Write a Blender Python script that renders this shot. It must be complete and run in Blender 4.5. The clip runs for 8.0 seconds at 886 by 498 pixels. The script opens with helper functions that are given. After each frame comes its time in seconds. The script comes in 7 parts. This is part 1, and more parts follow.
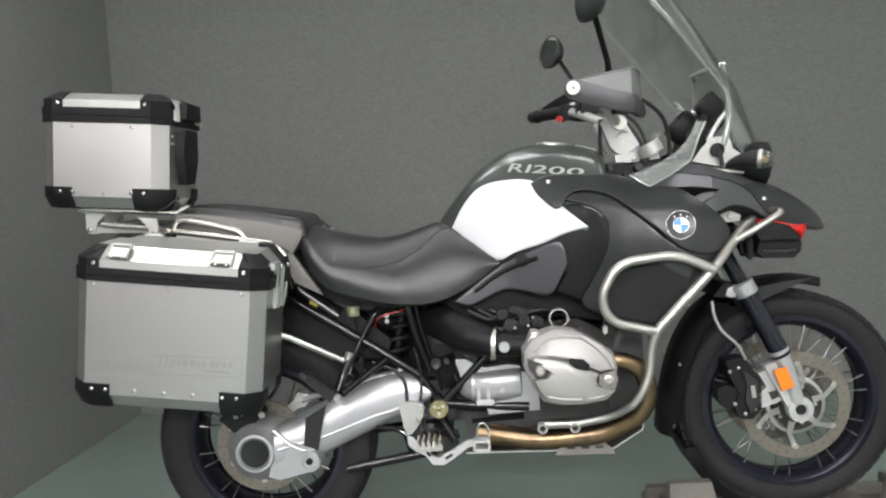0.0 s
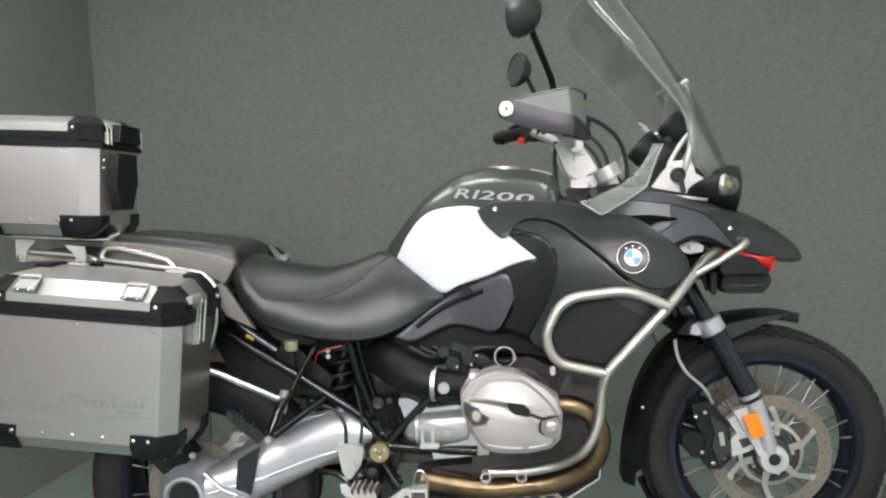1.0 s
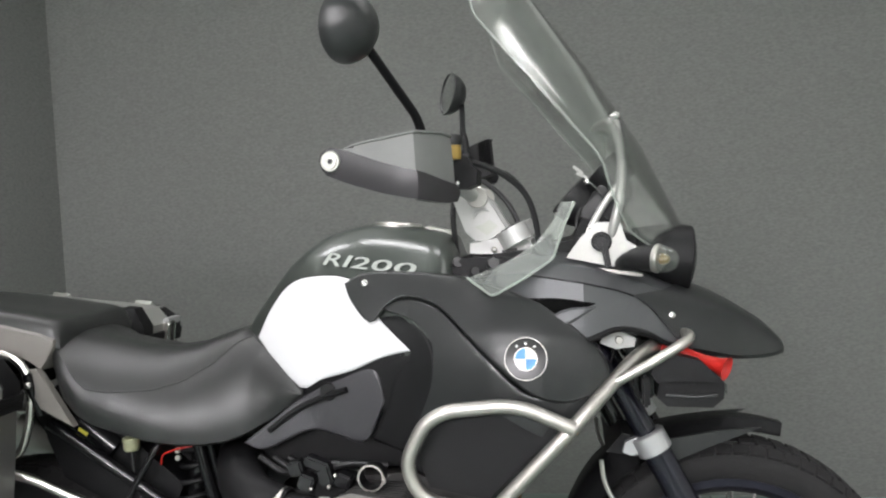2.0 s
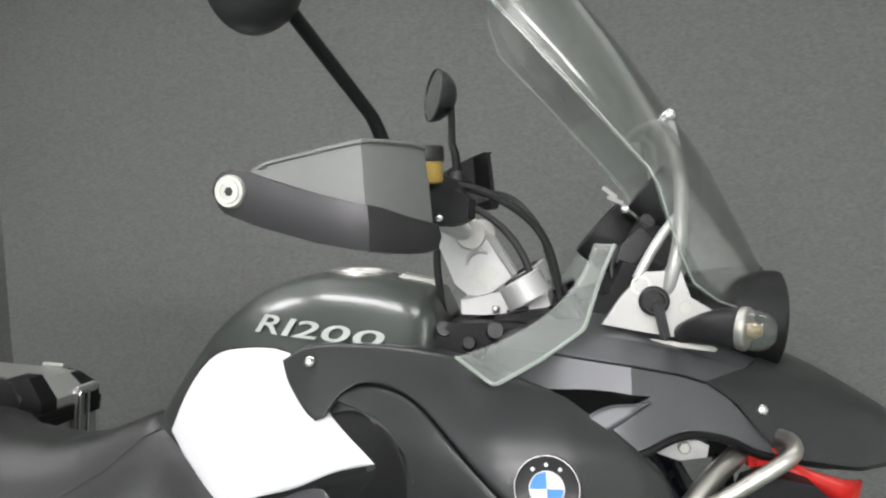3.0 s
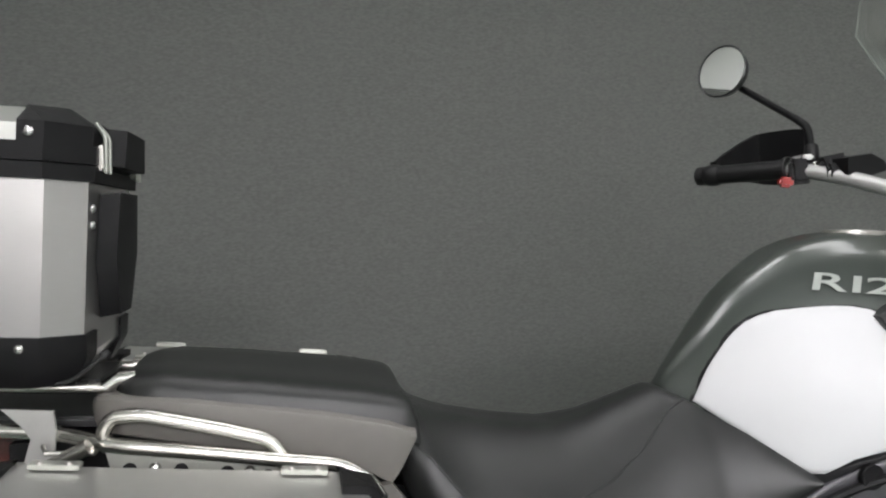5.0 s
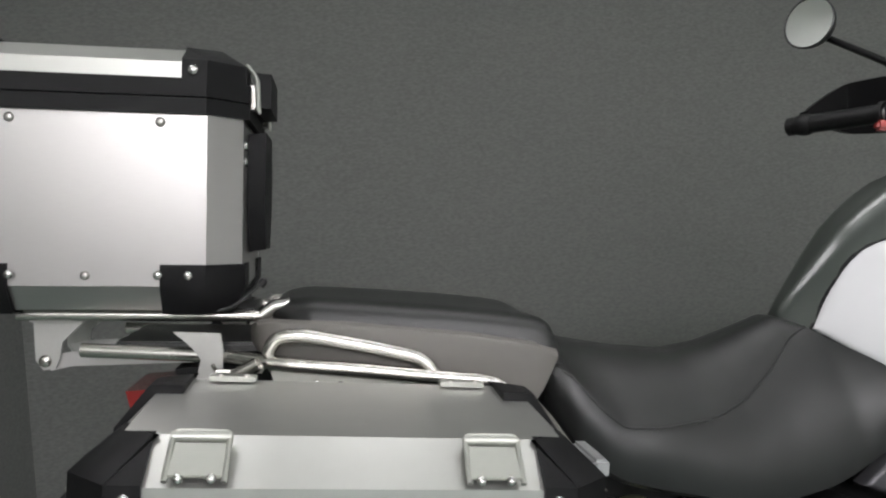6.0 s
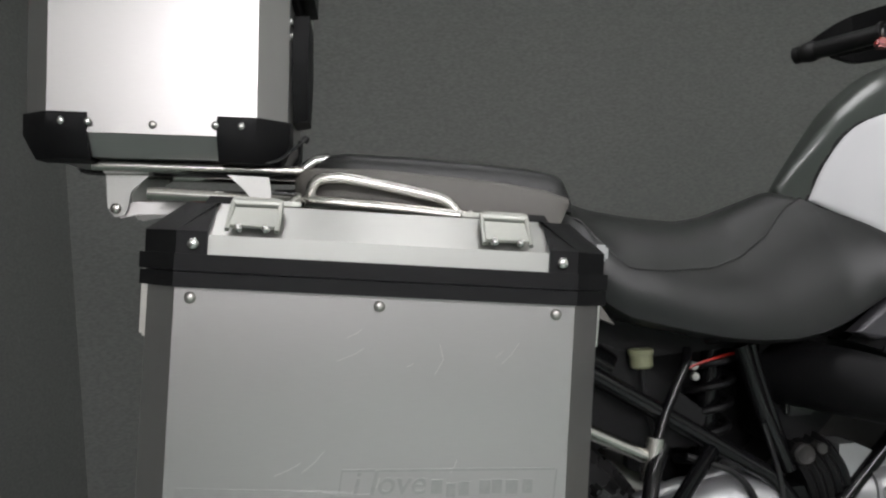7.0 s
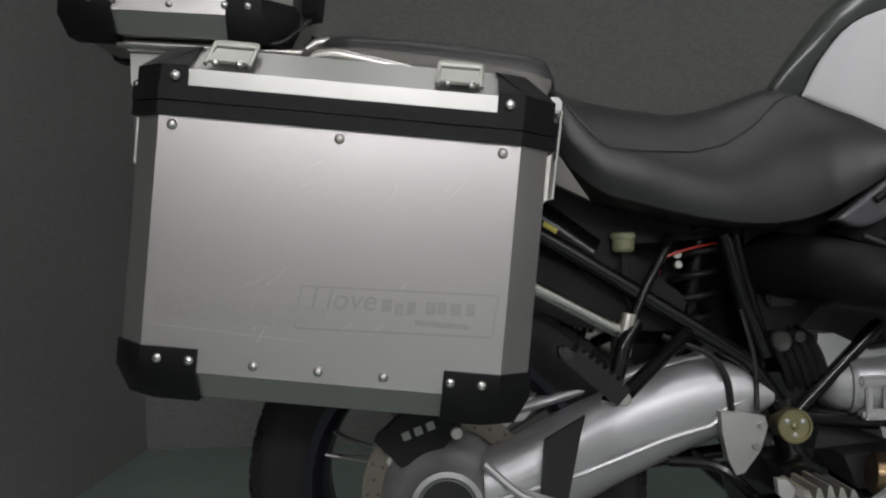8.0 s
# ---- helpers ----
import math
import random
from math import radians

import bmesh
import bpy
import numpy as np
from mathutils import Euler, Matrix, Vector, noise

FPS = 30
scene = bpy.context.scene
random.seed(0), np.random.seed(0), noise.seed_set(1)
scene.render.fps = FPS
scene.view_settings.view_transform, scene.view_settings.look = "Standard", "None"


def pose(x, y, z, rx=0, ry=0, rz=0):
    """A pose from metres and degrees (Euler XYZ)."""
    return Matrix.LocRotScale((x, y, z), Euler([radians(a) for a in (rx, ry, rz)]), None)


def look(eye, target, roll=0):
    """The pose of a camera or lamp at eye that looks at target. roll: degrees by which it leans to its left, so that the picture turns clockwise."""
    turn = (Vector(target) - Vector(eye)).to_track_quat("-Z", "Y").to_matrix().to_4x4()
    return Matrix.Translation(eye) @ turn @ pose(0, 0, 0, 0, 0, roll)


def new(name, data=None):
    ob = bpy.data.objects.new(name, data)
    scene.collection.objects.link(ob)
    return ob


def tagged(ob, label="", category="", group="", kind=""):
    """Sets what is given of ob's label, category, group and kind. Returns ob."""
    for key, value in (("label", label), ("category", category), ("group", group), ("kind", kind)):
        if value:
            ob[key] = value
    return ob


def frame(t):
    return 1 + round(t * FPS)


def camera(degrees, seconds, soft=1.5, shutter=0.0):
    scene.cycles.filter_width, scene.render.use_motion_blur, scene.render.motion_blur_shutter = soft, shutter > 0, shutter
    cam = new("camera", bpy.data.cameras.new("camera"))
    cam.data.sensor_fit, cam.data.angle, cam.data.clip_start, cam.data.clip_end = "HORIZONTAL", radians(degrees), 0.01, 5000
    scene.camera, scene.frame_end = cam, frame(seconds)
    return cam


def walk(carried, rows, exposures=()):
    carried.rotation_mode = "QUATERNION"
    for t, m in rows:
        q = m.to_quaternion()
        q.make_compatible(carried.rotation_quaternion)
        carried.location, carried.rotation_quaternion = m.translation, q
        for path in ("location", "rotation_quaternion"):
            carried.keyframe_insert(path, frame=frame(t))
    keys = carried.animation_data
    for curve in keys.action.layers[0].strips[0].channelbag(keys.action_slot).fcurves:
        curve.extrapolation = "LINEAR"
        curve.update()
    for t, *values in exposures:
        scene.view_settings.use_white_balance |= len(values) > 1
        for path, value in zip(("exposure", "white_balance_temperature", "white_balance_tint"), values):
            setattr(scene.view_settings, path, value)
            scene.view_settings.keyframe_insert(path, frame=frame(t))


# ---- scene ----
cam = camera(59.0, 8.0, soft=2.2)
EXPOSURES = [(0, -0.45), (1.5, -0.4), (3.0, -0.3), (3.5, -0.35), (4.5, -0.7), (5.2, -0.9), (6.5, -1.2), (7.0, -1.38), (7.5, -1.6), (8.0, -1.78)]
PATH = [
    (0, (0.613, -2.264, 1.038), (0.555, -0.272, 0.871), -3.1),
    (0.5, (0.657, -2.22, 1.035), (0.597, -0.227, 0.887), -3.0),
    (1, (0.847, -2.104, 1.054), (0.705, -0.112, 0.931), -3.0),
    (1.5, (1.103, -1.892, 1.115), (0.839, 0.086, 0.988), -3.1),
    (1.7, (1.178, -1.79, 1.13), (0.892, 0.186, 1.021), -2.9),
    (2.8, (1.263, -1.169, 1.2), (0.875, 0.792, 1.122), -3.3),
    (3, (1.191, -1.146, 1.194), (0.868, 0.827, 1.133), -3.7),
    (3.5, (0.894, -1.11, 1.187), (0.883, 0.889, 1.136), -3.3),
    (4, (0.6, -1.126, 1.183), (0.785, 0.865, 1.141), -3.6),
    (4.5, (0.319, -1.08, 1.191), (0.602, 0.899, 1.111), -2.9),
    (5, (0.046, -1.058, 1.179), (0.406, 0.907, 1.102), -2.4),
    (5.2, (-0.014, -1.034, 1.188), (0.347, 0.93, 1.076), -2.3),
    (6.3, (-0.097, -1.112, 1.049), (0.145, 0.872, 0.981), -4.0),
    (6.5, (-0.099, -1.136, 1.013), (0.126, 0.85, 0.945), -3.8),
    (7, (-0.114, -1.198, 0.875), (0.091, 0.791, 0.87), -3.8),
    (7.5, (-0.098, -1.254, 0.744), (0.045, 0.741, 0.786), -2.9),
    (8, (0.002, -1.276, 0.719), (0.013, 0.723, 0.671), -1.9),
]
walk(cam, [(t, look(eye, target, roll)) for t, eye, target, roll in PATH], EXPOSURES)

# ---- light ----
world = bpy.data.worlds.new("studio_world")
world.use_nodes = True
world.node_tree.nodes["Background"].inputs[0].default_value = (0.6, 0.63, 0.6, 1)
world.node_tree.nodes["Background"].inputs[1].default_value = 0.02
scene.world = world


def ceiling_lamp(x, y, z, sx, sy, watts):
    data = bpy.data.lights.new("ceiling_lamp_light", "AREA")
    data.shape, data.size, data.size_y, data.energy = "RECTANGLE", sx, sy, watts
    data.color = (0.985, 0.945, 1.0)
    ob = new("ceiling_lamp_light", data)
    ob.matrix_world = pose(x, y, z)
    return ob


# x, y, length, watts
# the y -5.75 row and the x 2.65 lamp are added to brighten flanks and front
LAMPS = [(x, 0.12, 0.72, w) for x, w in ((-0.7, 11.5), (0.35, 9.5), (1.4, 5.5), (2.45, 3.5))] + [(x, -2.2, 1.15, w) for x, w in ((0.05, 36), (1.35, 31), (2.65, 8))] + [(x, -5.75, 1.15, w) for x, w in ((-0.5, 310), (0.95, 300), (2.4, 90))]
for lx, ly, ll, lw in LAMPS:
    ceiling_lamp(lx, ly, 2.72, ll, 0.28, lw)


# ---- materials ----
def mat(name, colour, rough=0.5, metal=0.0, scale=40.0, vary=0.12, bump=0.0, bump_scale=300.0, coat=0.0, rough_vary=0.1,
        stretch=(1, 1, 1), wear=0.0, wear_scale=8.0, wear_colour=None, sheen=0.0, spec=0.5, coat_rough=0.12):
    m = bpy.data.materials.new(name)
    m.use_nodes = True
    t = m.node_tree
    b = t.nodes["Principled BSDF"]
    b.inputs["Roughness"].default_value, b.inputs["Metallic"].default_value = rough, metal
    b.inputs["Coat Weight"].default_value, b.inputs["Coat Roughness"].default_value = coat, coat_rough
    b.inputs["Sheen Weight"].default_value = sheen
    b.inputs["Specular IOR Level"].default_value = spec
    link = t.links.new
    co = t.nodes.new("ShaderNodeTexCoord")
    mp = t.nodes.new("ShaderNodeMapping")
    mp.inputs["Scale"].default_value = stretch
    link(co.outputs["Object"], mp.inputs["Vector"])

    def noise_at(s, detail=4.0):
        n = t.nodes.new("ShaderNodeTexNoise")
        n.inputs["Scale"].default_value, n.inputs["Detail"].default_value = s, detail
        link(mp.outputs["Vector"], n.inputs["Vector"])
        return n

    fine, broad = noise_at(scale), noise_at(wear_scale, 6.0)
    mix = t.nodes.new("ShaderNodeMix")
    mix.data_type = "RGBA"
    c = Vector(colour)
    mix.inputs[6].default_value = (*(c * (1 - vary)), 1)
    mix.inputs[7].default_value = (*[min(1.0, v) for v in c * (1 + vary)], 1)
    link(fine.outputs["Fac"], mix.inputs[0])
    last = mix.outputs[2]
    if wear > 0:
        ramp = t.nodes.new("ShaderNodeValToRGB")
        ramp.color_ramp.elements[0].position, ramp.color_ramp.elements[1].position = 0.5, 0.72
        link(broad.outputs["Fac"], ramp.inputs[0])
        amount = t.nodes.new("ShaderNodeMath")
        amount.operation = "MULTIPLY"
        amount.inputs[1].default_value = wear
        link(ramp.outputs[0], amount.inputs[0])
        over = t.nodes.new("ShaderNodeMix")
        over.data_type = "RGBA"
        over.inputs[7].default_value = (*(wear_colour or tuple(c * 0.6)), 1)
        link(amount.outputs[0], over.inputs[0])
        link(last, over.inputs[6])
        last = over.outputs[2]
    link(last, b.inputs["Base Color"])
    rough_vary = min(rough_vary, max(0.0, rough - 0.31))
    if rough_vary:
        rr = t.nodes.new("ShaderNodeMapRange")
        rr.inputs[3].default_value, rr.inputs[4].default_value = max(0.02, rough - rough_vary), min(1, rough + rough_vary)
        link(broad.outputs["Fac"], rr.inputs[0])
        link(rr.outputs[0], b.inputs["Roughness"])
    if bump:
        bp = t.nodes.new("ShaderNodeBump")
        bp.inputs["Strength"].default_value, bp.inputs["Distance"].default_value = bump, 0.001
        link(noise_at(bump_scale, 3.0).outputs["Fac"], bp.inputs["Height"])
        link(bp.outputs["Normal"], b.inputs["Normal"])
    return m


def clear(name, colour, rough=0.03, gloss=0.7, milk=0.0, curve=3.5):
    """Thin clear plastic: see-through with a glossy skin that grows towards grazing angles."""
    m = bpy.data.materials.new(name)
    m.use_nodes = True
    t = m.node_tree
    t.nodes.remove(t.nodes["Principled BSDF"])
    out = t.nodes["Material Output"]
    tr, gl, mx, lw = (t.nodes.new("ShaderNode" + k) for k in ("BsdfTransparent", "BsdfGlossy", "MixShader", "LayerWeight"))
    tr.inputs[0].default_value = (*colour, 1)
    gl.inputs["Roughness"].default_value = rough
    lw.inputs[0].default_value = 0.5
    pw, sc = t.nodes.new("ShaderNodeMath"), t.nodes.new("ShaderNodeMath")
    pw.operation, sc.operation = "POWER", "MULTIPLY_ADD"
    pw.inputs[1].default_value = curve
    sc.inputs[1].default_value, sc.inputs[2].default_value = gloss, 0.075
    t.links.new(lw.outputs["Facing"], pw.inputs[0])
    t.links.new(pw.outputs[0], sc.inputs[0])
    t.links.new(sc.outputs[0], mx.inputs[0])
    t.links.new(tr.outputs[0], mx.inputs[1])
    t.links.new(gl.outputs[0], mx.inputs[2])
    df, haze = t.nodes.new("ShaderNodeBsdfDiffuse"), t.nodes.new("ShaderNodeMixShader")
    df.inputs[0].default_value = (0.75, 0.8, 0.75, 1)
    haze.inputs[0].default_value = milk
    t.links.new(mx.outputs[0], haze.inputs[1])
    t.links.new(df.outputs[0], haze.inputs[2])
    t.links.new(haze.outputs[0], out.inputs[0])
    return m


CARPET = mat("grey_wall_carpet", (0.155, 0.16, 0.15), 0.95, vary=0.34, scale=60, stretch=(1, 1, 2.3), bump=0.12, bump_scale=150,
             wear=0.3, wear_scale=9, wear_colour=(0.145, 0.15, 0.142), rough_vary=0.03, sheen=0.1, spec=0.08)
FLOOR = mat("grey_green_floor_paint", (0.165, 0.21, 0.184), 0.38, vary=0.06, scale=14, bump=0.15, bump_scale=90, wear=0.35, wear_scale=4.5,
            wear_colour=(0.15, 0.18, 0.16), rough_vary=0.12)
WHITE_WALL = mat("white_wall_paint", (0.8, 0.81, 0.78), 0.8, vary=0.04, scale=20)
CEILING = mat("white_ceiling_paint", (0.82, 0.83, 0.8), 0.9, vary=0.05, scale=30)
SATIN_BLACK = mat("satin_black_plastic", (0.016, 0.017, 0.0172), 0.35, spec=0.54, vary=0.1, scale=60, bump=0.12, bump_scale=900, rough_vary=0.06)
GRAIN_BLACK = mat("grained_black_plastic", (0.0055, 0.0055, 0.006), 0.48, spec=0.22, vary=0.1, scale=90, bump=0.4, bump_scale=1100, rough_vary=0.06)
SATIN_GREY = mat("satin_graphite_paint", (0.082, 0.084, 0.088), 0.36, metal=0.4, vary=0.06, scale=500, rough_vary=0.05)
TANK_GREY = mat("dark_green_grey_metallic_paint", (0.054, 0.063, 0.056), 0.36, metal=0.5, vary=0.12, scale=900, coat=0.8, rough_vary=0.04, coat_rough=0.17)
WHITE = mat("satin_white_paint", (0.7, 0.7, 0.71), 0.42, vary=0.02, scale=20, rough_vary=0.06)
VINYL = mat("black_seat_vinyl", (0.0145, 0.0152, 0.0148), 0.32, spec=0.6, vary=0.12, scale=70, bump=0.35, bump_scale=1400, rough_vary=0.0, wear=0.0)
TAUPE = mat("taupe_plastic", (0.135, 0.128, 0.115), 0.5, vary=0.06, scale=60, bump=0.2, bump_scale=900)
SPOKE = mat("dull_grey_spoke_steel", (0.21, 0.2, 0.195), 0.36, metal=0.9, vary=0.15, scale=60)
OLIVE = mat("olive_passivated_steel", (0.3, 0.27, 0.15), 0.36, metal=0.8, vary=0.15, scale=80, wear=0.3, wear_scale=40, wear_colour=(0.14, 0.12, 0.07))
ALU = mat("brushed_aluminium", (0.53, 0.515, 0.51), 0.31, metal=0.92, vary=0.04, scale=60, stretch=(1, 1, 14), bump=0.0, bump_scale=160, rough_vary=0)
LID = mat("smooth_aluminium_sheet", (0.5, 0.505, 0.48), 0.38, metal=0.85, vary=0.04, scale=40, bump=0.012, bump_scale=25, rough_vary=0.05)
STEEL = mat("brushed_stainless_steel", (0.56, 0.545, 0.515), 0.38, metal=1.0, vary=0.08, scale=120, rough_vary=0.08)
CHROME = mat("polished_steel", (0.66, 0.655, 0.64), 0.21, metal=1.0, vary=0.04, rough_vary=0.06)
TUBE = mat("satin_steel_tube", (0.47, 0.455, 0.425), 0.43, metal=1.0, vary=0.08, scale=90, rough_vary=0.06, wear=0.15, wear_scale=18, wear_colour=(0.3, 0.28, 0.25))
KNEE = mat("dark_graphite_plastic", (0.068, 0.066, 0.072), 0.38, metal=0.35, vary=0.08, scale=300, rough_vary=0.05)
RACK = mat("satin_nickel_tube", (0.6, 0.585, 0.55), 0.27, metal=1.0, vary=0.06, scale=90, rough_vary=0.06)
SILVER = mat("silver_cast_paint", (0.43, 0.435, 0.44), 0.38, metal=0.6, vary=0.05, scale=300, bump=0.1, bump_scale=500, wear=0.12, wear_scale=9,
             wear_colour=(0.3, 0.29, 0.27))
WHITE_METAL = mat("pale_silver_paint", (0.44, 0.44, 0.42), 0.36, metal=0.5, vary=0.04, scale=200)
COVER = mat("warm_silver_valve_cover_paint", (0.35, 0.343, 0.324), 0.44, metal=0.35, vary=0.05, scale=300, wear=0.15, wear_scale=12, wear_colour=(0.33, 0.31, 0.28))
ENGINE = mat("dark_grey_engine_casting", (0.035, 0.034, 0.033), 0.55, metal=0.3, vary=0.2, scale=80, bump=0.4, bump_scale=500, wear=0.3, wear_scale=20,
             wear_colour=(0.06, 0.052, 0.045))
FRAME = mat("black_frame_paint", (0.006, 0.006, 0.0065), 0.14, spec=0.36, vary=0.1, scale=80, rough_vary=0.08)
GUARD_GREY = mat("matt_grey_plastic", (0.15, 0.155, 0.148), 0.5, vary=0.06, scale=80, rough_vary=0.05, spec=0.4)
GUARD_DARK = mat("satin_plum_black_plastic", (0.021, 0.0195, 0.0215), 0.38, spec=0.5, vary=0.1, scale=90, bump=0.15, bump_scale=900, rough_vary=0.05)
AMBER = mat("amber_brake_fluid_plastic", (0.3, 0.2, 0.04), 0.3, vary=0.1)
CAST = mat("bright_cast_aluminium", (0.5, 0.5, 0.49), 0.38, metal=0.45, vary=0.06, scale=200, bump=0.1, bump_scale=500)
# near-black that paints the shade inside the cowl's air slots
VOID = mat("slot_shade_black", (0.003, 0.003, 0.003), 0.95, spec=0.05, vary=0.2)
LATCH = mat("dull_stainless_plate", (0.46, 0.47, 0.43), 0.42, metal=0.85, vary=0.06, scale=80)
RUBBER = mat("black_tyre_rubber", (0.0135, 0.013, 0.0135), 0.75, spec=0.3, vary=0.18, scale=60, bump=0.3, bump_scale=500, wear=0.35, wear_scale=12, wear_colour=(0.026, 0.024, 0.023))
GRIP = mat("black_rubber", (0.011, 0.011, 0.0115), 0.45, spec=0.35, vary=0.1, bump=0.2, bump_scale=800)
RIM = mat("dark_blue_black_anodised_rim", (0.016, 0.016, 0.026), 0.28, metal=0.5, vary=0.1, scale=100)
FORKBLUE = mat("dark_blue_fork_tube", (0.007, 0.007, 0.013), 0.26, metal=0.2, vary=0.1)
DISC = mat("worn_brake_disc_steel", (0.17, 0.155, 0.125), 0.5, metal=0.5, vary=0.12, scale=200, wear=0.3, wear_scale=25, wear_colour=(0.2, 0.18, 0.15))
BRASS = mat("heat_tinted_exhaust_steel", (0.22, 0.155, 0.09), 0.32, metal=1.0, vary=0.25, scale=40, wear=0.8, wear_scale=14, wear_colour=(0.085, 0.06, 0.045), rough_vary=0.14)
ORANGE = mat("orange_reflector_plastic", (0.85, 0.2, 0.012), 0.25, vary=0.06, scale=400)
RED = mat("red_plastic", (0.4, 0.016, 0.012), 0.3, vary=0.06)
DARK_RED = mat("dark_red_lens", (0.22, 0.012, 0.01), 0.2, vary=0.06)
YELLOW = mat("yellow_sticker", (0.5, 0.45, 0.05), 0.5, vary=0.1)
CREAM = mat("translucent_cream_plastic", (0.27, 0.28, 0.17), 0.4, vary=0.15)
BLUE = mat("badge_blue_enamel", (0.035, 0.2, 0.55), 0.35, vary=0.03)
BADGE_WHITE = mat("badge_white_enamel", (0.65, 0.65, 0.65), 0.35, vary=0.02)
GLOSS_BLACK = mat("gloss_black_enamel", (0.008, 0.008, 0.009), 0.3, vary=0.05)
LETTER = mat("pale_grey_decal", (0.35, 0.375, 0.345), 0.4, vary=0.03)
GLUE = mat("thin_glue_film", (0.51, 0.495, 0.49), 0.32, metal=0.92, vary=0.12, scale=120)
RESIDUE = mat("grey_glue_residue", (0.45, 0.44, 0.435), 0.31, metal=0.92, vary=0.15, scale=120)
SCRATCH = mat("bright_scratched_aluminium", (0.7, 0.68, 0.66), 0.45, metal=0.85, vary=0.1, scale=300)
MIRROR = mat("mirror_glass", (0.85, 0.86, 0.86), 0.02, metal=1.0, vary=0.0, rough_vary=0)
CLEAR = clear("clear_windscreen_plastic", (0.97, 0.98, 0.97), 0.13, 0.95, 0.012, 2.2)
# the milk in these two paints the deflector's pale reflection and bright edge glints
PALE_SHEEN = clear("clear_plastic_pale_sheen", (0.88, 0.92, 0.88), milk=0.2)
EDGE = clear("polished_plastic_edge", (0.8, 0.84, 0.8), milk=0.3)
LENS = clear("clear_lens_plastic", (0.62, 0.64, 0.62), milk=0.05)
SMOKE = clear("smoked_plastic", (0.3, 0.31, 0.3))
CHOCK = mat("worn_grey_steel_stand", (0.2, 0.185, 0.165), 0.5, metal=0.5, vary=0.15, scale=60, wear=0.4, wear_scale=12, wear_colour=(0.16, 0.13, 0.11))

LIT = bpy.data.materials.new("lit_lamp_diffuser")
LIT.use_nodes = True
LIT.node_tree.nodes["Principled BSDF"].inputs["Emission Color"].default_value = (1, 1, 0.96, 1)
LIT.node_tree.nodes["Principled BSDF"].inputs["Emission Strength"].default_value = 6.0


# ---- shape helpers ----
FLARED = {"on": False}


def flare(q):
    """Body parts are drawn on upright planes; the real body leans in towards the top and its flanks sit a little higher."""
    y = abs(q.y)
    return Vector((q.x + 0.007, math.copysign(y - 0.035 * (q.z - 0.62) * min(1.0, y / 0.08), q.y), q.z + 0.047 * y))


def part(name, bm, material, parent=None, label="", sharp=38):
    """Links a bmesh as one mesh object, under a thing or a part."""
    if FLARED["on"]:
        for v in bm.verts:
            v.co = flare(v.co)
    bmesh.ops.recalc_face_normals(bm, faces=bm.faces)
    me = bpy.data.meshes.new(name)
    bm.to_mesh(me)
    bm.free()
    me.materials.append(material)
    me.polygons.foreach_set("use_smooth", [True] * len(me.polygons))
    me.set_sharp_from_angle(angle=radians(sharp))
    ob = new(name, me)
    ob.parent = parent
    return tagged(ob, label)


def thing(name, label, category, m=None, group=""):
    ob = new(name)
    ob.empty_display_size = 0.1
    ob.matrix_world = m or Matrix()
    return tagged(ob, label, category, group)


def crv(points, n):
    """n + 1 points evenly spaced along a smooth curve through the given ones."""
    p = [Vector(q) for q in points]
    if len(p) == 2:
        return [p[0].lerp(p[1], i / n) for i in range(n + 1)]
    fine = []
    for i in range(len(p) - 1):
        a, b = p[i], p[i + 1]
        o = p[i - 1] if i else a * 2 - b
        c = p[i + 2] if i + 2 < len(p) else b * 2 - a
        for k in range(16):
            t = k / 16
            fine.append(0.5 * ((2 * a) + (b - o) * t + (2 * o - 5 * a + 4 * b - c) * t * t + (3 * a - o - 3 * b + c) * t ** 3))
    fine.append(p[-1])
    run = [0.0]
    for a, b in zip(fine, fine[1:]):
        run.append(run[-1] + (b - a).length)
    out, k = [], 0
    for i in range(n + 1):
        d = run[-1] * i / n
        while k < len(run) - 2 and run[k + 1] < d:
            k += 1
        out.append(fine[k].lerp(fine[k + 1], (d - run[k]) / max(1e-9, run[k + 1] - run[k])))
    return out


def fillet(points, r, n=6):
    """The polyline with its corners rounded."""
    p = [Vector(q) for q in points]
    out = [p[0]]
    for a, b, c in zip(p, p[1:], p[2:]):
        u, v = (a - b), (c - b)
        d = min(r, u.length * 0.48, v.length * 0.48)
        s, e = b + u.normalized() * d, b + v.normalized() * d
        for k in range(n + 1):
            t = k / n
            out.append(s * (1 - t) ** 2 + b * 2 * t * (1 - t) + e * t * t)
    return out + [p[-1]]


def loft(rings, bm=None, closed=True, caps=True):
    bm = bm or bmesh.new()
    vs = [[bm.verts.new(q) for q in ring] for ring in rings]
    n = len(vs[0])
    for a, b in zip(vs, vs[1:]):
        for i in range(n if closed else n - 1):
            j = (i + 1) % n
            bm.faces.new((a[i], a[j], b[j], b[i]))
    if caps and closed:
        bm.faces.new(vs[0])
        bm.faces.new(vs[-1])
    return bm


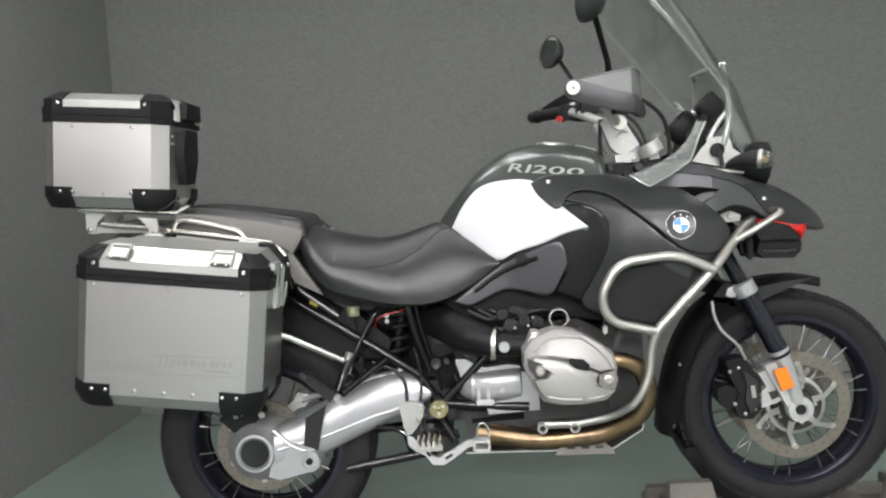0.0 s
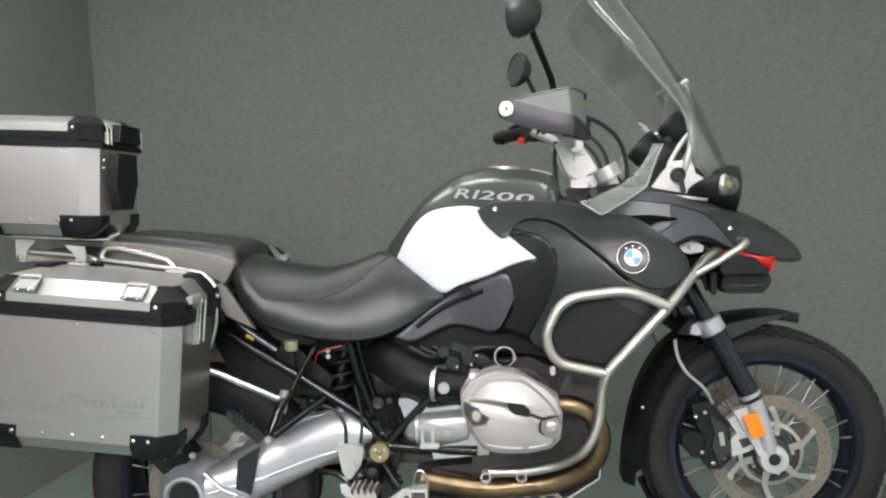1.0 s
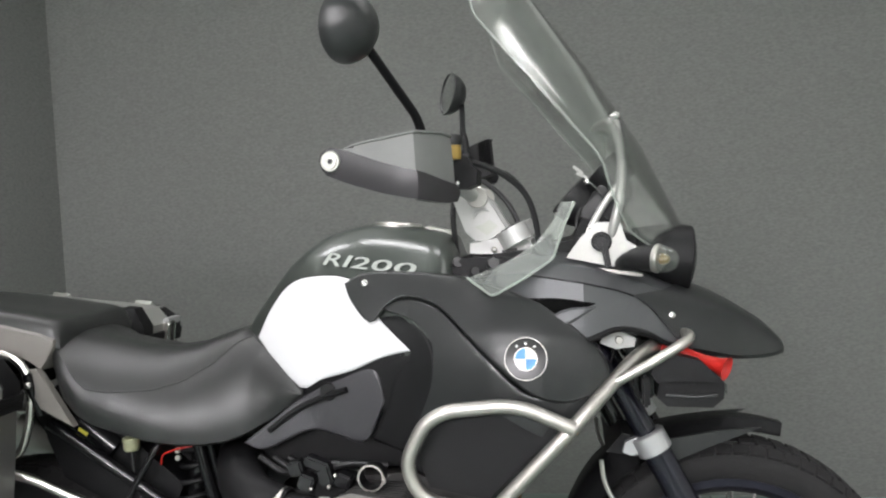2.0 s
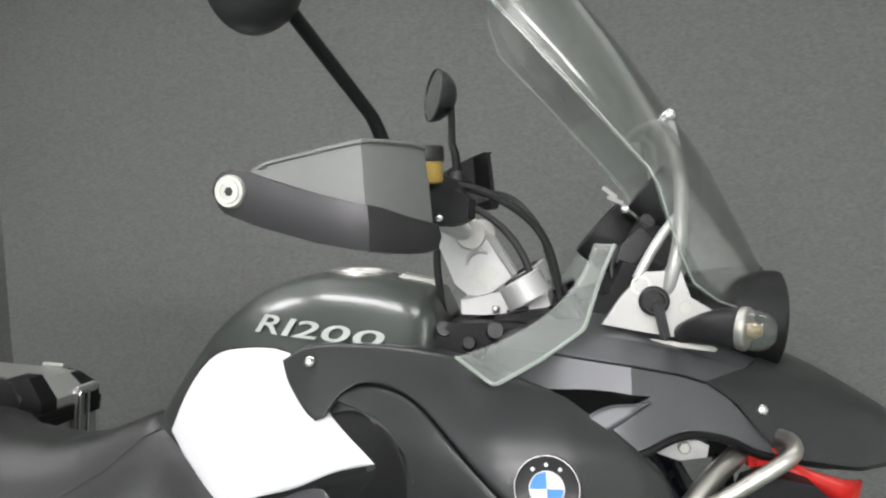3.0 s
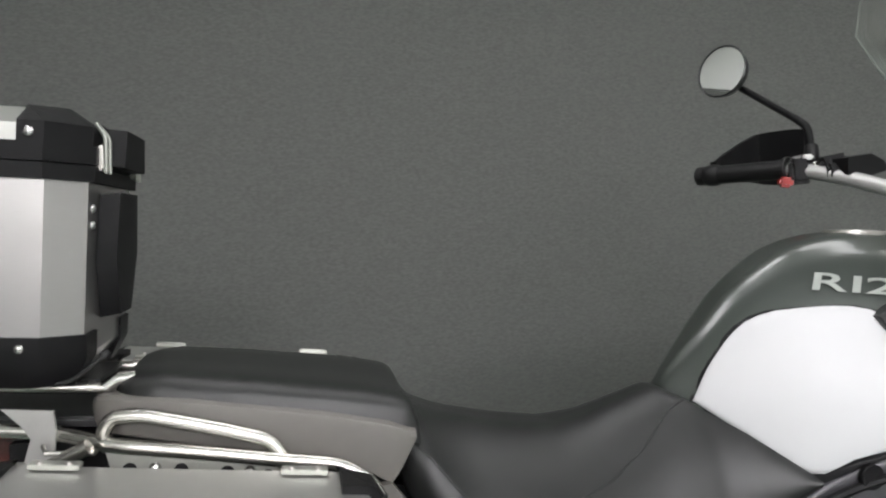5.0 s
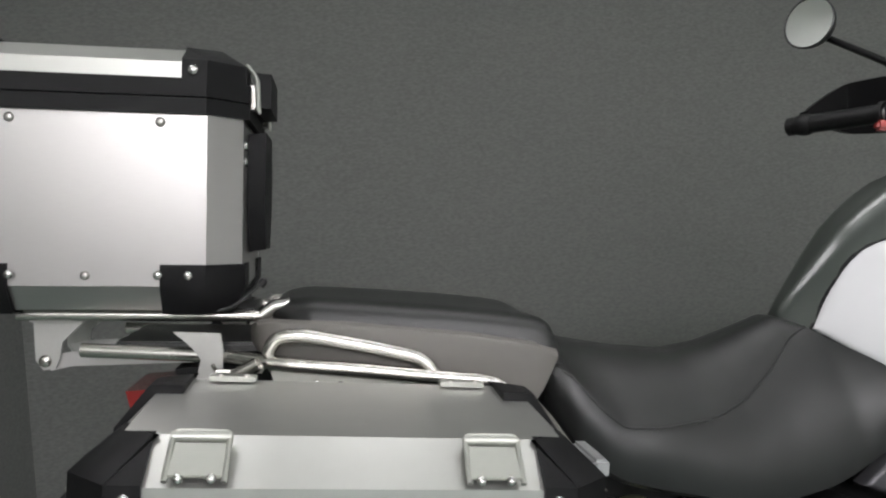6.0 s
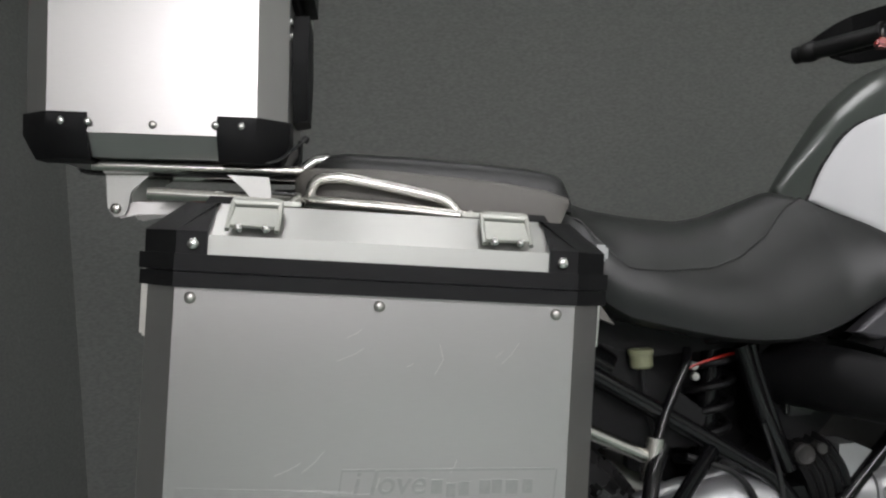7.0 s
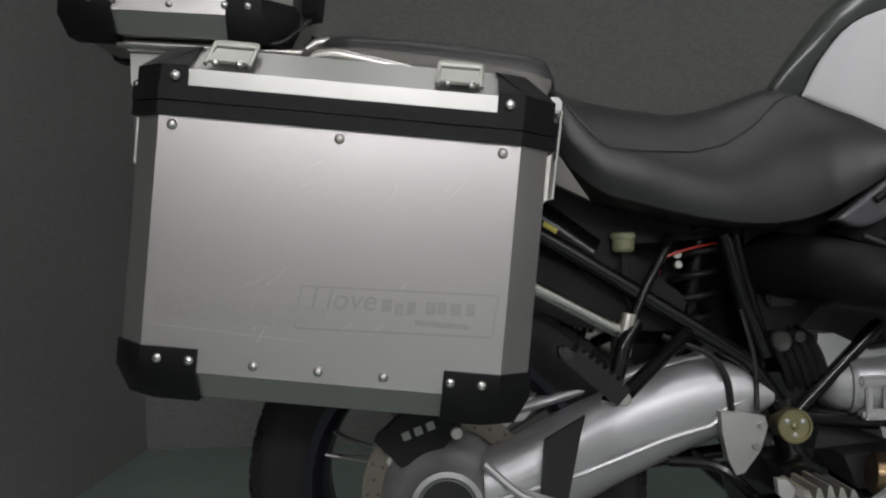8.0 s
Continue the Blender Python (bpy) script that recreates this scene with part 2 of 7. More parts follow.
def tube(points, r, bm=None, segs=12, bend=0.0, r_end=None, flat=1.0):
    """A round bar along the points. bend: radius of its bends."""
    p = fillet(points, bend) if bend else [Vector(q) for q in points]
    p = [q for i, q in enumerate(p) if i == 0 or (q - p[i - 1]).length > 1e-6]
    rings, side = [], None
    for i, q in enumerate(p):
        way = (p[min(i + 1, len(p) - 1)] - p[max(i - 1, 0)]).normalized()
        if side is None:
            side = way.cross(Vector((0, 0, 1)) if abs(way.z) < 0.9 else Vector((1, 0, 0))).normalized()
        side = (side - way * side.dot(way)).normalized()
        up = way.cross(side)
        rr = r if r_end is None else r + (r_end - r) * i / (len(p) - 1)
        rings.append([q + side * (rr * math.cos(2 * math.pi * k / segs)) + up * (rr * flat * math.sin(2 * math.pi * k / segs)) for k in range(segs)])
    return loft(rings, bm)


def lathe(profile, m=None, bm=None, segs=32, close=False):
    """Spins (radius, height) pairs round z, then lays them by m."""
    bm = bm or bmesh.new()
    m = m or Matrix()
    rings = []
    for r, h in profile:
        rings.append([bm.verts.new(m @ Vector((r * math.cos(2 * math.pi * k / segs), r * math.sin(2 * math.pi * k / segs), h))) for k in range(segs)])
    pairs = list(zip(rings, rings[1:])) + ([(rings[-1], rings[0])] if close else [])
    for a, b in pairs:
        for k in range(segs):
            j = (k + 1) % segs
            bm.faces.new((a[k], a[j], b[j], b[k]))
    if not close:
        for ring in (rings[0], rings[-1]):
            bm.faces.new(ring)
    return bm


def along(c, way):
    """A pose at c whose z axis points along way."""
    return Matrix.Translation(c) @ Vector(way).to_track_quat("Z", "Y").to_matrix().to_4x4()


def disc(c, way, r, h, bm=None, segs=24, edge=0.0015):
    """A short cylinder with softened rims from c along way."""
    return lathe([(r, 0), (r, h - edge), (r - edge, h)], along(c, way), bm, segs)


def dome(c, way, r, h, bm=None, segs=12):
    return lathe([(r, -0.001), (r, h * 0.15), (r * 0.85, h * 0.6), (r * 0.5, h * 0.92), (r * 0.15, h)], along(c, way), bm, segs)


def soften(bm, r, segs=2, angle=25):
    edges = [e for e in bm.edges if len(e.link_faces) == 2 and e.calc_face_angle(0) > radians(angle)]
    bmesh.ops.recalc_face_normals(bm, faces=bm.faces)
    bmesh.ops.bevel(bm, geom=edges, offset=r, segments=segs, affect="EDGES", clamp_overlap=True)
    return bm


def box(c, size, bm=None, r=0.003, turn=(0, 0, 0)):
    one = bmesh.new()
    bmesh.ops.create_cube(one, size=1.0)
    bmesh.ops.scale(one, vec=size, verts=one.verts)
    if r:
        soften(one, r)
    bmesh.ops.transform(one, matrix=pose(*c, *turn), verts=one.verts)
    return merge(bm, one)


def merge(bm, one):
    if bm is None:
        return one
    me = bpy.data.meshes.new("scratch")
    one.to_mesh(me)
    one.free()
    bm.from_mesh(me)
    bpy.data.meshes.remove(me)
    return bm


def prism(outline, y0, y1, bm=None, r=0.003, shrink=0.0):
    """A plate: an outline of (x, z) from y0 to y1; shrink pulls the y1 end in."""
    one = bmesh.new()
    c = sum((Vector((x, z)) for x, z in outline), Vector((0, 0))) / len(outline)
    a = [(x, y0, z) for x, z in outline]
    b = [(x + (c.x - x) * shrink, y1, z + (c.y - z) * shrink) for x, z in outline]
    loft([a, b], one)
    if r:
        soften(one, r)
    return merge(bm, one)


def table(x, rows):
    """Smooth look-up in rows of (x, value, value ...)."""
    if x <= rows[0][0]:
        return rows[0][1:]
    for a, b in zip(rows, rows[1:]):
        if x <= b[0]:
            t = (x - a[0]) / (b[0] - a[0])
            return tuple(p + (q - p) * t for p, q in zip(a[1:], b[1:]))
    return rows[-1][1:]


def ellipse_ring(x, cz, hy, hz, p=2.4, n=32, cy=0.0):
    """A superellipse across the bike at x."""
    out = []
    for k in range(n):
        a = 2 * math.pi * k / n
        c, s = math.cos(a), math.sin(a)
        out.append((x, cy + hy * math.copysign(abs(c) ** (2 / p), c), cz + hz * math.copysign(abs(s) ** (2 / p), s)))
    return out


def panel(name, top, bottom, surf, off, thick, material, parent, s, label="", nu=30, nv=12, edge=0.006):
    """A moulded panel between two (x, z) curves, lying off proud of the half-width surf(x, z), on side s (-1 right, 1 left)."""
    us = [0.5 - 0.5 * math.cos(math.pi * i / nu) for i in range(nu + 1)]
    vs = [0.5 - 0.5 * math.cos(math.pi * j / nv) for j in range(nv + 1)]
    ct, cb = crv([(x, 0, z) for x, z in top], 120), crv([(x, 0, z) for x, z in bottom], 120)

    def at(c, u):
        k = min(int(u * 120), 119)
        return c[k].lerp(c[k + 1], u * 120 - k)

    length = sum((b - a).length for a, b in zip(ct, ct[1:]))
    bm, grid = bmesh.new(), []
    for i, u in enumerate(us):
        a, b = at(ct, u), at(cb, u)
        row = []
        for j, v in enumerate(vs):
            q = a.lerp(b, v)
            d = min(v, 1 - v) * (a - b).length
            d = min(d, min(u, 1 - u) * length) if (a - b).length > 0.02 else d
            e = 1 - min(1, d / edge)
            drop = edge * (1 - math.sqrt(max(0, 1 - e * e)))
            row.append(bm.verts.new((q.x, s * (surf(q.x, q.z) + off - drop), q.z)))
        grid.append(row)
    for i in range(nu):
        for j in range(nv):
            try:
                bm.faces.new((grid[i][j], grid[i + 1][j], grid[i + 1][j + 1], grid[i][j + 1]))
            except ValueError:
                pass
    rim = [grid[i][0] for i in range(nu + 1)] + [grid[nu][j] for j in range(1, nv + 1)] + [grid[i][nv] for i in range(nu - 1, -1, -1)] + [grid[0][j] for j in range(nv - 1, 0, -1)]
    low = [bm.verts.new((v.co.x, v.co.y - s * thick, v.co.z)) for v in rim]
    for i in range(len(rim)):
        j = (i + 1) % len(rim)
        bm.faces.new((rim[i], rim[j], low[j], low[i]))
    bmesh.ops.remove_doubles(bm, verts=bm.verts, dist=1e-5)
    return part(name, bm, material, parent, label, 50)


# ---- the room ----
def slab(name, lo, hi, material, label, category, lean=0.0):
    """A wall or floor between two corners; lean: how far it drifts in x for each metre away from the back wall."""
    bm = bmesh.new()
    bmesh.ops.create_cube(bm, size=1.0)
    for v in bm.verts:
        v.co = Vector([lo[k] if v.co[k] < 0 else hi[k] for k in range(3)])
        v.co.x -= lean * (BACK - v.co.y)
    ob = part(name, bm, material, None, label)
    return tagged(ob, label, category, kind="structure")


BACK, LEFT, RIGHT, FRONT, TOP, GROUND, PANEL = 1.845, -1.189, 4.6, -6.2, 2.82, -0.12, 2.45
slab("floor", (LEFT - 0.6, FRONT - 0.1, GROUND - 0.1), (RIGHT + 0.1, BACK + 0.1, GROUND), FLOOR, "grey-green painted concrete floor with faint stains", "floor")
for z0, z1, m, word in ((GROUND, PANEL, CARPET, "dark grey carpet-covered studio wall"), (PANEL, TOP, WHITE_WALL, "white painted wall above the carpet")):
    slab("wall_north", (LEFT - 0.05, BACK, z0), (RIGHT, BACK + 0.1, z1), m, word + " behind the motorcycle", "wall")
    slab("wall_west", (LEFT - 0.1, -1.0, z0), (LEFT, BACK + 0.1, z1), m, word + " beside the motorcycle's tail", "wall", 0.05)
# out of view; carpet heights are set by what the cases should reflect
for z0, z1, h, m, word in ((GROUND, 1.8, 1.35, CARPET, "dark grey carpet on the lower wall across the room"), (1.8, TOP, TOP, WHITE_WALL, "white painted upper wall across the room")):
    slab("wall_south", (LEFT - 0.6, FRONT - 0.1, z0), (RIGHT + 0.1, FRONT, z1), m, word, "wall")
    slab("wall_southwest", (LEFT - 0.1, FRONT, GROUND if h < 2 else 1.35), (LEFT, -1.0, h), m, word, "wall", 0.05)
# unseen, kept all white so that it throws light back onto screen and cowl
slab("wall_east", (RIGHT, FRONT, GROUND), (RIGHT + 0.1, BACK + 0.1, TOP), WHITE_WALL, "unseen white wall beyond the front wheel, added to reflect light", "wall")
slab("ceiling", (LEFT - 0.6, FRONT - 0.1, TOP), (RIGHT + 0.1, BACK + 0.1, TOP + 0.1), CEILING, "plain white painted ceiling", "ceiling")

for lx, ly, ll, lw in LAMPS:
    lamp = thing("ceiling_light", "unseen white fluorescent ceiling light, switched on", "ceiling light", pose(lx, ly, TOP), "ceiling lights")
    part("housing", box((0, 0, -0.02), (ll + 0.05, 0.32, 0.038), r=0.004), WHITE_METAL, lamp)
    part("diffuser", box((0, 0, -0.055), (ll + 0.01, 0.29, 0.03), r=0.006), LIT, lamp)


# ---- luggage cases ----
def octagon(hx, fx, depth, cut, z, d, grow=0.0, y_in=0.0):
    """Plan ring of a case: outer face fx half-long at y 0, full half-length hx, chamfers cut deep; d: the way inward."""
    g, a, b = grow, -grow + y_in, depth + grow - y_in
    pts = [(-fx, a), (fx, a), (hx + g, cut + a * 0.4), (hx + g, b - cut), (fx, b), (-fx, b), (-hx - g, b - cut), (-hx - g, cut + a * 0.4)]
    return [(x, d * y, z) for x, y in pts]


def corner_ring(hx, fx, cut, reach, z, d, e, grow=0.004, y_in=0.0, x_in=0.0):
    """Plan ring of a corner cap at the end e (-1 rear, 1 front)."""
    a = y_in - grow
    pts = [(fx - reach, a), (fx - x_in, a), (hx + grow - x_in, cut + a * 0.5), (hx + grow - x_in, cut + 0.045), (fx - reach, cut + 0.045)]
    return [(e * x, d * y, z) for x, y in pts]


def hard_case(name, label, category, m, d, fx, cut_x, cut, depth, height, foot, lid_band, lid_top, lid_in, rivets_top, rivets_low, plate, rim=0.041, group="", rise=0.0):
    """A riveted aluminium case with a black plastic rim and corner caps. z 0 is the rim's lower edge, y 0 the outer face."""
    hx = fx + cut_x
    case = thing(name, label, category, m, group)
    rings = [octagon(hx - 0.02, fx - 0.012, depth, cut, -height - foot, d, 0, foot * 0.75), octagon(hx, fx, depth, cut, -height, d), octagon(hx, fx, depth, cut, 0.012, d)]
    part("body", soften(loft(rings), 0.0035), ALU, case, "brushed aluminium body with folded edges", 30)
    for name_, z0, z1, g in (("rim_lower", 0.0, rim * 0.45, 0.0075), ("rim_upper", rim * 0.49, rim, 0.0085)):
        part(name_, soften(loft([octagon(hx, fx, depth, cut, z0, d, g), octagon(hx, fx, depth, cut, z1, d, g)]), 0.003), GRAIN_BLACK, case, "black plastic rim band")
    top = octagon(hx - lid_in * 0.85, fx - lid_in * 0.5, depth, cut, lid_top, d, 0, lid_in)
    if rise:  # a lid that climbs towards its hinges
        top = [(x, y if abs(y) < depth / 2 else y + d * (lid_in - 0.015), z + rise * abs(y) / depth) for x, y, z in top]
    lid = [octagon(hx, fx, depth, cut, rim - 0.006, d, 0.001), octagon(hx, fx, depth, cut, lid_band, d, 0.001), top]
    lid_ob = part("lid", soften(loft(lid), 0.003), LID, case, "aluminium lid with a sloped edge", 30)
    for far in (0, 1):
        dd, base = (d, 0) if not far else (-d, d * depth)
        for e in (-1, 1):
            up = [corner_ring(hx, fx, cut, 0.029, rim - 0.002, dd, e), corner_ring(hx, fx, cut, 0.029, lid_band + 0.003, dd, e),
                  corner_ring(hx, fx, cut, 0.029, lid_top + 0.003 + rise * far, dd, e, 0.004, lid_in if not rise * far else 0.015, lid_in * 0.8)]
            up = [[(x, y + base, z) for x, y, z in r] for r in up]
            part("lid_corner", soften(loft(up), 0.004), GRAIN_BLACK, case, "black plastic lid corner")
            low = [corner_ring(hx, fx, cut, plate, -height - foot - 0.004, dd, e, 0.004, foot * 0.62, 0.014), corner_ring(hx, fx, cut, plate, -height - 0.002, dd, e),
                   corner_ring(hx, fx, cut, plate, -height + 0.026, dd, e)]
            low = [[(x, y + base, z) for x, y, z in r] for r in low]
            part("corner_plate", soften(loft(low), 0.003), GRAIN_BLACK, case, "black plastic bottom corner")
    out = (0, -d, 0)
    for x in (-fx + 0.016, fx - 0.016):
        part("rivet", dome((x, -d * 0.005, (rim + lid_band) / 2), out, 0.0062, 0.004), CHROME, case)
    for x in rivets_top:
        part("rivet", dome((x, 0, -0.010), out, 0.0058, 0.0038), STEEL, case)
    for x in rivets_low:
        part("rivet", dome((x, 0, -height + 0.0125), out, 0.0055, 0.0036), STEEL, case)
    for e in (-1, 1):
        for x in (0.012, 0.046):
            part("rivet", dome((e * (fx - 0.008 - x), -d * 0.004, -height + 0.0135), out, 0.0058, 0.004), CHROME, case)
    return case, lid_ob


def lid_latch(case, x, d, z0, z1, y0, y1):
    """A folding lashing eye: base plate on the sloped lid edge with a bar."""
    slope = math.degrees(math.atan2(z1 - z0, (y1 - y0)))
    c = (x, d * (y0 + y1) / 2 - d * 0.006, (z0 + z1) / 2 + 0.006)
    bm = box(c, (0.045, 0.034, 0.0035), r=0.001, turn=(d * slope, 0, 0))
    base = part("lashing_plate", bm, LATCH, case, "small stainless lashing plate")
    bar = tube([(x - 0.0235, d * (y0 - 0.004), z0 + 0.006), (x - 0.0235, d * (y1 - 0.004), z1 + 0.012), (x + 0.0235, d * (y1 - 0.004), z1 + 0.012), (x + 0.0235, d * (y0 - 0.004), z0 + 0.006)], 0.0026, bend=0.006, segs=8)
    part("bar", bar, LATCH, base)
    part("roll", tube([(x - 0.0245, d * (y1 - 0.006), z1 + 0.008), (x + 0.0245, d * (y1 - 0.006), z1 + 0.008)], 0.0052, segs=12), LATCH, base)
    for k in (-0.013, 0.013):
        part("rivet", dome((x + k, d * (y0 + 0.006) - d * 0.008, z0 + 0.008), (0, -d, 0.6), 0.0045, 0.004), CHROME, base)
    return base


def pannier(s):
    """s: -1 right side, 1 left."""
    m = pose(-0.0998 if s < 0 else -0.072, s * 0.4275, 0.831 if s < 0 else 0.874, 0, 6.9, 0)
    d = -s
    case, lid = hard_case("aluminium_pannier", "large brushed aluminium side case with black plastic rim and corners, scratched", "pannier", m, d,
                          0.196, 0.0335, 0.033, 0.25, 0.276, 0.03, 0.051, 0.081, 0.042, (-0.181, 0.0, 0.177), (-0.073, -0.002, 0.069), 0.062, 0.032, "side cases", 0.015)
    for x in (-0.126, 0.124):
        lid_latch(case, x, d, 0.051, 0.077, 0.0, 0.036)
    # lock latch on the front end
    lock = part("latch", box((0.235, d * 0.105, 0.0), (0.014, 0.03, 0.11), r=0.003), STEEL, case, "stainless steel lock latch")
    part("latch_bar", tube([(0.246, d * 0.09, -0.05), (0.248, d * 0.09, 0.055), (0.248, d * 0.12, 0.055), (0.246, d * 0.12, -0.05)], 0.0035, bend=0.008, segs=8), CHROME, lock)
    part("keeper", box((0.235, d * 0.08, 0.055), (0.016, 0.07, 0.018), r=0.003), SILVER, case)
    part("rear_latch", box((-0.235, d * 0.07, -0.01), (0.014, 0.03, 0.09), r=0.003), STEEL, case, "stainless steel lock latch")
    for x in (-0.124, 0.129):
        part("hinge", box((x, d * 0.226, 0.0975), (0.05, 0.016, 0.006), r=0.001), LATCH, case)
        for k in (-0.014, 0.014):
            part("hinge_rivet", dome((x + k, d * 0.222, 0.1), (0, 0, 1), 0.004, 0.003), STEEL, case)
    return case


case_right = pannier(-1)
case_left = pannier(1)


def flat_text(name, words, height, width, m, material, parent, label, bend=None, slant=0.0, bold=0.0, spacing=1.0, taper=0.0):
    """Lettering in the built-in font, stretched to a height and width, lying in the local xz plane of m and facing -y."""
    cu = bpy.data.curves.new("scratch", "FONT")
    cu.body, cu.size, cu.resolution_u, cu.extrude, cu.offset, cu.space_character = words, 1.0, 4, 0.0, bold, spacing
    tmp = bpy.data.objects.new("scratch", cu)
    me = bpy.data.meshes.new_from_object(tmp)
    bpy.data.objects.remove(tmp)
    lo = [min(v.co[k] for v in me.vertices) for k in (0, 1)]
    hi = [max(v.co[k] for v in me.vertices) for k in (0, 1)]
    bm = bmesh.new()
    bm.from_mesh(me)
    bpy.data.meshes.remove(me)
    face = list(bm.faces)
    bmesh.ops.subdivide_edges(bm, edges=[e for e in bm.edges if e.calc_length() > 0.25], cuts=2)
    ext = bmesh.ops.extrude_face_region(bm, geom=list(bm.faces))
    new_verts = {v for v in ext["geom"] if isinstance(v, bmesh.types.BMVert)}
    for v in bm.verts:
        u, w = (v.co.x - lo[0]) / (hi[0] - lo[0]) * width, (v.co.y - lo[1]) / (hi[1] - lo[1]) * height
        w *= 1 - taper * u / width
        p = m @ Vector((u + slant * w, 0, w))
        if bend:
            p.y = bend(p.x, p.z)
        p.y -= 0.0008 if v in new_verts else 0.0
        v.co = p
    return part(name, bm, material, parent, label, 60)


def line_mark(name, pts, r, material, parent, label=""):
    return part(name, tube(pts, r, segs=6), material, parent, label)


# worn sticker residue and scuffs on the outer face of the right case
g = case_right
for c, size, tilt in (((0.07, 0, -0.186), (0.213, 0.0009, 0.0026), -2.1), ((0.068, 0, -0.232), (0.215, 0.0009, 0.0026), -2.1), ((-0.0375, 0, -0.213), (0.0016, 0.0009, 0.046), 5), ((0.1765, 0, -0.205), (0.0016, 0.0009, 0.046), 4)):
    part("sticker_outline", box((c[0] + 0.008, c[1], c[2] + 0.018), size, r=0, turn=(0, tilt, 0)), RESIDUE, g, "grey outline left by a peeled sticker")
for words, x, z, h, w in (("i love", -0.024, -0.211, 0.024, 0.07),):
    flat_text("sticker_lettering", words, h, w, pose(x + 0.008, -0.0006, z + 0.016, 0, -2, 0), RESIDUE, g, "ghost lettering of a peeled sticker", slant=0.2, bold=0.012)
for x, z, w in ((0.058, -0.207, 0.011), (0.072, -0.21, 0.009), (0.085, -0.208, 0.01), (0.106, -0.206, 0.011), (0.118, -0.205, 0.01), (0.133, -0.205, 0.012), (0.149, -0.204, 0.01), (0.12, -0.223, 0.06)):
    part("sticker_bar", box((x + 0.008, -0.0002, z + 0.022), (w, 0.0009, 0.014 if w < 0.05 else 0.006), r=0), RESIDUE, g)
part("glue_patch", box((-0.1, 0.0006, -0.205), (0.17, 0.0018, 0.026), r=0), GLUE, g, "grey rectangle of old sticker glue")
line_mark("scratch", [(0.062, 0.0001, -0.045), (0.066, 0.0001, -0.06), (0.058, 0.0001, -0.075)], 0.0005, SCRATCH, g)
line_mark("scuff", [(-0.19, 0.0003, -0.226), (-0.02, 0.0003, -0.232)], 0.00045, SCRATCH, g)
for k, w in enumerate((0.017, 0.02, 0.024)):
    part("worn_mark", box((-0.062 + 0.026 * k, -0.0002, -0.2 - 0.0005 * k), (w, 0.0009, 0.014), r=0), GLUE, g, "faint worn mark of an old badge")
rng = random.Random(4)
for k in range(14):
    x, z = rng.uniform(-0.17, 0.17), rng.choice((rng.uniform(-0.24, -0.16), rng.uniform(-0.08, -0.02)))
    a, n = rng.uniform(0.4, 1.3), rng.uniform(0.006, 0.03)
    line_mark("scratch", [(x, 0.0001, z), (x + n * math.cos(a) * 0.6, 0.0001, z + n * math.sin(a) * 0.5), (x + n * math.cos(a), 0.0001, z + n * math.sin(a))], 0.0004, SCRATCH, g)


def top_case():
    m = pose(-0.364, -0.122, 1.253, 0, 4.8, 0)
    case, lid = hard_case("aluminium_top_case", "brushed aluminium top case with black rim and a black backrest pad", "top case", m, 1,
                          0.136, 0.038, 0.034, 0.289, 0.203, 0.03, 0.061, 0.083, 0.04, (-0.083, 0.083), (0.0,), 0.052)
    # backrest pads on the front end
    up = [(0.183, 0.075, 0.022), (0.183, 0.222, 0.022), (0.183, 0.212, 0.068), (0.183, 0.085, 0.068)]
    bm = soften(loft([up, [(x + 0.02, y + (0.1445 - y) * 0.14, z) for x, y, z in up]]), 0.008, 3)
    part("upper_pad", bm, GRAIN_BLACK, case, "black padded backrest on the lid")
    low = [(0.175, 0.105, -0.165), (0.175, 0.185, -0.165), (0.175, 0.218, -0.09), (0.175, 0.205, -0.012), (0.175, 0.085, -0.012), (0.175, 0.072, -0.09)]
    bm = soften(loft([low, [(x + 0.022, y + (0.1445 - y) * 0.14, z + 0.004) for x, y, z in low]]), 0.009, 3)
    part("lower_pad", bm, GRAIN_BLACK, case, "black padded backrest on the body")
    for y in (0.056, 0.233):
        lock = part("latch", box((0.183, y, 0.03), (0.01, 0.024, 0.03), r=0.003), STEEL, case, "stainless steel lock latch")
        part("latch_bar", tube([(0.19, y - 0.01, 0.012), (0.188, y - 0.01, 0.055), (0.176, y - 0.004, 0.07), (0.176, y + 0.004, 0.07), (0.188, y + 0.01, 0.055), (0.19, y + 0.01, 0.012)], 0.0025, bend=0.006, segs=8), LATCH, lock)
        for z in (-0.03, -0.05):
            part("rivet", dome((0.174, y, z), (1, 0, 0), 0.006, 0.004), CHROME, case)
    hook = part("release_rod", tube([(0.12, 0.03, -0.238), (0.162, 0.03, -0.232), (0.198, 0.03, -0.201)], 0.0024, bend=0.012, segs=8), SATIN_BLACK, case, "thin black release rod")
    part("knob", dome((0.197, 0.03, -0.202), (0.7, 0, 0.7), 0.0055, 0.009), GRIP, hook)
    return case


top_case()


# ---- motorcycle ----
FLARED["on"] = True
bike = thing("motorcycle", "grey, white and black adventure touring motorcycle standing in a wheel chock", "motorcycle",
             pose(0, 0, 0.4, 0, 0.7, 0) @ pose(0, 0, -0.4))

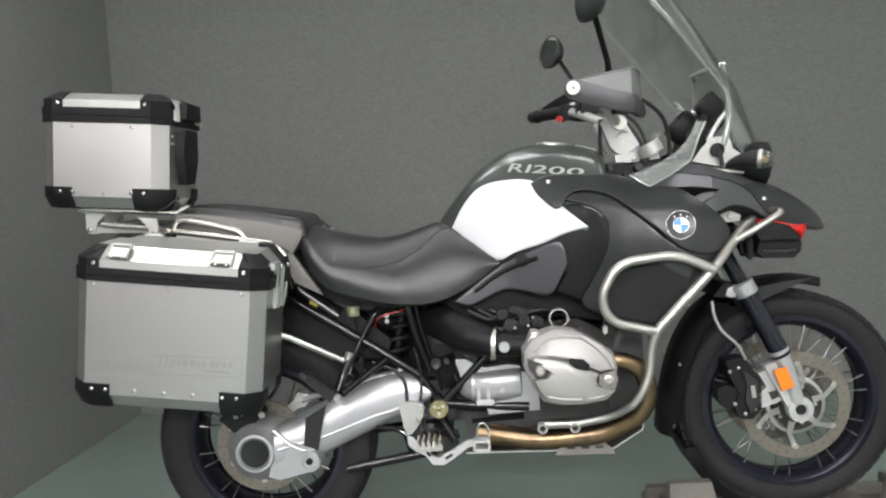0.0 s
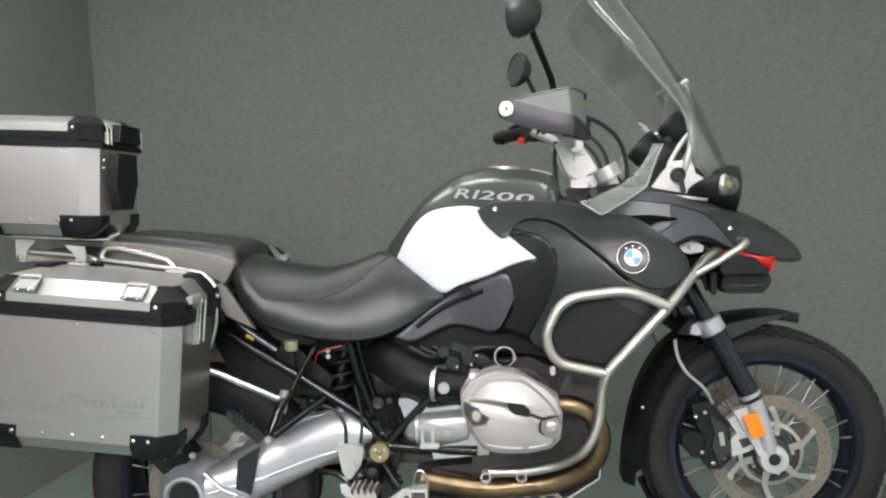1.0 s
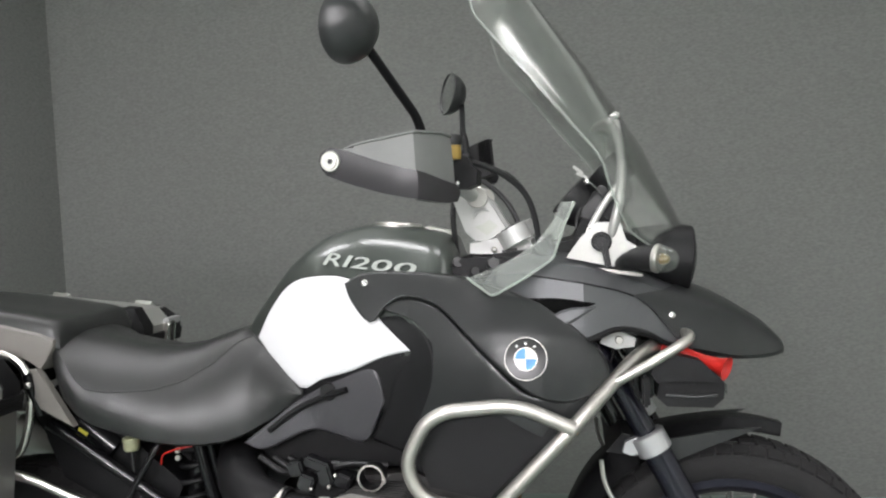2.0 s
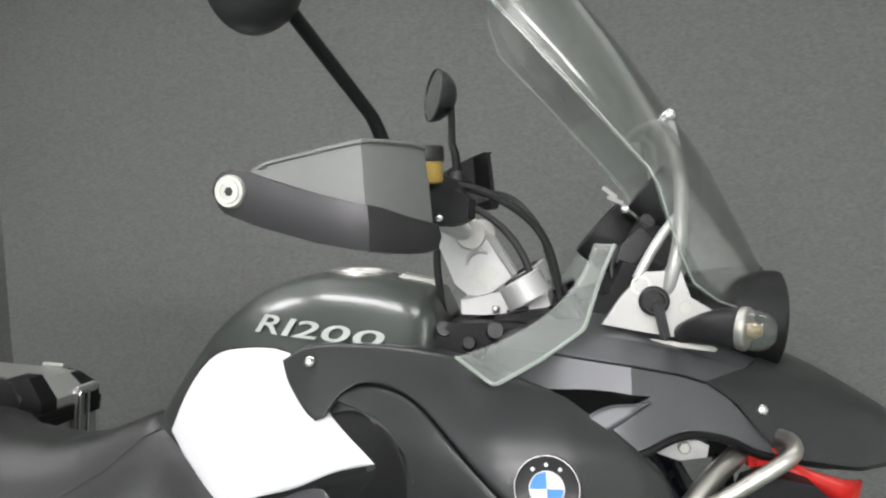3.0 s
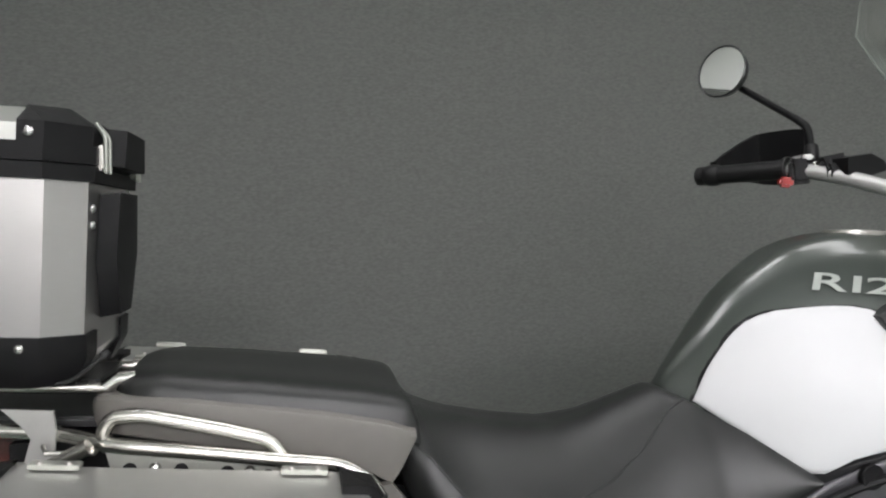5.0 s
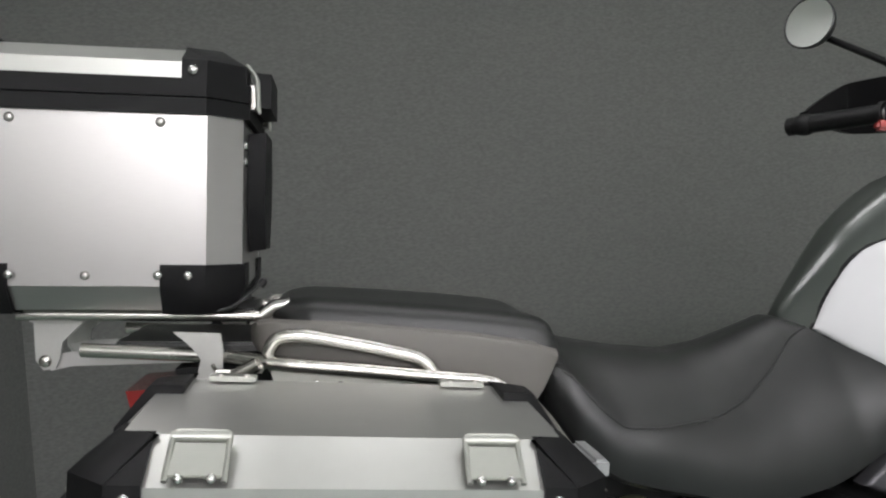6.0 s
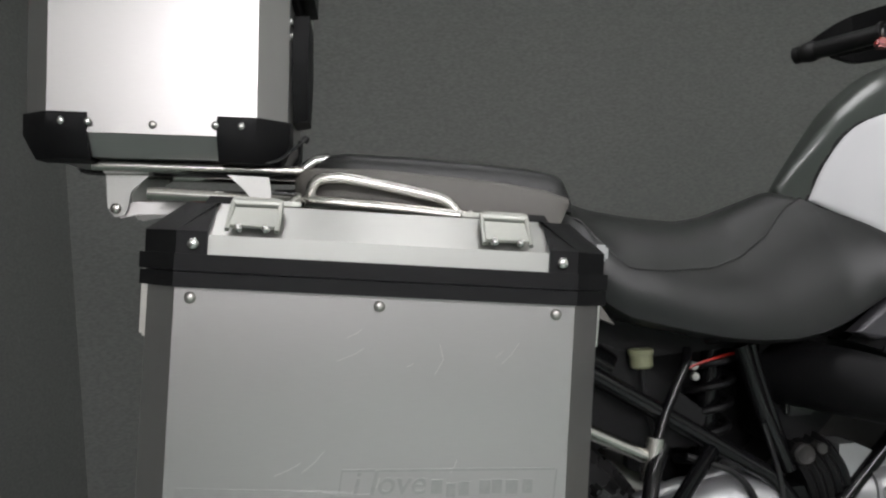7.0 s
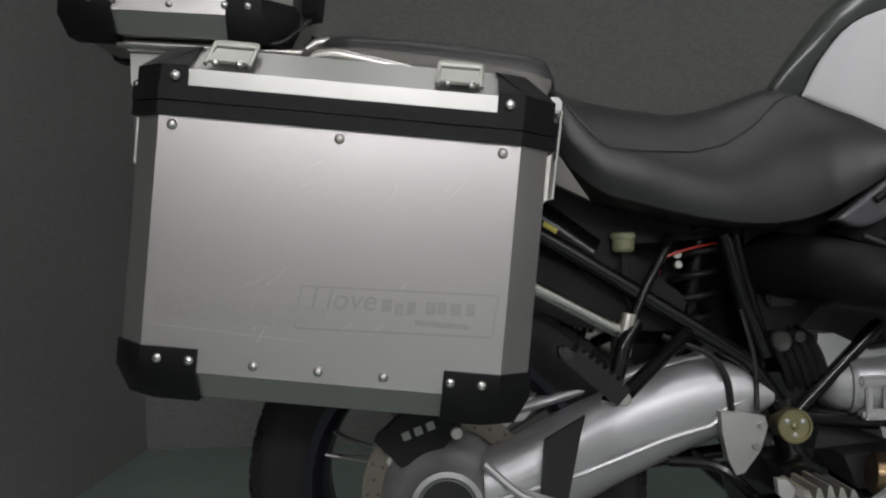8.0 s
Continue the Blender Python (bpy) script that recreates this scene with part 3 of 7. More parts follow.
TOP_LINE = [(0.525, 0.928), (0.545, 0.958), (0.578, 1.0), (0.627, 1.059), (0.675, 1.099), (0.72, 1.125), (0.772, 1.142), (0.824, 1.145), (0.9, 1.138), (0.954, 1.128), (0.99, 1.112),
            (1.03, 1.09), (1.12, 1.075), (1.2, 1.055), (1.28, 1.0)]
WIDTH = [(0.53, 0.04), (0.567, 0.062), (0.6, 0.092), (0.65, 0.126), (0.69, 0.15), (0.75, 0.172), (0.83, 0.2), (0.92, 0.225), (1.0, 0.262), (1.08, 0.292), (1.16, 0.3), (1.24, 0.275), (1.3, 0.235)]


# folded half-section of the tank, from its flank to its crown: share of the half-width, share of the rise
FOLDS = [(p.x, p.z) for p in fillet([(1.0, 0, 0.0), (0.965, 0, 0.27), (0.7, 0, 0.66), (0.52, 0, 0.86), (0.27, 0, 0.985), (0.0, 0, 1.0)], 0.1, 5)]


def section(x, t):
    """Share of the half-width at the share t of the rise: folded at the tank, rounder at the fairing."""
    y = next((p[0] + (q[0] - p[0]) * (t - p[1]) / max(1e-9, q[1] - p[1]) for p, q in zip(FOLDS, FOLDS[1:]) if t <= q[1]), 0.0)
    k = min(1.0, max(0.0, (x - 0.93) / 0.2))
    return y + (max(0.0, 1 - t ** 2.2) ** (1 / 2.2) - y) * k * 0.6


def half_width(x, z):
    """Half-width of the tank and its fairing at (x, z)."""
    top, w = table(x, TOP_LINE)[0], table(x, WIDTH)[0]
    mid = min(0.885, top - 0.09)
    if z > mid:
        return w * section(x, min(1.0, (z - mid) / (top - mid)))
    return w * (1 - 0.9 * (mid - z) ** 2 / 0.3)


def knee_width(x, z):
    """The panels below the tank stand out from its narrow rear."""
    return max(half_width(x, z), 0.152)


def tank_ring(x, low, grow=0.0):
    top, w = table(x, TOP_LINE)[0] + grow - 2.2 * max(0.0, x - 0.985), table(x, WIDTH)[0] + grow
    w *= 1 - 6.0 * max(0.0, x - 0.97)
    mid = min(0.885, top - 0.09)
    half = [(w * (1 - 0.9 * (mid - z) ** 2 / 0.3), z) for z in (low + (mid - low) * k / 4 for k in range(4))]
    half += [(w * section(x, t), mid + (top - mid) * t) for t in [p[1] for p in FOLDS]]
    return [(x, -y, z) for y, z in half] + [(x, y, z) for y, z in reversed(half[:-1])]


stations = [0.53, 0.537, 0.545, 0.56, 0.58, 0.6, 0.63, 0.66, 0.69, 0.72, 0.755, 0.79, 0.825, 0.86, 0.9, 0.94, 0.965, 0.985, 1.0, 1.012, 1.02]
tank = part("fuel_tank", loft([tank_ring(x, 0.79) for x in stations]), TANK_GREY, bike, "glossy dark grey metallic fuel tank", 50)
part("filler_cap", lathe([(0.05, -0.004), (0.05, 0.003), (0.047, 0.005), (0.036, 0.005), (0.034, 0.0035), (0.012, 0.004), (0.0, 0.004)], pose(0.862, 0, 1.139, 0, 5, 0), segs=40), STEEL, tank, "round brushed steel filler cap")
part("tank_vent", box((0.952, 0, 1.1265), (0.06, 0.05, 0.008), r=0.003, turn=(0, 14, 0)), LATCH, tank)
for s in (-1, 1):
    panel("white_tank_panel", [(0.563, 0.914), (0.595, 0.974), (0.64, 1.024), (0.7, 1.041), (0.79, 1.035), (0.85, 0.972), (0.926, 0.903)],
          [(0.563, 0.914), (0.615, 0.872), (0.683, 0.822), (0.735, 0.843), (0.802, 0.863), (0.865, 0.89), (0.926, 0.905)], half_width, 0.006, 0.012, WHITE, bike, s,
          "satin white side panel of the tank", 34, 14, 0.008)
    panel("white_panel_gasket", [(0.557, 0.914), (0.591, 0.977), (0.637, 1.0285), (0.7, 1.045), (0.793, 1.0385), (0.856, 0.972), (0.94, 0.902)],
          [(0.557, 0.914), (0.61, 0.866), (0.683, 0.814), (0.74, 0.832), (0.811, 0.847), (0.87, 0.875), (0.94, 0.902)], half_width, 0.001, 0.01, GRAIN_BLACK, bike, s)
    panel("tank_flank", [(0.685, 0.825), (0.76, 0.85), (0.84, 0.88), (0.93, 0.91), (0.995, 0.97)], [(0.685, 0.788), (0.78, 0.788), (0.86, 0.788), (0.93, 0.788), (0.995, 0.8)], half_width, 0.0015, 0.01, GRAIN_BLACK, bike, s)
    sh = panel("tank_shroud", [(0.782, 1.028), (0.827, 1.048), (0.92, 1.047), (1.013, 1.037), (1.1, 1.012), (1.179, 0.98), (1.262, 0.905), (1.277, 0.851)],
               [(0.782, 1.028), (0.8, 0.995), (0.845, 0.955), (0.872, 0.985), (0.91, 1.002), (0.982, 0.982), (1.067, 0.906), (1.138, 0.845), (1.203, 0.825), (1.277, 0.851)],
               half_width, 0.018, 0.02, SATIN_BLACK, bike, s, "satin black plastic tank shroud", 54, 22, 0.005)
    part("shroud_screw", dome((0.828, s * (half_width(0.828, 1.028) + 0.023), 1.028), (0, s, 0.5), 0.008, 0.004), CHROME, sh, "chromed dome screw")
    fairing = panel("side_fairing", [(0.857, 0.983), (0.91, 0.998), (0.982, 0.978), (1.067, 0.902), (1.138, 0.841), (1.24, 0.832)],
                    [(0.857, 0.983), (0.937, 0.955), (0.977, 0.905), (0.975, 0.85), (0.948, 0.785), (0.9, 0.7), (1.0, 0.66), (1.09, 0.645), (1.2, 0.765), (1.24, 0.832)],
                    half_width, 0.0125, 0.02, SATIN_BLACK, bike, s, "satin black lower side fairing", 54, 22, 0.004)
    panel("duct_trim", [(0.848, 0.962), (0.9, 0.968), (0.952, 0.938), (0.974, 0.89), (0.968, 0.84), (0.945, 0.785), (0.9, 0.71)],
          [(0.848, 0.962), (0.885, 0.93), (0.922, 0.9), (0.9, 0.875), (0.88, 0.84), (0.868, 0.8), (0.835, 0.735)], half_width, 0.002, 0.02, GRAIN_BLACK, bike, s)
    knee = panel("knee_panel", [(0.563, 0.715), (0.62, 0.757), (0.687, 0.806), (0.77, 0.846), (0.848, 0.87), (0.868, 0.81)],
                 [(0.563, 0.715), (0.61, 0.703), (0.7, 0.741), (0.76, 0.735), (0.822, 0.728), (0.868, 0.81)], knee_width, 0.004, 0.02, KNEE, bike, s,
                 "dark graphite panel below the tank", 34, 12, 0.006)
    part("knee_strip", tube([(x, s * (knee_width(x, z) + 0.008), z) for x, z in ((0.62, 0.742), (0.68, 0.785), (0.74, 0.812), (0.79, 0.828))], 0.006, segs=8, bend=0.03), GRAIN_BLACK, knee)
    part("knee_clip", disc((0.75, s * (knee_width(0.75, 0.822) + 0.002), 0.822), (0, s, 0), 0.017, 0.008), GRAIN_BLACK, knee)
    # round enamel badge on the shroud
    bc = Vector((1.137, s * (half_width(1.137, 0.902) + 0.018), 0.902))
    e = 0.01
    nx = (half_width(1.137 + e, 0.902) - half_width(1.137 - e, 0.902)) / (2 * e)
    nz = (half_width(1.137, 0.902 + e) - half_width(1.137, 0.902 - e)) / (2 * e)
    nrm = Vector((-nx, s, -nz)).normalized()
    face = along(bc, nrm)
    badge = part("badge", lathe([(0.036, -0.004), (0.036, 0.003), (0.0345, 0.0045), (0.033, 0.004), (0.0, 0.004)], face, segs=40), GLOSS_BLACK, bike, "round enamel badge, black ring with blue and white quarters")
    part("badge_ring", lathe([(0.0357, 0.0035), (0.0357, 0.0048), (0.0349, 0.0048), (0.0349, 0.0035)], face, segs=40, close=True), STEEL, badge)
    part("inner_ring", lathe([(0.0193, 0.0038), (0.0193, 0.0052), (0.0183, 0.0052), (0.0183, 0.0038)], face, segs=40, close=True), STEEL, badge)
    ux = face.inverted().to_3x3() @ Vector((1, 0, 0))
    start = math.atan2(ux.y, ux.x)
    for k in range(4):
        bm = bmesh.new()
        pts = [Vector((0, 0, 0.0045))] + [Vector((0.0182 * math.cos(start + math.pi / 2 * (k + i / 8)), 0.0182 * math.sin(start + math.pi / 2 * (k + i / 8)), 0.0045)) for i in range(9)]
        loft([[face @ (p - Vector((0, 0, 0.001))) for p in pts], [face @ p for p in pts]], bm)
        part("quarter", bm, (BADGE_WHITE if k % 2 == (0 if s < 0 else 1) else BLUE), badge)
    up = (Vector((0, 0, 1)) - nrm * nrm.z).normalized()
    across = up.cross(nrm) if s < 0 else nrm.cross(up)
    for k in (-1, 0, 1):
        a = k * 0.62
        p = bc + nrm * 0.0042 + (up * math.cos(a) + across * math.sin(a)) * 0.0255
        bar = disc(p, nrm, 0.0026, 0.0008, segs=4, edge=0.0002)
        part("ring_mark", bar, BADGE_WHITE, badge)


def on_tank(x, z):
    return -(half_width(x, z) + 0.003)


for sign, u0, u1 in (("R", 0.0, 0.205), ("1", 0.235, 0.285), ("2", 0.32, 0.51), ("0", 0.535, 0.745), ("0", 0.775, 1.0)):
    flat_text("model_number", sign, 0.0248 * (1 - 0.25 * u0), 0.198 * (u1 - u0), pose(0.7235, 0, 1.064, 0, 6.3, 0) @ pose(0.198 * u0, 0, 0), LETTER, tank, "pale grey lettering of R1200", on_tank, 0.4, 0.011)

# seat
# x, crown, foot, half-width at the foot, height and half-width of the crease between top and flank
SEAT = [(0.14, 0.93, 0.88, 0.12, 0.905, 0.12), (0.15, 0.938, 0.845, 0.14, 0.91, 0.14), (0.175, 0.935, 0.805, 0.158, 0.89, 0.158), (0.21, 0.922, 0.772, 0.166, 0.846, 0.168), (0.235, 0.916, 0.757, 0.168, 0.824, 0.171),
        (0.285, 0.905, 0.742, 0.17, 0.818, 0.168), (0.363, 0.894, 0.722, 0.17, 0.818, 0.145), (0.42, 0.902, 0.714, 0.166, 0.832, 0.118), (0.475, 0.92, 0.712, 0.158, 0.864, 0.093), (0.52, 0.935, 0.718, 0.152, 0.905, 0.068),
        (0.55, 0.924, 0.727, 0.148, 0.918, 0.058), (0.57, 0.907, 0.735, 0.144, 0.904, 0.07), (0.62, 0.874, 0.762, 0.144, 0.872, 0.11), (0.66, 0.843, 0.79, 0.152, 0.841, 0.138), (0.69, 0.822, 0.808, 0.156, 0.82, 0.15)]


def seat_ring(x, zt, zb, w, zc, yc):
    half = [(yc * u, zt - (zt - zc) * u ** 2.4) for u in (k / 10 for k in range(10))]
    for k in range(13):
        v = k / 12
        half.append((yc + (w - yc) * math.sin(v * math.pi / 2) + 0.009 * math.sin(math.pi * v), zc + (zb - zc) * (0.12 * v + 0.88 * v ** 1.1)))
    half += [(w - 0.012, zb - 0.006), (w * 0.5, zb - 0.006)]
    return [(x, -y, z) for y, z in half] + [(x, y, z) for y, z in reversed(half[1:])]


xs = crv([(a[0], 0, 0) for a in SEAT], 60)
seat = part("rider_seat", loft([seat_ring(p.x, *table(p.x, SEAT)) for p in xs]), VINYL, bike, "black vinyl rider seat, dished and creased", 32)
for s in (-1, 1):
    pts = []
    for x in [0.165 + 0.385 * k / 40 for k in range(41)]:
        zt, zb, w, zc, yc = table(x, SEAT)
        pts.append((x, s * (yc + 0.0002), zc + 0.0004))
    part("seam", tube(pts, 0.0016, segs=8), VINYL, seat)

# x, top, foot, half-width
PILLION = [(-0.192, 0.996, 0.985, 0.08), (-0.186, 1.004, 0.981, 0.105), (-0.17, 1.009, 0.978, 0.126), (-0.14, 1.01, 0.973, 0.138), (-0.05, 0.999, 0.954, 0.148), (0.05, 0.985, 0.931, 0.153), (0.11, 0.975, 0.918, 0.155), (0.145, 0.967, 0.911, 0.154), (0.158, 0.958, 0.908, 0.15), (0.165, 0.94, 0.905, 0.145)]


def pillion_ring(x, zt, zb, w):
    h = zt - zb
    half = [(0, zt), (w * 0.5, zt - 0.0005), (w * 0.78, zt - 0.002), (w - 0.016, zt - 0.006), (w - 0.007, zt - min(0.012, h * 0.35)), (w - 0.002, zt - min(0.02, h * 0.6)), (w, zb + h * 0.2), (w, zb)]
    return [(x, -y, z) for y, z in half] + [(x, y, z) for y, z in reversed(half[1:])]


rear_seat = part("passenger_seat", loft([pillion_ring(p.x, *table(p.x, PILLION)) for p in crv([(a[0], 0, 0) for a in PILLION], 40)]), VINYL, bike, "black vinyl passenger seat", 40)
TAIL = [(-0.215, 0.978, 0.955, 0.1), (-0.205, 0.984, 0.947, 0.126), (-0.19, 0.986, 0.942, 0.138), (-0.1, 0.978, 0.926, 0.152), (0.05, 0.955, 0.9, 0.16), (0.1, 0.944, 0.88, 0.162), (0.128, 0.938, 0.862, 0.162), (0.14, 0.932, 0.88, 0.162), (0.158, 0.926, 0.912, 0.16)]


def tail_ring(x, zt, zb, w):
    half = [(0, zt), (w - 0.008, zt), (w - 0.0015, zt - 0.004), (w, zt - 0.009), (w - 0.004, zb + 0.002), (w - 0.008, zb), (w * 0.5, zb)]
    return [(x, -y, z) for y, z in half] + [(x, y, z) for y, z in reversed(half[1:])]


part("tail_panel", loft([tail_ring(p.x, *table(p.x, TAIL)) for p in crv([(a[0], 0, 0) for a in TAIL], 36)]), TAUPE, bike, "taupe plastic panel below the passenger seat", 30)

for s in (-1, 1):
    part("tail_wedge", prism([(0.1, 0.865), (0.126, 0.868), (0.142, 0.848), (0.207, 0.749), (0.135, 0.785), (0.11, 0.83)], s * 0.155, s * 0.172, r=0.004), TAUPE, bike, "taupe plastic wedge below the seat")
part("tank_base", soften(prism([(0.58, 0.7), (0.7, 0.77), (0.86, 0.82), (1.18, 0.8), (1.12, 0.68), (0.98, 0.64), (0.88, 0.66), (0.7, 0.66)], -0.105, 0.105, r=0), 0.02), GRAIN_BLACK, bike, "black plastic base of the tank")

# beak and front cowl: x, crown, shoulder z, shoulder y, foot z, foot y
BEAK = [(1.035, 1.03, 1.005, 0.12, 0.975, 0.14), (1.08, 1.066, 1.04, 0.19, 0.985, 0.215), (1.13, 1.082, 1.042, 0.228, 0.965, 0.262), (1.18, 1.088, 1.034, 0.242, 0.93, 0.28), (1.235, 1.08, 1.025, 0.25, 0.926, 0.275), (1.293, 1.064, 1.01, 0.228, 0.948, 0.245), (1.345, 1.046, 0.99, 0.205, 0.934, 0.226), (1.375, 1.034, 0.978, 0.19, 0.914, 0.212),
        (1.5, 0.98, 0.95, 0.13, 0.884, 0.165), (1.57, 0.935, 0.915, 0.075, 0.877, 0.095), (1.6, 0.906, 0.897, 0.045, 0.878, 0.055), (1.614, 0.888, 0.885, 0.02, 0.88, 0.026)]
def beak_ring(x, grow=0.0):
    c, zs, ys, zf, yf = table(x, BEAK)
    half = [(yf + grow, zf), (yf * 0.7 + ys * 0.3 + grow, zf + (zs - zf) * 0.3), (ys * 0.75 + yf * 0.25 + grow, zf + (zs - zf) * 0.75), (ys + grow, zs), (ys * 0.85, zs + (c - zs) * 0.45 + grow), (ys * 0.4, c - (c - zs) * 0.08 + grow)]
    pts = [(-y, z) for y, z in half] + [(0, c + grow)] + [(y, z) for y, z in reversed(half)]
    inner = [(y * 0.9, z - 0.012) for y, z in reversed(pts)]
    return [(x, y, z) for y, z in pts + inner]


cowl = part("front_cowl", loft([beak_ring(p, 0) for p in (1.035, 1.055, 1.08, 1.11, 1.14, 1.18, 1.21, 1.235, 1.265, 1.293, 1.32, 1.345, 1.375, 1.41, 1.44, 1.47)]), SATIN_GREY, bike, "satin graphite front cowl", 20)


def beak_cover_ring(x, f):
    """The cover's rear edge runs back to a point on each shoulder; f fades that sweep out towards the tip."""
    half = []
    for k, sweep in enumerate((0.085, 0.065, 0.035, 0.0, 0.06, 0.1, 0.112)):
        at = min(1.613, x + f * sweep)
        ring = beak_ring(at, 0.004)
        half.append((at, ring[k][1], ring[k][2]))
    pts = half + [(a, -y, z) for a, y, z in reversed(half[:-1])]
    return pts + [(a, y * 0.93, z - 0.008) for a, y, z in reversed(pts)]


part("beak", loft([beak_cover_ring(x, 1 - k / 9) for k, x in enumerate((1.322, 1.35, 1.38, 1.42, 1.46, 1.5, 1.54, 1.57, 1.595, 1.613))]), SATIN_BLACK, bike, "black plastic beak with a swept rear edge", 30)


def cowl_width(x, z):
    c, zs, ys, zf, yf = table(x, BEAK)
    t = max(0.0, min(1.0, (z - zf) / (zs - zf)))
    return yf + (ys - yf) * t


for s in (-1, 1):
    panel("air_slot", [(1.112, 0.999), (1.19, 0.999), (1.258, 0.988)], [(1.13, 0.982), (1.163, 0.964), (1.207, 0.969)], cowl_width, 0.003, 0.004, VOID, cowl, s)
    panel("air_flap", [(1.165, 0.96), (1.205, 0.981), (1.256, 0.983)], [(1.165, 0.957), (1.194, 0.948), (1.256, 0.981)], cowl_width, 0.006, 0.006, SATIN_GREY, cowl, s)
    part("cowl_screw", dome((1.388, s * (cowl_width(1.388, 0.96) + 0.006), 0.96), (0, s, 0.3), 0.007, 0.004), CHROME, cowl)
    part("cowl_seam", tube([(x, s * (table(x, BEAK)[2] + 0.0006), table(x, BEAK)[1] - 0.002) for x in (1.13, 1.158, 1.18, 1.21, 1.235, 1.265, 1.293, 1.322)], 0.0016, segs=6), GRAIN_BLACK, cowl)
    part("cowl_edge_trim", tube([(x, s * (cowl_width(x, z) + 0.001), z) for x, z in ((1.19, 0.928), (1.235, 0.924), (1.293, 0.946), (1.345, 0.932), (1.375, 0.912), (1.42, 0.9))], 0.005, segs=8, bend=0.03), GRAIN_BLACK, cowl)

# windscreen: v up the screen: centre x, z, half-width, bow
FLARED["on"] = False
SCREEN = [(0.0, 1.447, 1.1, 0.07, 0.03), (0.06, 1.439, 1.121, 0.125, 0.075), (0.13, 1.426, 1.15, 0.168, 0.1), (0.23, 1.398, 1.208, 0.212, 0.098), (0.35, 1.363, 1.28, 0.245, 0.085), (0.6, 1.268, 1.43, 0.256, 0.111), (0.8, 1.195, 1.53, 0.25, 0.123), (0.92, 1.15, 1.592, 0.215, 0.095), (1.0, 1.128, 1.63, 0.14, 0.04)]


def screen_point(u, v, back=0.0):
    x, z, w, bow = table(v, SCREEN)
    return (x - bow * abs(u) ** 2.2 - back, u * w, z - 0.03 * u * u - back * 0.4)


def sheet(fn, nu, nv, thick):
    bm = bmesh.new()
    rings = []
    for j in range(nv + 1):
        v = j / nv
        rings.append([fn(-1 + 2 * i / nu, v) for i in range(nu + 1)] + [fn(1 - 2 * i / nu, v, thick) for i in range(nu + 1)])
    return loft(rings, bm)


screen = part("windscreen", sheet(screen_point, 28, 26, 0.004), CLEAR, bike, "tall clear plastic windscreen", 60)
part("screen_edge", tube([screen_point(-1, v / 30) for v in range(31)] + [screen_point(-1 + 2 * u / 20, 1.0) for u in range(1, 20)] + [screen_point(1, 1 - v / 30) for v in range(31)], 0.0013, segs=8), EDGE, screen, "thick edge of the windscreen")


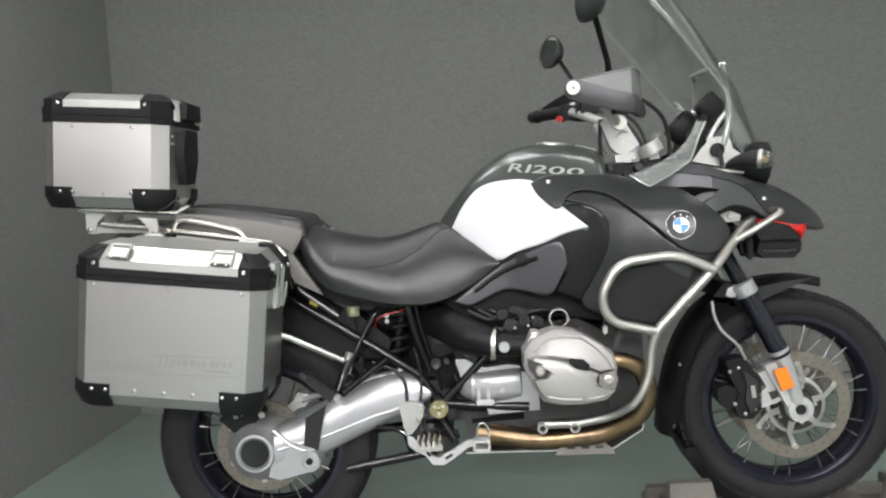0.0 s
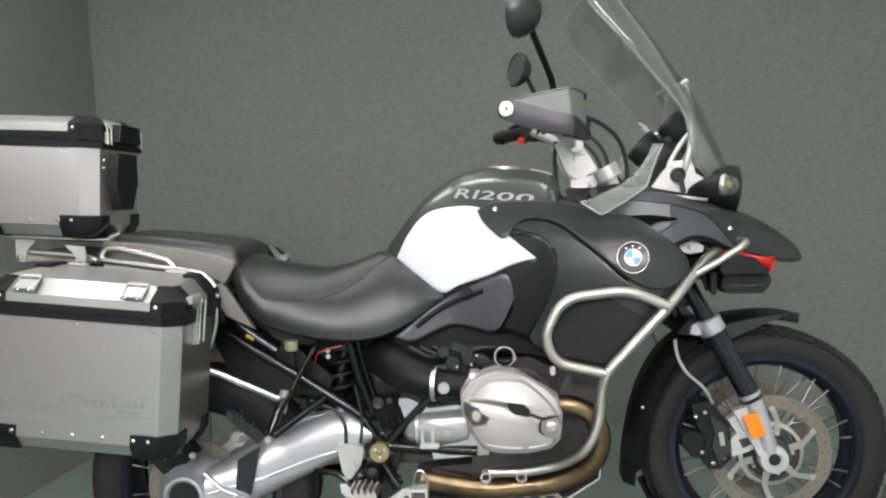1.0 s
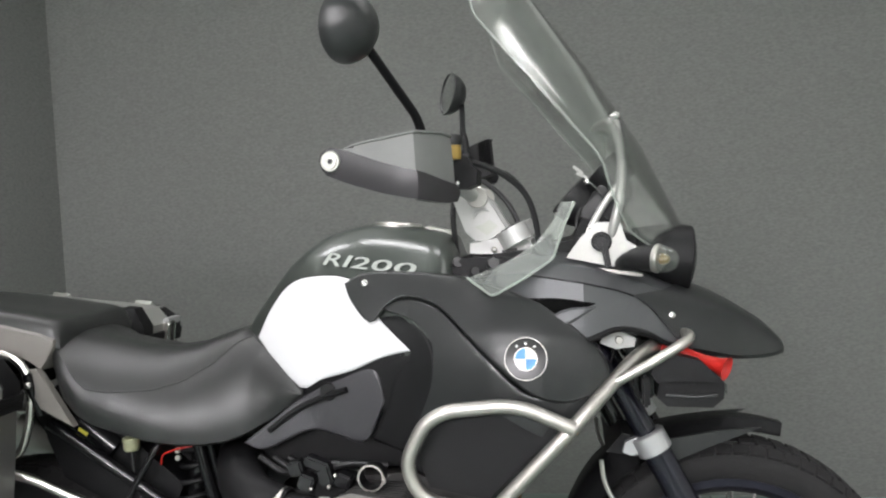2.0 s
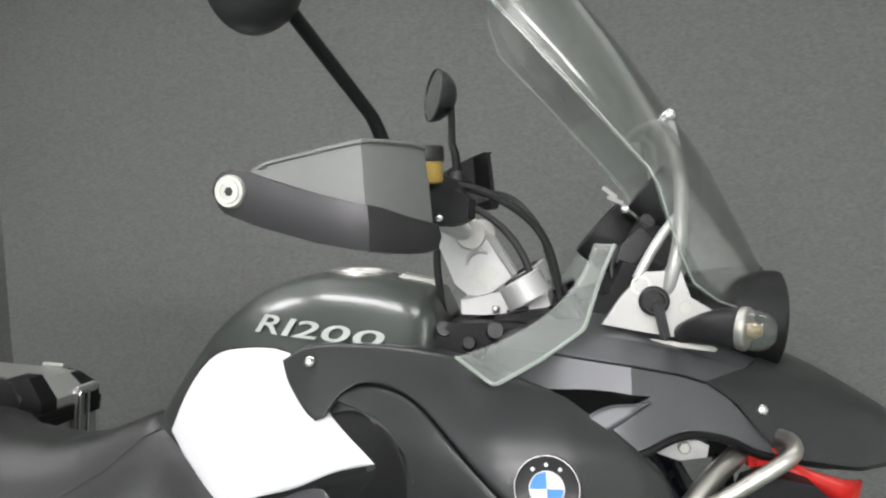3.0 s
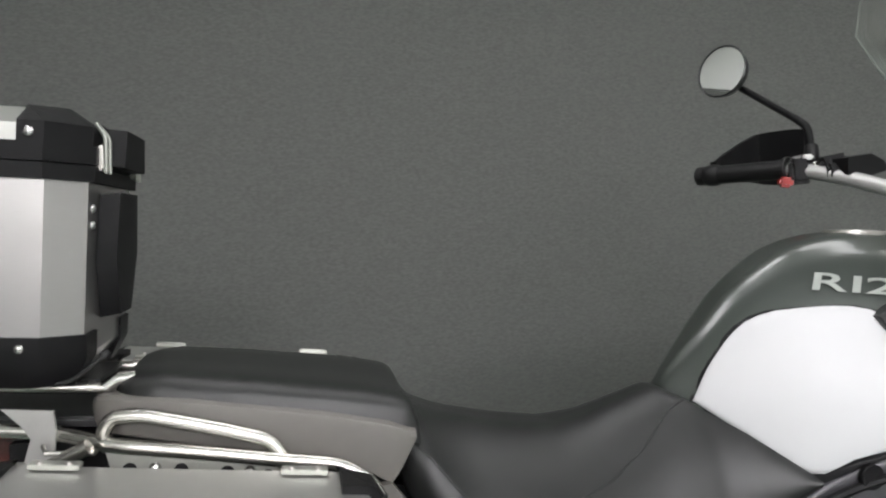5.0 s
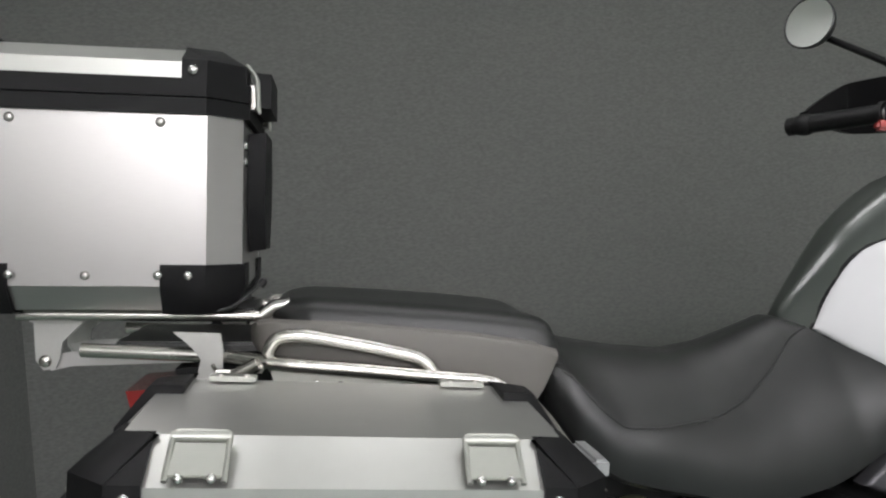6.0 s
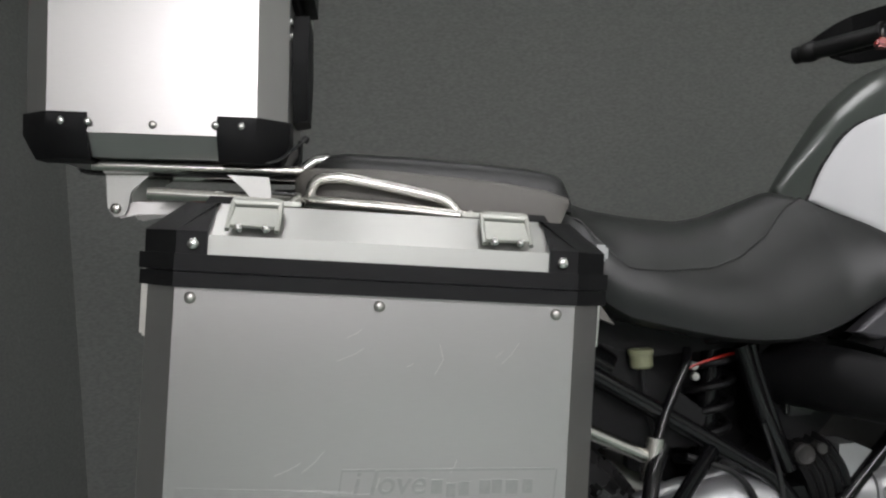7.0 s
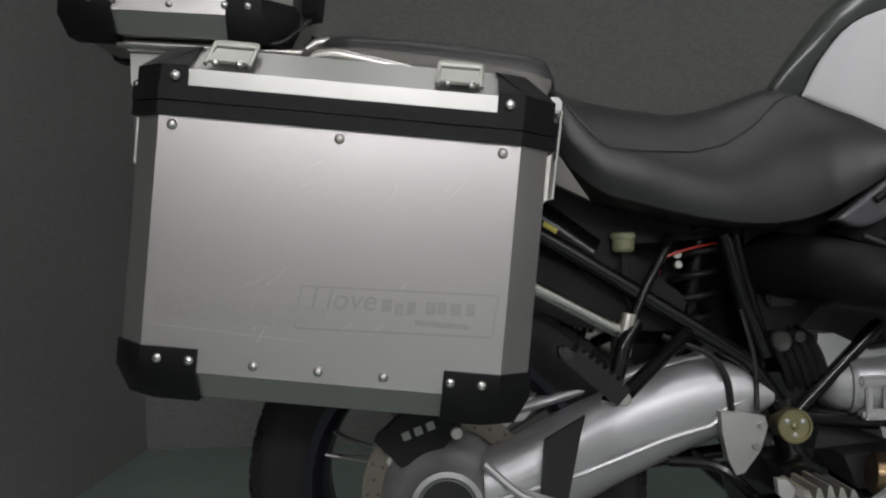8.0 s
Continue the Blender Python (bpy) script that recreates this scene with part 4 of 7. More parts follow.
FLARED["on"] = True
for s in (-1, 1):
    over, under = [(1.033, 1.036), (1.091, 1.057), (1.146, 1.088), (1.183, 1.128), (1.201, 1.165)], [(1.031, 1.036), (1.07, 1.008), (1.077, 1.004), (1.085, 1.007), (1.136, 1.034), (1.185, 1.067), (1.207, 1.128), (1.224, 1.163)]
    wd = panel("wind_deflector", over, under, lambda x, z: 0.226 + 0.4 * min(0.05, max(0, x - 1.035)), 0.006, 0.004, PALE_SHEEN, bike, s, "small clear wind deflector, its reflections put in as pale haze", 24, 8, 0.003)
    part("edge", tube([(x, s * (0.23 + 0.4 * min(0.05, max(0, x - 1.035))), z) for x, z in under], 0.0026, segs=8, bend=0.006), EDGE, wd)
    yb = s * 0.187
    part("screen_stay", tube([(1.285, s * 0.172, 1.09), (1.292, yb, 1.12), (1.305, yb, 1.165), (1.312, s * 0.172, 1.245), (1.302, s * 0.148, 1.312)], 0.0085, bend=0.03), WHITE_METAL, bike, "pale silver windscreen stay")
    part("stay_bolt", dome((1.302, s * 0.15, 1.32), (0.5, s, 0.5), 0.009, 0.012), CHROME, bike)
    plate = part("screen_bracket", prism([(1.207, 1.066), (1.232, 1.1), (1.262, 1.128), (1.304, 1.128), (1.314, 1.095), (1.357, 1.067), (1.35, 1.055), (1.29, 1.048)], s * 0.174, s * 0.186, r=0.003), WHITE_METAL, bike, "pale silver windscreen bracket")
    part("adjuster_ring", lathe([(0.018, 0), (0.018, 0.012), (0.015, 0.015), (0.012, 0.015), (0.011, 0.006), (0.0, 0.006)], along((1.27, s * 0.186, 1.093), (0, s, 0)), segs=28), GRIP, plate, "black windscreen adjuster knob")
    part("adjuster_lever", box((1.277, s * 0.2, 1.07), (0.012, 0.012, 0.05), r=0.004, turn=(0, -10, 0)), GRIP, plate)
    part("rear_stay", tube([(1.253, s * 0.174, 1.12), (1.27, s * 0.173, 1.15), (1.29, s * 0.17, 1.178), (1.307, s * 0.172, 1.196)], 0.0065, bend=0.02), WHITE_METAL, plate)
    part("bracket_boss", lathe([(0.012, 0), (0.012, 0.002), (0.009, 0.002), (0.009, 0.0004)], along((1.256, s * 0.186, 1.112), (0, s, 0)), segs=20, close=True), STEEL, plate)
    part("bracket_hole", disc((1.307, s * 0.186, 1.083), (0, s, 0), 0.0075, 0.0012, segs=18, edge=0.0003), LATCH, plate)
    part("bracket_bolt", dome((1.325, s * 0.187, 1.064), (0, s, 0), 0.009, 0.006), CHROME, plate)
    part("bracket_rail", box((1.268, s * 0.181, 1.043), (0.15, 0.012, 0.006), r=0.002, turn=(0, 9, 0)), STEEL, plate)
    ind = part("indicator", tube([(1.3, s * 0.165, 1.048), (1.31, s * 0.205, 1.057), (1.332, s * 0.232, 1.063), (1.36, s * 0.248, 1.062)], 0.012, r_end=0.0235, bend=0.02, segs=20), GRIP, bike, "black turn indicator with a clear lens")
    tip = along((1.36, s * 0.248, 1.062), (0.88, s * 0.44, -0.14))
    part("lens_ring", lathe([(0.0238, -0.004), (0.0248, 0.0), (0.0248, 0.004), (0.023, 0.006)], tip, segs=28), STEEL, ind)
    part("lens", lathe([(0.023, 0.004), (0.0225, 0.016), (0.019, 0.027), (0.011, 0.034), (0.0, 0.036)], tip, segs=28), LENS, ind, "clear indicator lens")
    part("bulb", lathe([(0.009, 0.0), (0.01, 0.012), (0.006, 0.02), (0.0, 0.021)], tip, segs=16), AMBER, ind, "amber bulb")
part("stay_crossbar", tube([(1.302, -0.145, 1.31), (1.29, -0.12, 1.318), (1.27, -0.06, 1.318), (1.268, 0.06, 1.318), (1.29, 0.12, 1.318), (1.302, 0.145, 1.31)], 0.0065, bend=0.03), WHITE_METAL, bike)

# instruments and headlamps
dash = part("instrument_pod", soften(prism([(1.25, 1.125), (1.235, 1.15), (1.262, 1.19), (1.3, 1.225), (1.335, 1.215), (1.34, 1.18), (1.29, 1.115)], -0.035, 0.075, r=0), 0.012, 3), GRAIN_BLACK, bike, "black instrument pod with two round dials")
for y, c, r in ((0.02, (1.222, 1.182), 0.046), (-0.02, (1.29, 1.236), 0.038)):
    q = along((c[0], y, c[1]), (-0.72, 0, 0.69))
    dial = part("dial_bezel", lathe([(r * 0.8, -0.045), (r, -0.03), (r, 0.012), (r - 0.004, 0.014), (r - 0.006, 0.008), (0.0, 0.006)], q, segs=30), GRIP, dash, "round black dial housing")
    part("dial_glass", lathe([(r - 0.007, 0.006), (r - 0.007, 0.0085), (0, 0.0095)], q, segs=30), SMOKE, dial)
part("dash_clip", box((1.262, -0.038, 1.16), (0.05, 0.006, 0.03), r=0.002, turn=(0, -42, 0)), GLOSS_BLACK, dash)
part("dash_screw", dome((1.252, -0.036, 1.212), (-0.5, -1, 0.3), 0.007, 0.006), CHROME, dash)
for x, z, w, h, a in ((1.245, 1.145, 0.022, 0.03, -40), (1.285, 1.2, 0.03, 0.02, -42), (1.318, 1.19, 0.026, 0.034, -38), (1.3, 1.15, 0.034, 0.022, -50)):
    part("pod_rib", box((x, -0.04, z), (w, 0.01, h), r=0.003, turn=(0, a, 0)), GLOSS_BLACK, dash)
for k in range(3):
    part("pod_fin", box((1.236 + 0.008 * k, 0.087, 1.238 - 0.012 * k), (0.026, 0.022, 0.006), r=0.0015, turn=(0, 40 - 14 * k, 0)), WHITE_METAL, dash, "small pale clip")
part("pod_wire", tube([(1.238, -0.045, 1.16), (1.226, -0.06, 1.13), (1.235, -0.07, 1.1), (1.26, -0.06, 1.08)], 0.0035, bend=0.02, segs=8), GRIP, dash)
for s in (-1, 1):
    bm = lathe([(0.05, -0.09), (0.062, -0.03), (0.066, 0.0), (0.066, 0.012), (0.06, 0.016), (0.056, 0.006), (0.0, 0.002)], along((1.425, s * 0.062, 1.055), (1, 0, -0.12)), segs=32)
    hl = part("headlamp", bm, GRAIN_BLACK, bike, "round headlamp in a black housing")
    part("reflector", lathe([(0.052, 0.004), (0.035, -0.02), (0.012, -0.03), (0.0, -0.03)], along((1.432, s * 0.062, 1.054), (1, 0, -0.12)), segs=28), CHROME, hl)
    part("lens", lathe([(0.057, 0.006), (0.05, 0.014), (0.03, 0.02), (0.0, 0.022)], along((1.429, s * 0.062, 1.0545), (1, 0, -0.12)), segs=28), LENS, hl)
part("cockpit_tray", soften(prism([(1.04, 1.03), (1.07, 1.075), (1.16, 1.085), (1.22, 1.1), (1.24, 1.14), (1.34, 1.1), (1.3, 1.0), (1.06, 0.99)], -0.12, 0.12, r=0), 0.01), GRAIN_BLACK, bike, "black cockpit inner cover")

# fork, yokes, handlebar
AX = Vector((1.51, 0, 0.383))
for s in (-1, 1):
    y = s * 0.132
    ft = part("fork_tube", tube([(1.158, y, 1.095), (1.36, y, 0.705)], 0.0205, segs=20), FORKBLUE, bike, "dark blue fork tube")
    part("slider", tube([(1.352, y, 0.721), (1.45, y, 0.532)], 0.0262, segs=24), FORKBLUE, ft, "dark blue fork slider")
    col = part("fork_collar", lathe([(0.029, 0), (0.0325, 0.003), (0.0325, 0.037), (0.029, 0.04)], along((1.343, y, 0.738), (0.46, 0, -0.888)), segs=28), SILVER, bike, "silver fork collar")
    part("collar_arm", prism([(1.335, 0.735), (1.35, 0.706), (1.315, 0.697), (1.3, 0.703), (1.305, 0.722)], y + s * -0.012, y + s * 0.012, r=0.004), SILVER, col)
    leg = part("fork_leg", tube([(1.441, y, 0.55), (1.45, y, 0.53), (1.472, y, 0.465), (1.49, y, 0.4)], 0.0275, segs=20, r_end=0.02), SILVER, bike, "silver cast fork leg")
    part("axle_boss", lathe([(0.034, -0.016), (0.036, 0.0), (0.034, 0.014), (0.018, 0.016), (0.016, 0.006), (0.0, 0.006)], along((AX.x - 0.014, y, AX.z), (0, s, 0)), segs=28), CAST, leg)
    part("leg_casting", soften(prism([(1.4, 0.506), (1.45, 0.522), (1.494, 0.42), (1.52, 0.388), (1.518, 0.362), (1.498, 0.35), (1.46, 0.392)], s * 0.112, s * 0.142, r=0), 0.009, 3), CAST, leg)
    part("caliper_arm", soften(prism([(1.39, 0.482), (1.42, 0.497), (1.48, 0.424), (1.44, 0.4), (1.396, 0.386), (1.391, 0.427), (1.412, 0.446)], s * 0.1, s * 0.125, r=0), 0.006), CAST, leg)
    part("arm_window", prism([(1.415, 0.43), (1.44, 0.436), (1.45, 0.42), (1.425, 0.408)], s * 0.1245, s * 0.126, r=0.0004), ENGINE, leg)
    part("axle_hole", disc((AX.x - 0.014, y + s * 0.0105, AX.z), (0, s, 0), 0.0145, 0.0016, segs=20, edge=0.0003), GLOSS_BLACK, leg)
    part("reflector", soften(prism([(1.417, 0.497), (1.45, 0.506), (1.471, 0.452), (1.438, 0.441)], s * 0.158, s * 0.166, r=0), 0.002), ORANGE, bike, "orange fork reflector")
    cal = part("brake_caliper", soften(prism([(1.302, 0.521), (1.352, 0.529), (1.394, 0.468), (1.4, 0.386), (1.37, 0.356), (1.34, 0.357), (1.325, 0.385), (1.335, 0.43), (1.315, 0.47)], s * 0.06, s * 0.125, r=0), 0.008, 3), GRAIN_BLACK, bike, "black brake caliper")
    part("caliper_half", soften(prism([(1.28, 0.41), (1.28, 0.44), (1.3, 0.452), (1.345, 0.44), (1.345, 0.385), (1.3, 0.387)], s * 0.07, s * 0.118, r=0), 0.006), GRAIN_BLACK, cal)
    part("caliper_bridge", soften(prism([(1.345, 0.495), (1.385, 0.465), (1.39, 0.4), (1.365, 0.375), (1.35, 0.41), (1.355, 0.45)], s * 0.12, s * 0.134, r=0), 0.004), SATIN_BLACK, cal)
    for x, z in ((1.335, 0.5), (1.312, 0.49), (1.362, 0.475), (1.352, 0.372), (1.378, 0.385), (1.325, 0.4)):
        part("caliper_bolt", dome((x, s * 0.125, z), (0, s, 0), 0.006, 0.005), STEEL, cal)
    part("caliper_mark", box((1.372, s * 0.1345, 0.435), (0.012, 0.003, 0.034), r=0.001, turn=(0, -8, 0)), STEEL, cal)
    part("brake_hose", tube([(1.26, s * 0.15, 0.69), (1.264, s * 0.15, 0.648), (1.284, s * 0.15, 0.607), (1.331, s * 0.148, 0.566), (1.352, s * 0.135, 0.525)], 0.0045, bend=0.04, segs=8), STEEL, bike, "braided steel brake hose")
    riser = part("bar_riser", soften(prism([(0.986, 1.19), (1.005, 1.203), (1.033, 1.2), (1.061, 1.178), (1.092, 1.126), (1.055, 1.1), (1.03, 1.103), (1.012, 1.12)], s * 0.05, s * 0.085, r=0), 0.005), CAST, bike, "silver cast handlebar riser")
    part("riser_recess", prism([(1.03, 1.13), (1.045, 1.134), (1.06, 1.143), (1.077, 1.13), (1.055, 1.112)], s * 0.0845, s * 0.0862, r=0.0006), LATCH, riser)
    part("clamp_rib", tube([(1.03, s * 0.083, 1.145), (1.034, s * 0.085, 1.158), (1.048, s * 0.085, 1.165), (1.06, s * 0.083, 1.16)], 0.003, bend=0.01, segs=8), CAST, riser)
    part("clamp_cap", disc((1.012, s * 0.067, 1.2), (-0.3, 0, 1), 0.017, 0.008), CAST, riser)
    part("bar_cap", disc((1.038, s * 0.086, 1.187), (0, s, 0), 0.021, 0.006), STEEL, riser)
    part("yoke_cap", disc((1.119, s * 0.128, 1.096), (-0.46, 0, 0.888), 0.031, 0.032), CAST, bike, "silver fork clamp")
    part("clamp_cap", disc((1.1045, s * 0.128, 1.1235), (-0.46, 0, 0.888), 0.02, 0.004), GRIP, bike)
part("top_yoke", soften(prism([(1.022, 1.078), (1.022, 1.098), (1.04, 1.1), (1.082, 1.108), (1.14, 1.1), (1.145, 1.082), (1.1, 1.076), (1.05, 1.076)], -0.1, 0.1, r=0), 0.006), CAST, bike, "silver cast fork yoke")
for s in (-1, 1):
    part("yoke_nut", disc((1.035, s * 0.085, 1.046), (0, 0, 1), 0.016, 0.03), GRIP, bike)
    part("yoke_screw", dome((1.07, s * 0.1105, 1.084), (0, s, 0), 0.006, 0.004), STEEL, bike)
    part("yoke_slot", box((1.1, s * 0.1105, 1.082), (0.03, 0.002, 0.005), r=0.0005, turn=(0, -8, 0)), GLOSS_BLACK, bike)
    part("damper_hose", tube([(1.0, s * 0.09, 1.06), (1.03, s * 0.12, 1.035), (1.08, s * 0.13, 1.045), (1.12, s * 0.12, 1.03)], 0.006, bend=0.02, segs=8), GRIP, bike)
part("wiring_tray", soften(prism([(0.995, 1.0), (0.985, 1.045), (1.01, 1.07), (1.09, 1.068), (1.16, 1.06), (1.18, 1.0)], -0.14, 0.14, r=0), 0.008), GRAIN_BLACK, bike, "black wiring tray below the yoke")
for x, y, z, r in ((1.0, -0.125, 1.058, 0.011), (1.035, -0.142, 1.04, 0.009), (1.07, -0.14, 1.055, 0.012), (1.105, -0.146, 1.035, 0.01)):
    part("connector", disc((x, y, z), (0.2, -1, 0.3), r, 0.016, segs=14), GLOSS_BLACK if r > 0.0105 else GRIP, bike)
part("lower_yoke", soften(prism([(1.27, 0.7), (1.3, 0.735), (1.35, 0.725), (1.34, 0.69)], -0.13, 0.13, r=0), 0.008), GRAIN_BLACK, bike)
part("steering_stem", tube([(1.13, 0, 1.08), (1.31, 0, 0.72)], 0.028), FRAME, bike)

FLARED["on"] = False
BAR = [(1.045, 0.0, 1.19), (1.04, 0.06, 1.192), (1.0, 0.131, 1.222), (0.966, 0.21, 1.246), (0.936, 0.28, 1.256), (0.88, 0.4, 1.258)]
part("handlebar", tube([(x, -y, z) for x, y, z in reversed(BAR[1:])] + BAR, 0.0138, bend=0.05, segs=16), CAST, bike, "silver tubular handlebar")
for s in (-1, 1):
    a, b = Vector((0.938, s * 0.274, 1.256)), Vector((0.876, -0.405, 1.25) if s < 0 else (0.856, 0.425, 1.254))
    gr = part("grip", tube([a, a.lerp(b, 0.1), a.lerp(b, 0.9), b], 0.0185, segs=18), GRIP, bike, "black rubber handlebar grip")
    part("grip_flange", disc(a, a - b, 0.023, 0.008), GRIP, gr)
    part("bar_end", disc(b, b - a, 0.019, 0.012), GRIP, gr)
    part("grip_bulb", lathe([(0.0186, 0), (0.0215, 0.006), (0.0225, 0.016), (0.021, 0.026), (0.0186, 0.032)], along(a.lerp(b, 0.78), b - a), segs=22), GRIP, gr)
    sw = part("switch_block", box((0.95, s * 0.25, 1.25), (0.038, 0.05, 0.046), r=0.008, turn=(0, 0, s * -25)), GRAIN_BLACK, bike, "black switch block")
    part("red_switch", box((0.924, s * 0.253, 1.231) if s > 0 else (0.944, -0.256, 1.276), (0.024, 0.034, 0.019), r=0.005, turn=(0, 10, s * -25)), RED, sw, "red switch button")
    part("silver_clamp", box((0.963, s * 0.243, 1.276), (0.018, 0.018, 0.01), r=0.003, turn=(0, 0, s * -25)), CAST, sw)
    part("switch_cap", box((0.955, s * 0.262, 1.272), (0.03, 0.026, 0.016), r=0.005, turn=(0, -12, s * -25)), GLOSS_BLACK, sw)
    part("switch_rocker", box((0.937, s * 0.242, 1.247), (0.01, 0.018, 0.022), r=0.003, turn=(0, 8, s * -25)), GLOSS_BLACK, sw)
    part("clamp_screw", dome((0.962, s * 0.222, 1.262), (-0.3, 0, 1), 0.005, 0.004), CHROME, sw)
    part("bar_joint", box((0.978, s * 0.188, 1.245), (0.03, 0.03, 0.03), r=0.006, turn=(0, 0, s * -25)), GRAIN_BLACK, bike, "black bar clamp")
    part("lever_mount", box((0.993, s * 0.215, 1.262), (0.05, 0.06, 0.03), r=0.008, turn=(0, -10, s * -25)), GRAIN_BLACK, bike)
    part("reservoir", soften(prism([(0.975, 1.238), (0.975, 1.268), (1.02, 1.274), (1.045, 1.262), (1.055, 1.245), (1.02, 1.236)], s * 0.15, s * 0.21, r=0), 0.004), GRAIN_BLACK, bike, "black fluid reservoir")
    part("lever", tube([(1.003, s * 0.225, 1.255), (0.993, s * 0.28, 1.247), (0.95, s * 0.36, 1.246), (0.925, s * 0.42, 1.248)], 0.006, bend=0.03, segs=8), GRAIN_BLACK, bike, "black hand lever")
    # mirror
    mc, ml = Vector((0.923, 0.458, 1.472) if s > 0 else (0.904, -0.446, 1.449)), Vector((-0.86, s * -0.46, 0.165)).normalized()
    foot = [(0.974, 0.29, 1.352), (0.982, 0.268, 1.335), (0.985, 0.262, 1.285)] if s > 0 else [(0.972, -0.301, 1.33), (0.976, -0.292, 1.316), (0.982, -0.27, 1.285)]
    mq = along(mc, ml)
    shell = part("mirror", lathe([(0.0, -0.04), (0.016, -0.039), (0.035, -0.03), (0.05, -0.012), (0.0545, 0.0), (0.0555, 0.008), (0.053, 0.01), (0.052, 0.006), (0.0, 0.006)], mq, segs=36), SATIN_BLACK, bike, "round black rear-view mirror")
    part("mirror_glass", lathe([(0.0515, 0.0058), (0.0515, 0.0072), (0.0, 0.0072)], mq, segs=36), MIRROR, shell, "mirror glass")
    part("mirror_stem", tube([mc - ml * 0.02 + Vector((0.012, s * -0.012, -0.026)) if s > 0 else (0.922, -0.415, 1.425), *foot], 0.007 if s > 0 else 0.0075, bend=0.015, segs=10, r_end=0.008), GRAIN_BLACK, shell, "black mirror stem")
    part("stem_base", lathe([(0.012, 0), (0.014, 0.006), (0.0125, 0.03), (0.009, 0.034)], pose(0.985, s * 0.262, 1.268), segs=16), GRIP, shell)
    # hand guard: wraps from the bar end forwards and inwards; x, y, lower edge, upper edge, spoiler top
    rows = [(0.848, 0.437, 1.243, 1.256, 1.256), (0.851, 0.4375, 1.2355, 1.263, 1.263), (0.857, 0.438, 1.2285, 1.268, 1.268), (0.868, 0.439, 1.224, 1.27, 1.27), (0.884, 0.441, 1.2175, 1.2665, 1.27), (0.9, 0.444, 1.212, 1.2605, 1.276), (0.95, 0.452, 1.197, 1.243, 1.283), (0.988, 0.458, 1.189, 1.232, 1.288), (1.0, 0.456, 1.187, 1.229, 1.289),
            (1.009, 0.446, 1.185, 1.226, 1.29), (1.025, 0.41, 1.181, 1.217, 1.291), (1.036, 0.382, 1.18, 1.212, 1.291), (1.045, 0.355, 1.182, 1.208, 1.288)]
    if s > 0:  # the far guard is swivelled up and shorter
        rows = [(x, y, lo + 0.05, hi + 0.05, top + 0.052) for x, y, lo, hi, top in rows[4:]]
        rows = [(x, y, lo + 0.012 * (1 - f), lo + 0.012 * (1 - f) + (hi - lo) * f, lo + 0.012 * (1 - f) + (top - lo) * f) for f, (x, y, lo, hi, top) in zip((0.12, 0.4, 0.85, 1, 1, 1, 1, 1, 1), rows)]
    band, shield = [], []
    for i, (x, y, lo, hi, top) in enumerate(rows):
        x0, y0 = rows[max(i - 1, 0)][:2]
        x1, y1 = rows[min(i + 1, len(rows) - 1)][:2]
        nq = Vector((-(y1 - y0), x1 - x0, 0)).normalized()
        nq = nq if nq.y + nq.x > 0 else -nq

        def at(d, z):
            return (x + nq.x * d, s * (y + nq.y * d), z)

        mid = (lo + hi) / 2
        band.append([at(-0.012, lo), at(0.002, lo), at(0.007, mid), at(0.004, hi), at(-0.012, hi)])
        if i >= (4 if s < 0 else 0):
            shield.append([at(-0.002, hi - 0.008), at(-0.0045, (hi + top) / 2), at(-0.008, top - 0.004), at(-0.005, top - 0.003), at(-0.005, top), at(-0.014, top), at(-0.014, top - 0.004), at(-0.009, hi - 0.008)])
    # near guard plum-black with a grey spoiler, far guard and spoiler black
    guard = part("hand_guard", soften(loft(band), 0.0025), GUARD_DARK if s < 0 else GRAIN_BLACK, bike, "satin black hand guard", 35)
    part("spoiler", loft(shield), GUARD_GREY if s < 0 else GRAIN_BLACK, guard, "wind spoiler of the hand guard", 30)
    if s > 0:
        continue
    cup = part("fluid_cup", lathe([(0.014, 0), (0.0155, 0.004), (0.0155, 0.024), (0.0, 0.024)], pose(1.032, -0.302, 1.253), segs=24), AMBER, bike, "amber brake fluid cup with a black cap")
    part("cap", lathe([(0.0175, 0), (0.018, 0.002), (0.018, 0.015), (0.0165, 0.017), (0.0, 0.017)], pose(1.032, -0.302, 1.276), segs=24), GRIP, cup, "black screw cap")
    mc_ob = part("master_cylinder", soften(prism([(1.005, 1.207), (1.005, 1.247), (1.05, 1.249), (1.066, 1.236), (1.064, 1.212), (1.045, 1.204)], -0.235, -0.165, r=0), 0.006), GRAIN_BLACK, bike, "black brake master cylinder")
    part("cylinder_screw", dome((1.03, -0.236, 1.215), (0, -1, 0), 0.005, 0.003), CHROME, mc_ob)
    part("end_cap", lathe([(0.016, 0), (0.016, 0.004), (0.0145, 0.006), (0.0115, 0.006), (0.011, 0.0068), (0.0, 0.0072)], along((0.8665, s * 0.443, 1.249), (-0.1, s, 0)), segs=28), LATCH, guard, "round pale silver end cap")
    part("cap_ring", lathe([(0.0105, 0.0), (0.0105, 0.0012), (0.0085, 0.0012), (0.0085, 0.0)], along((0.8659, s * 0.4497, 1.249), (-0.1, s, 0)), segs=28, close=True), STEEL, guard)
    part("cap_socket", disc((0.8665, s * 0.4498, 1.249), (-0.1, s, 0), 0.0045, 0.0008, segs=6, edge=0.0002), GLOSS_BLACK, guard)
FLARED["on"] = True
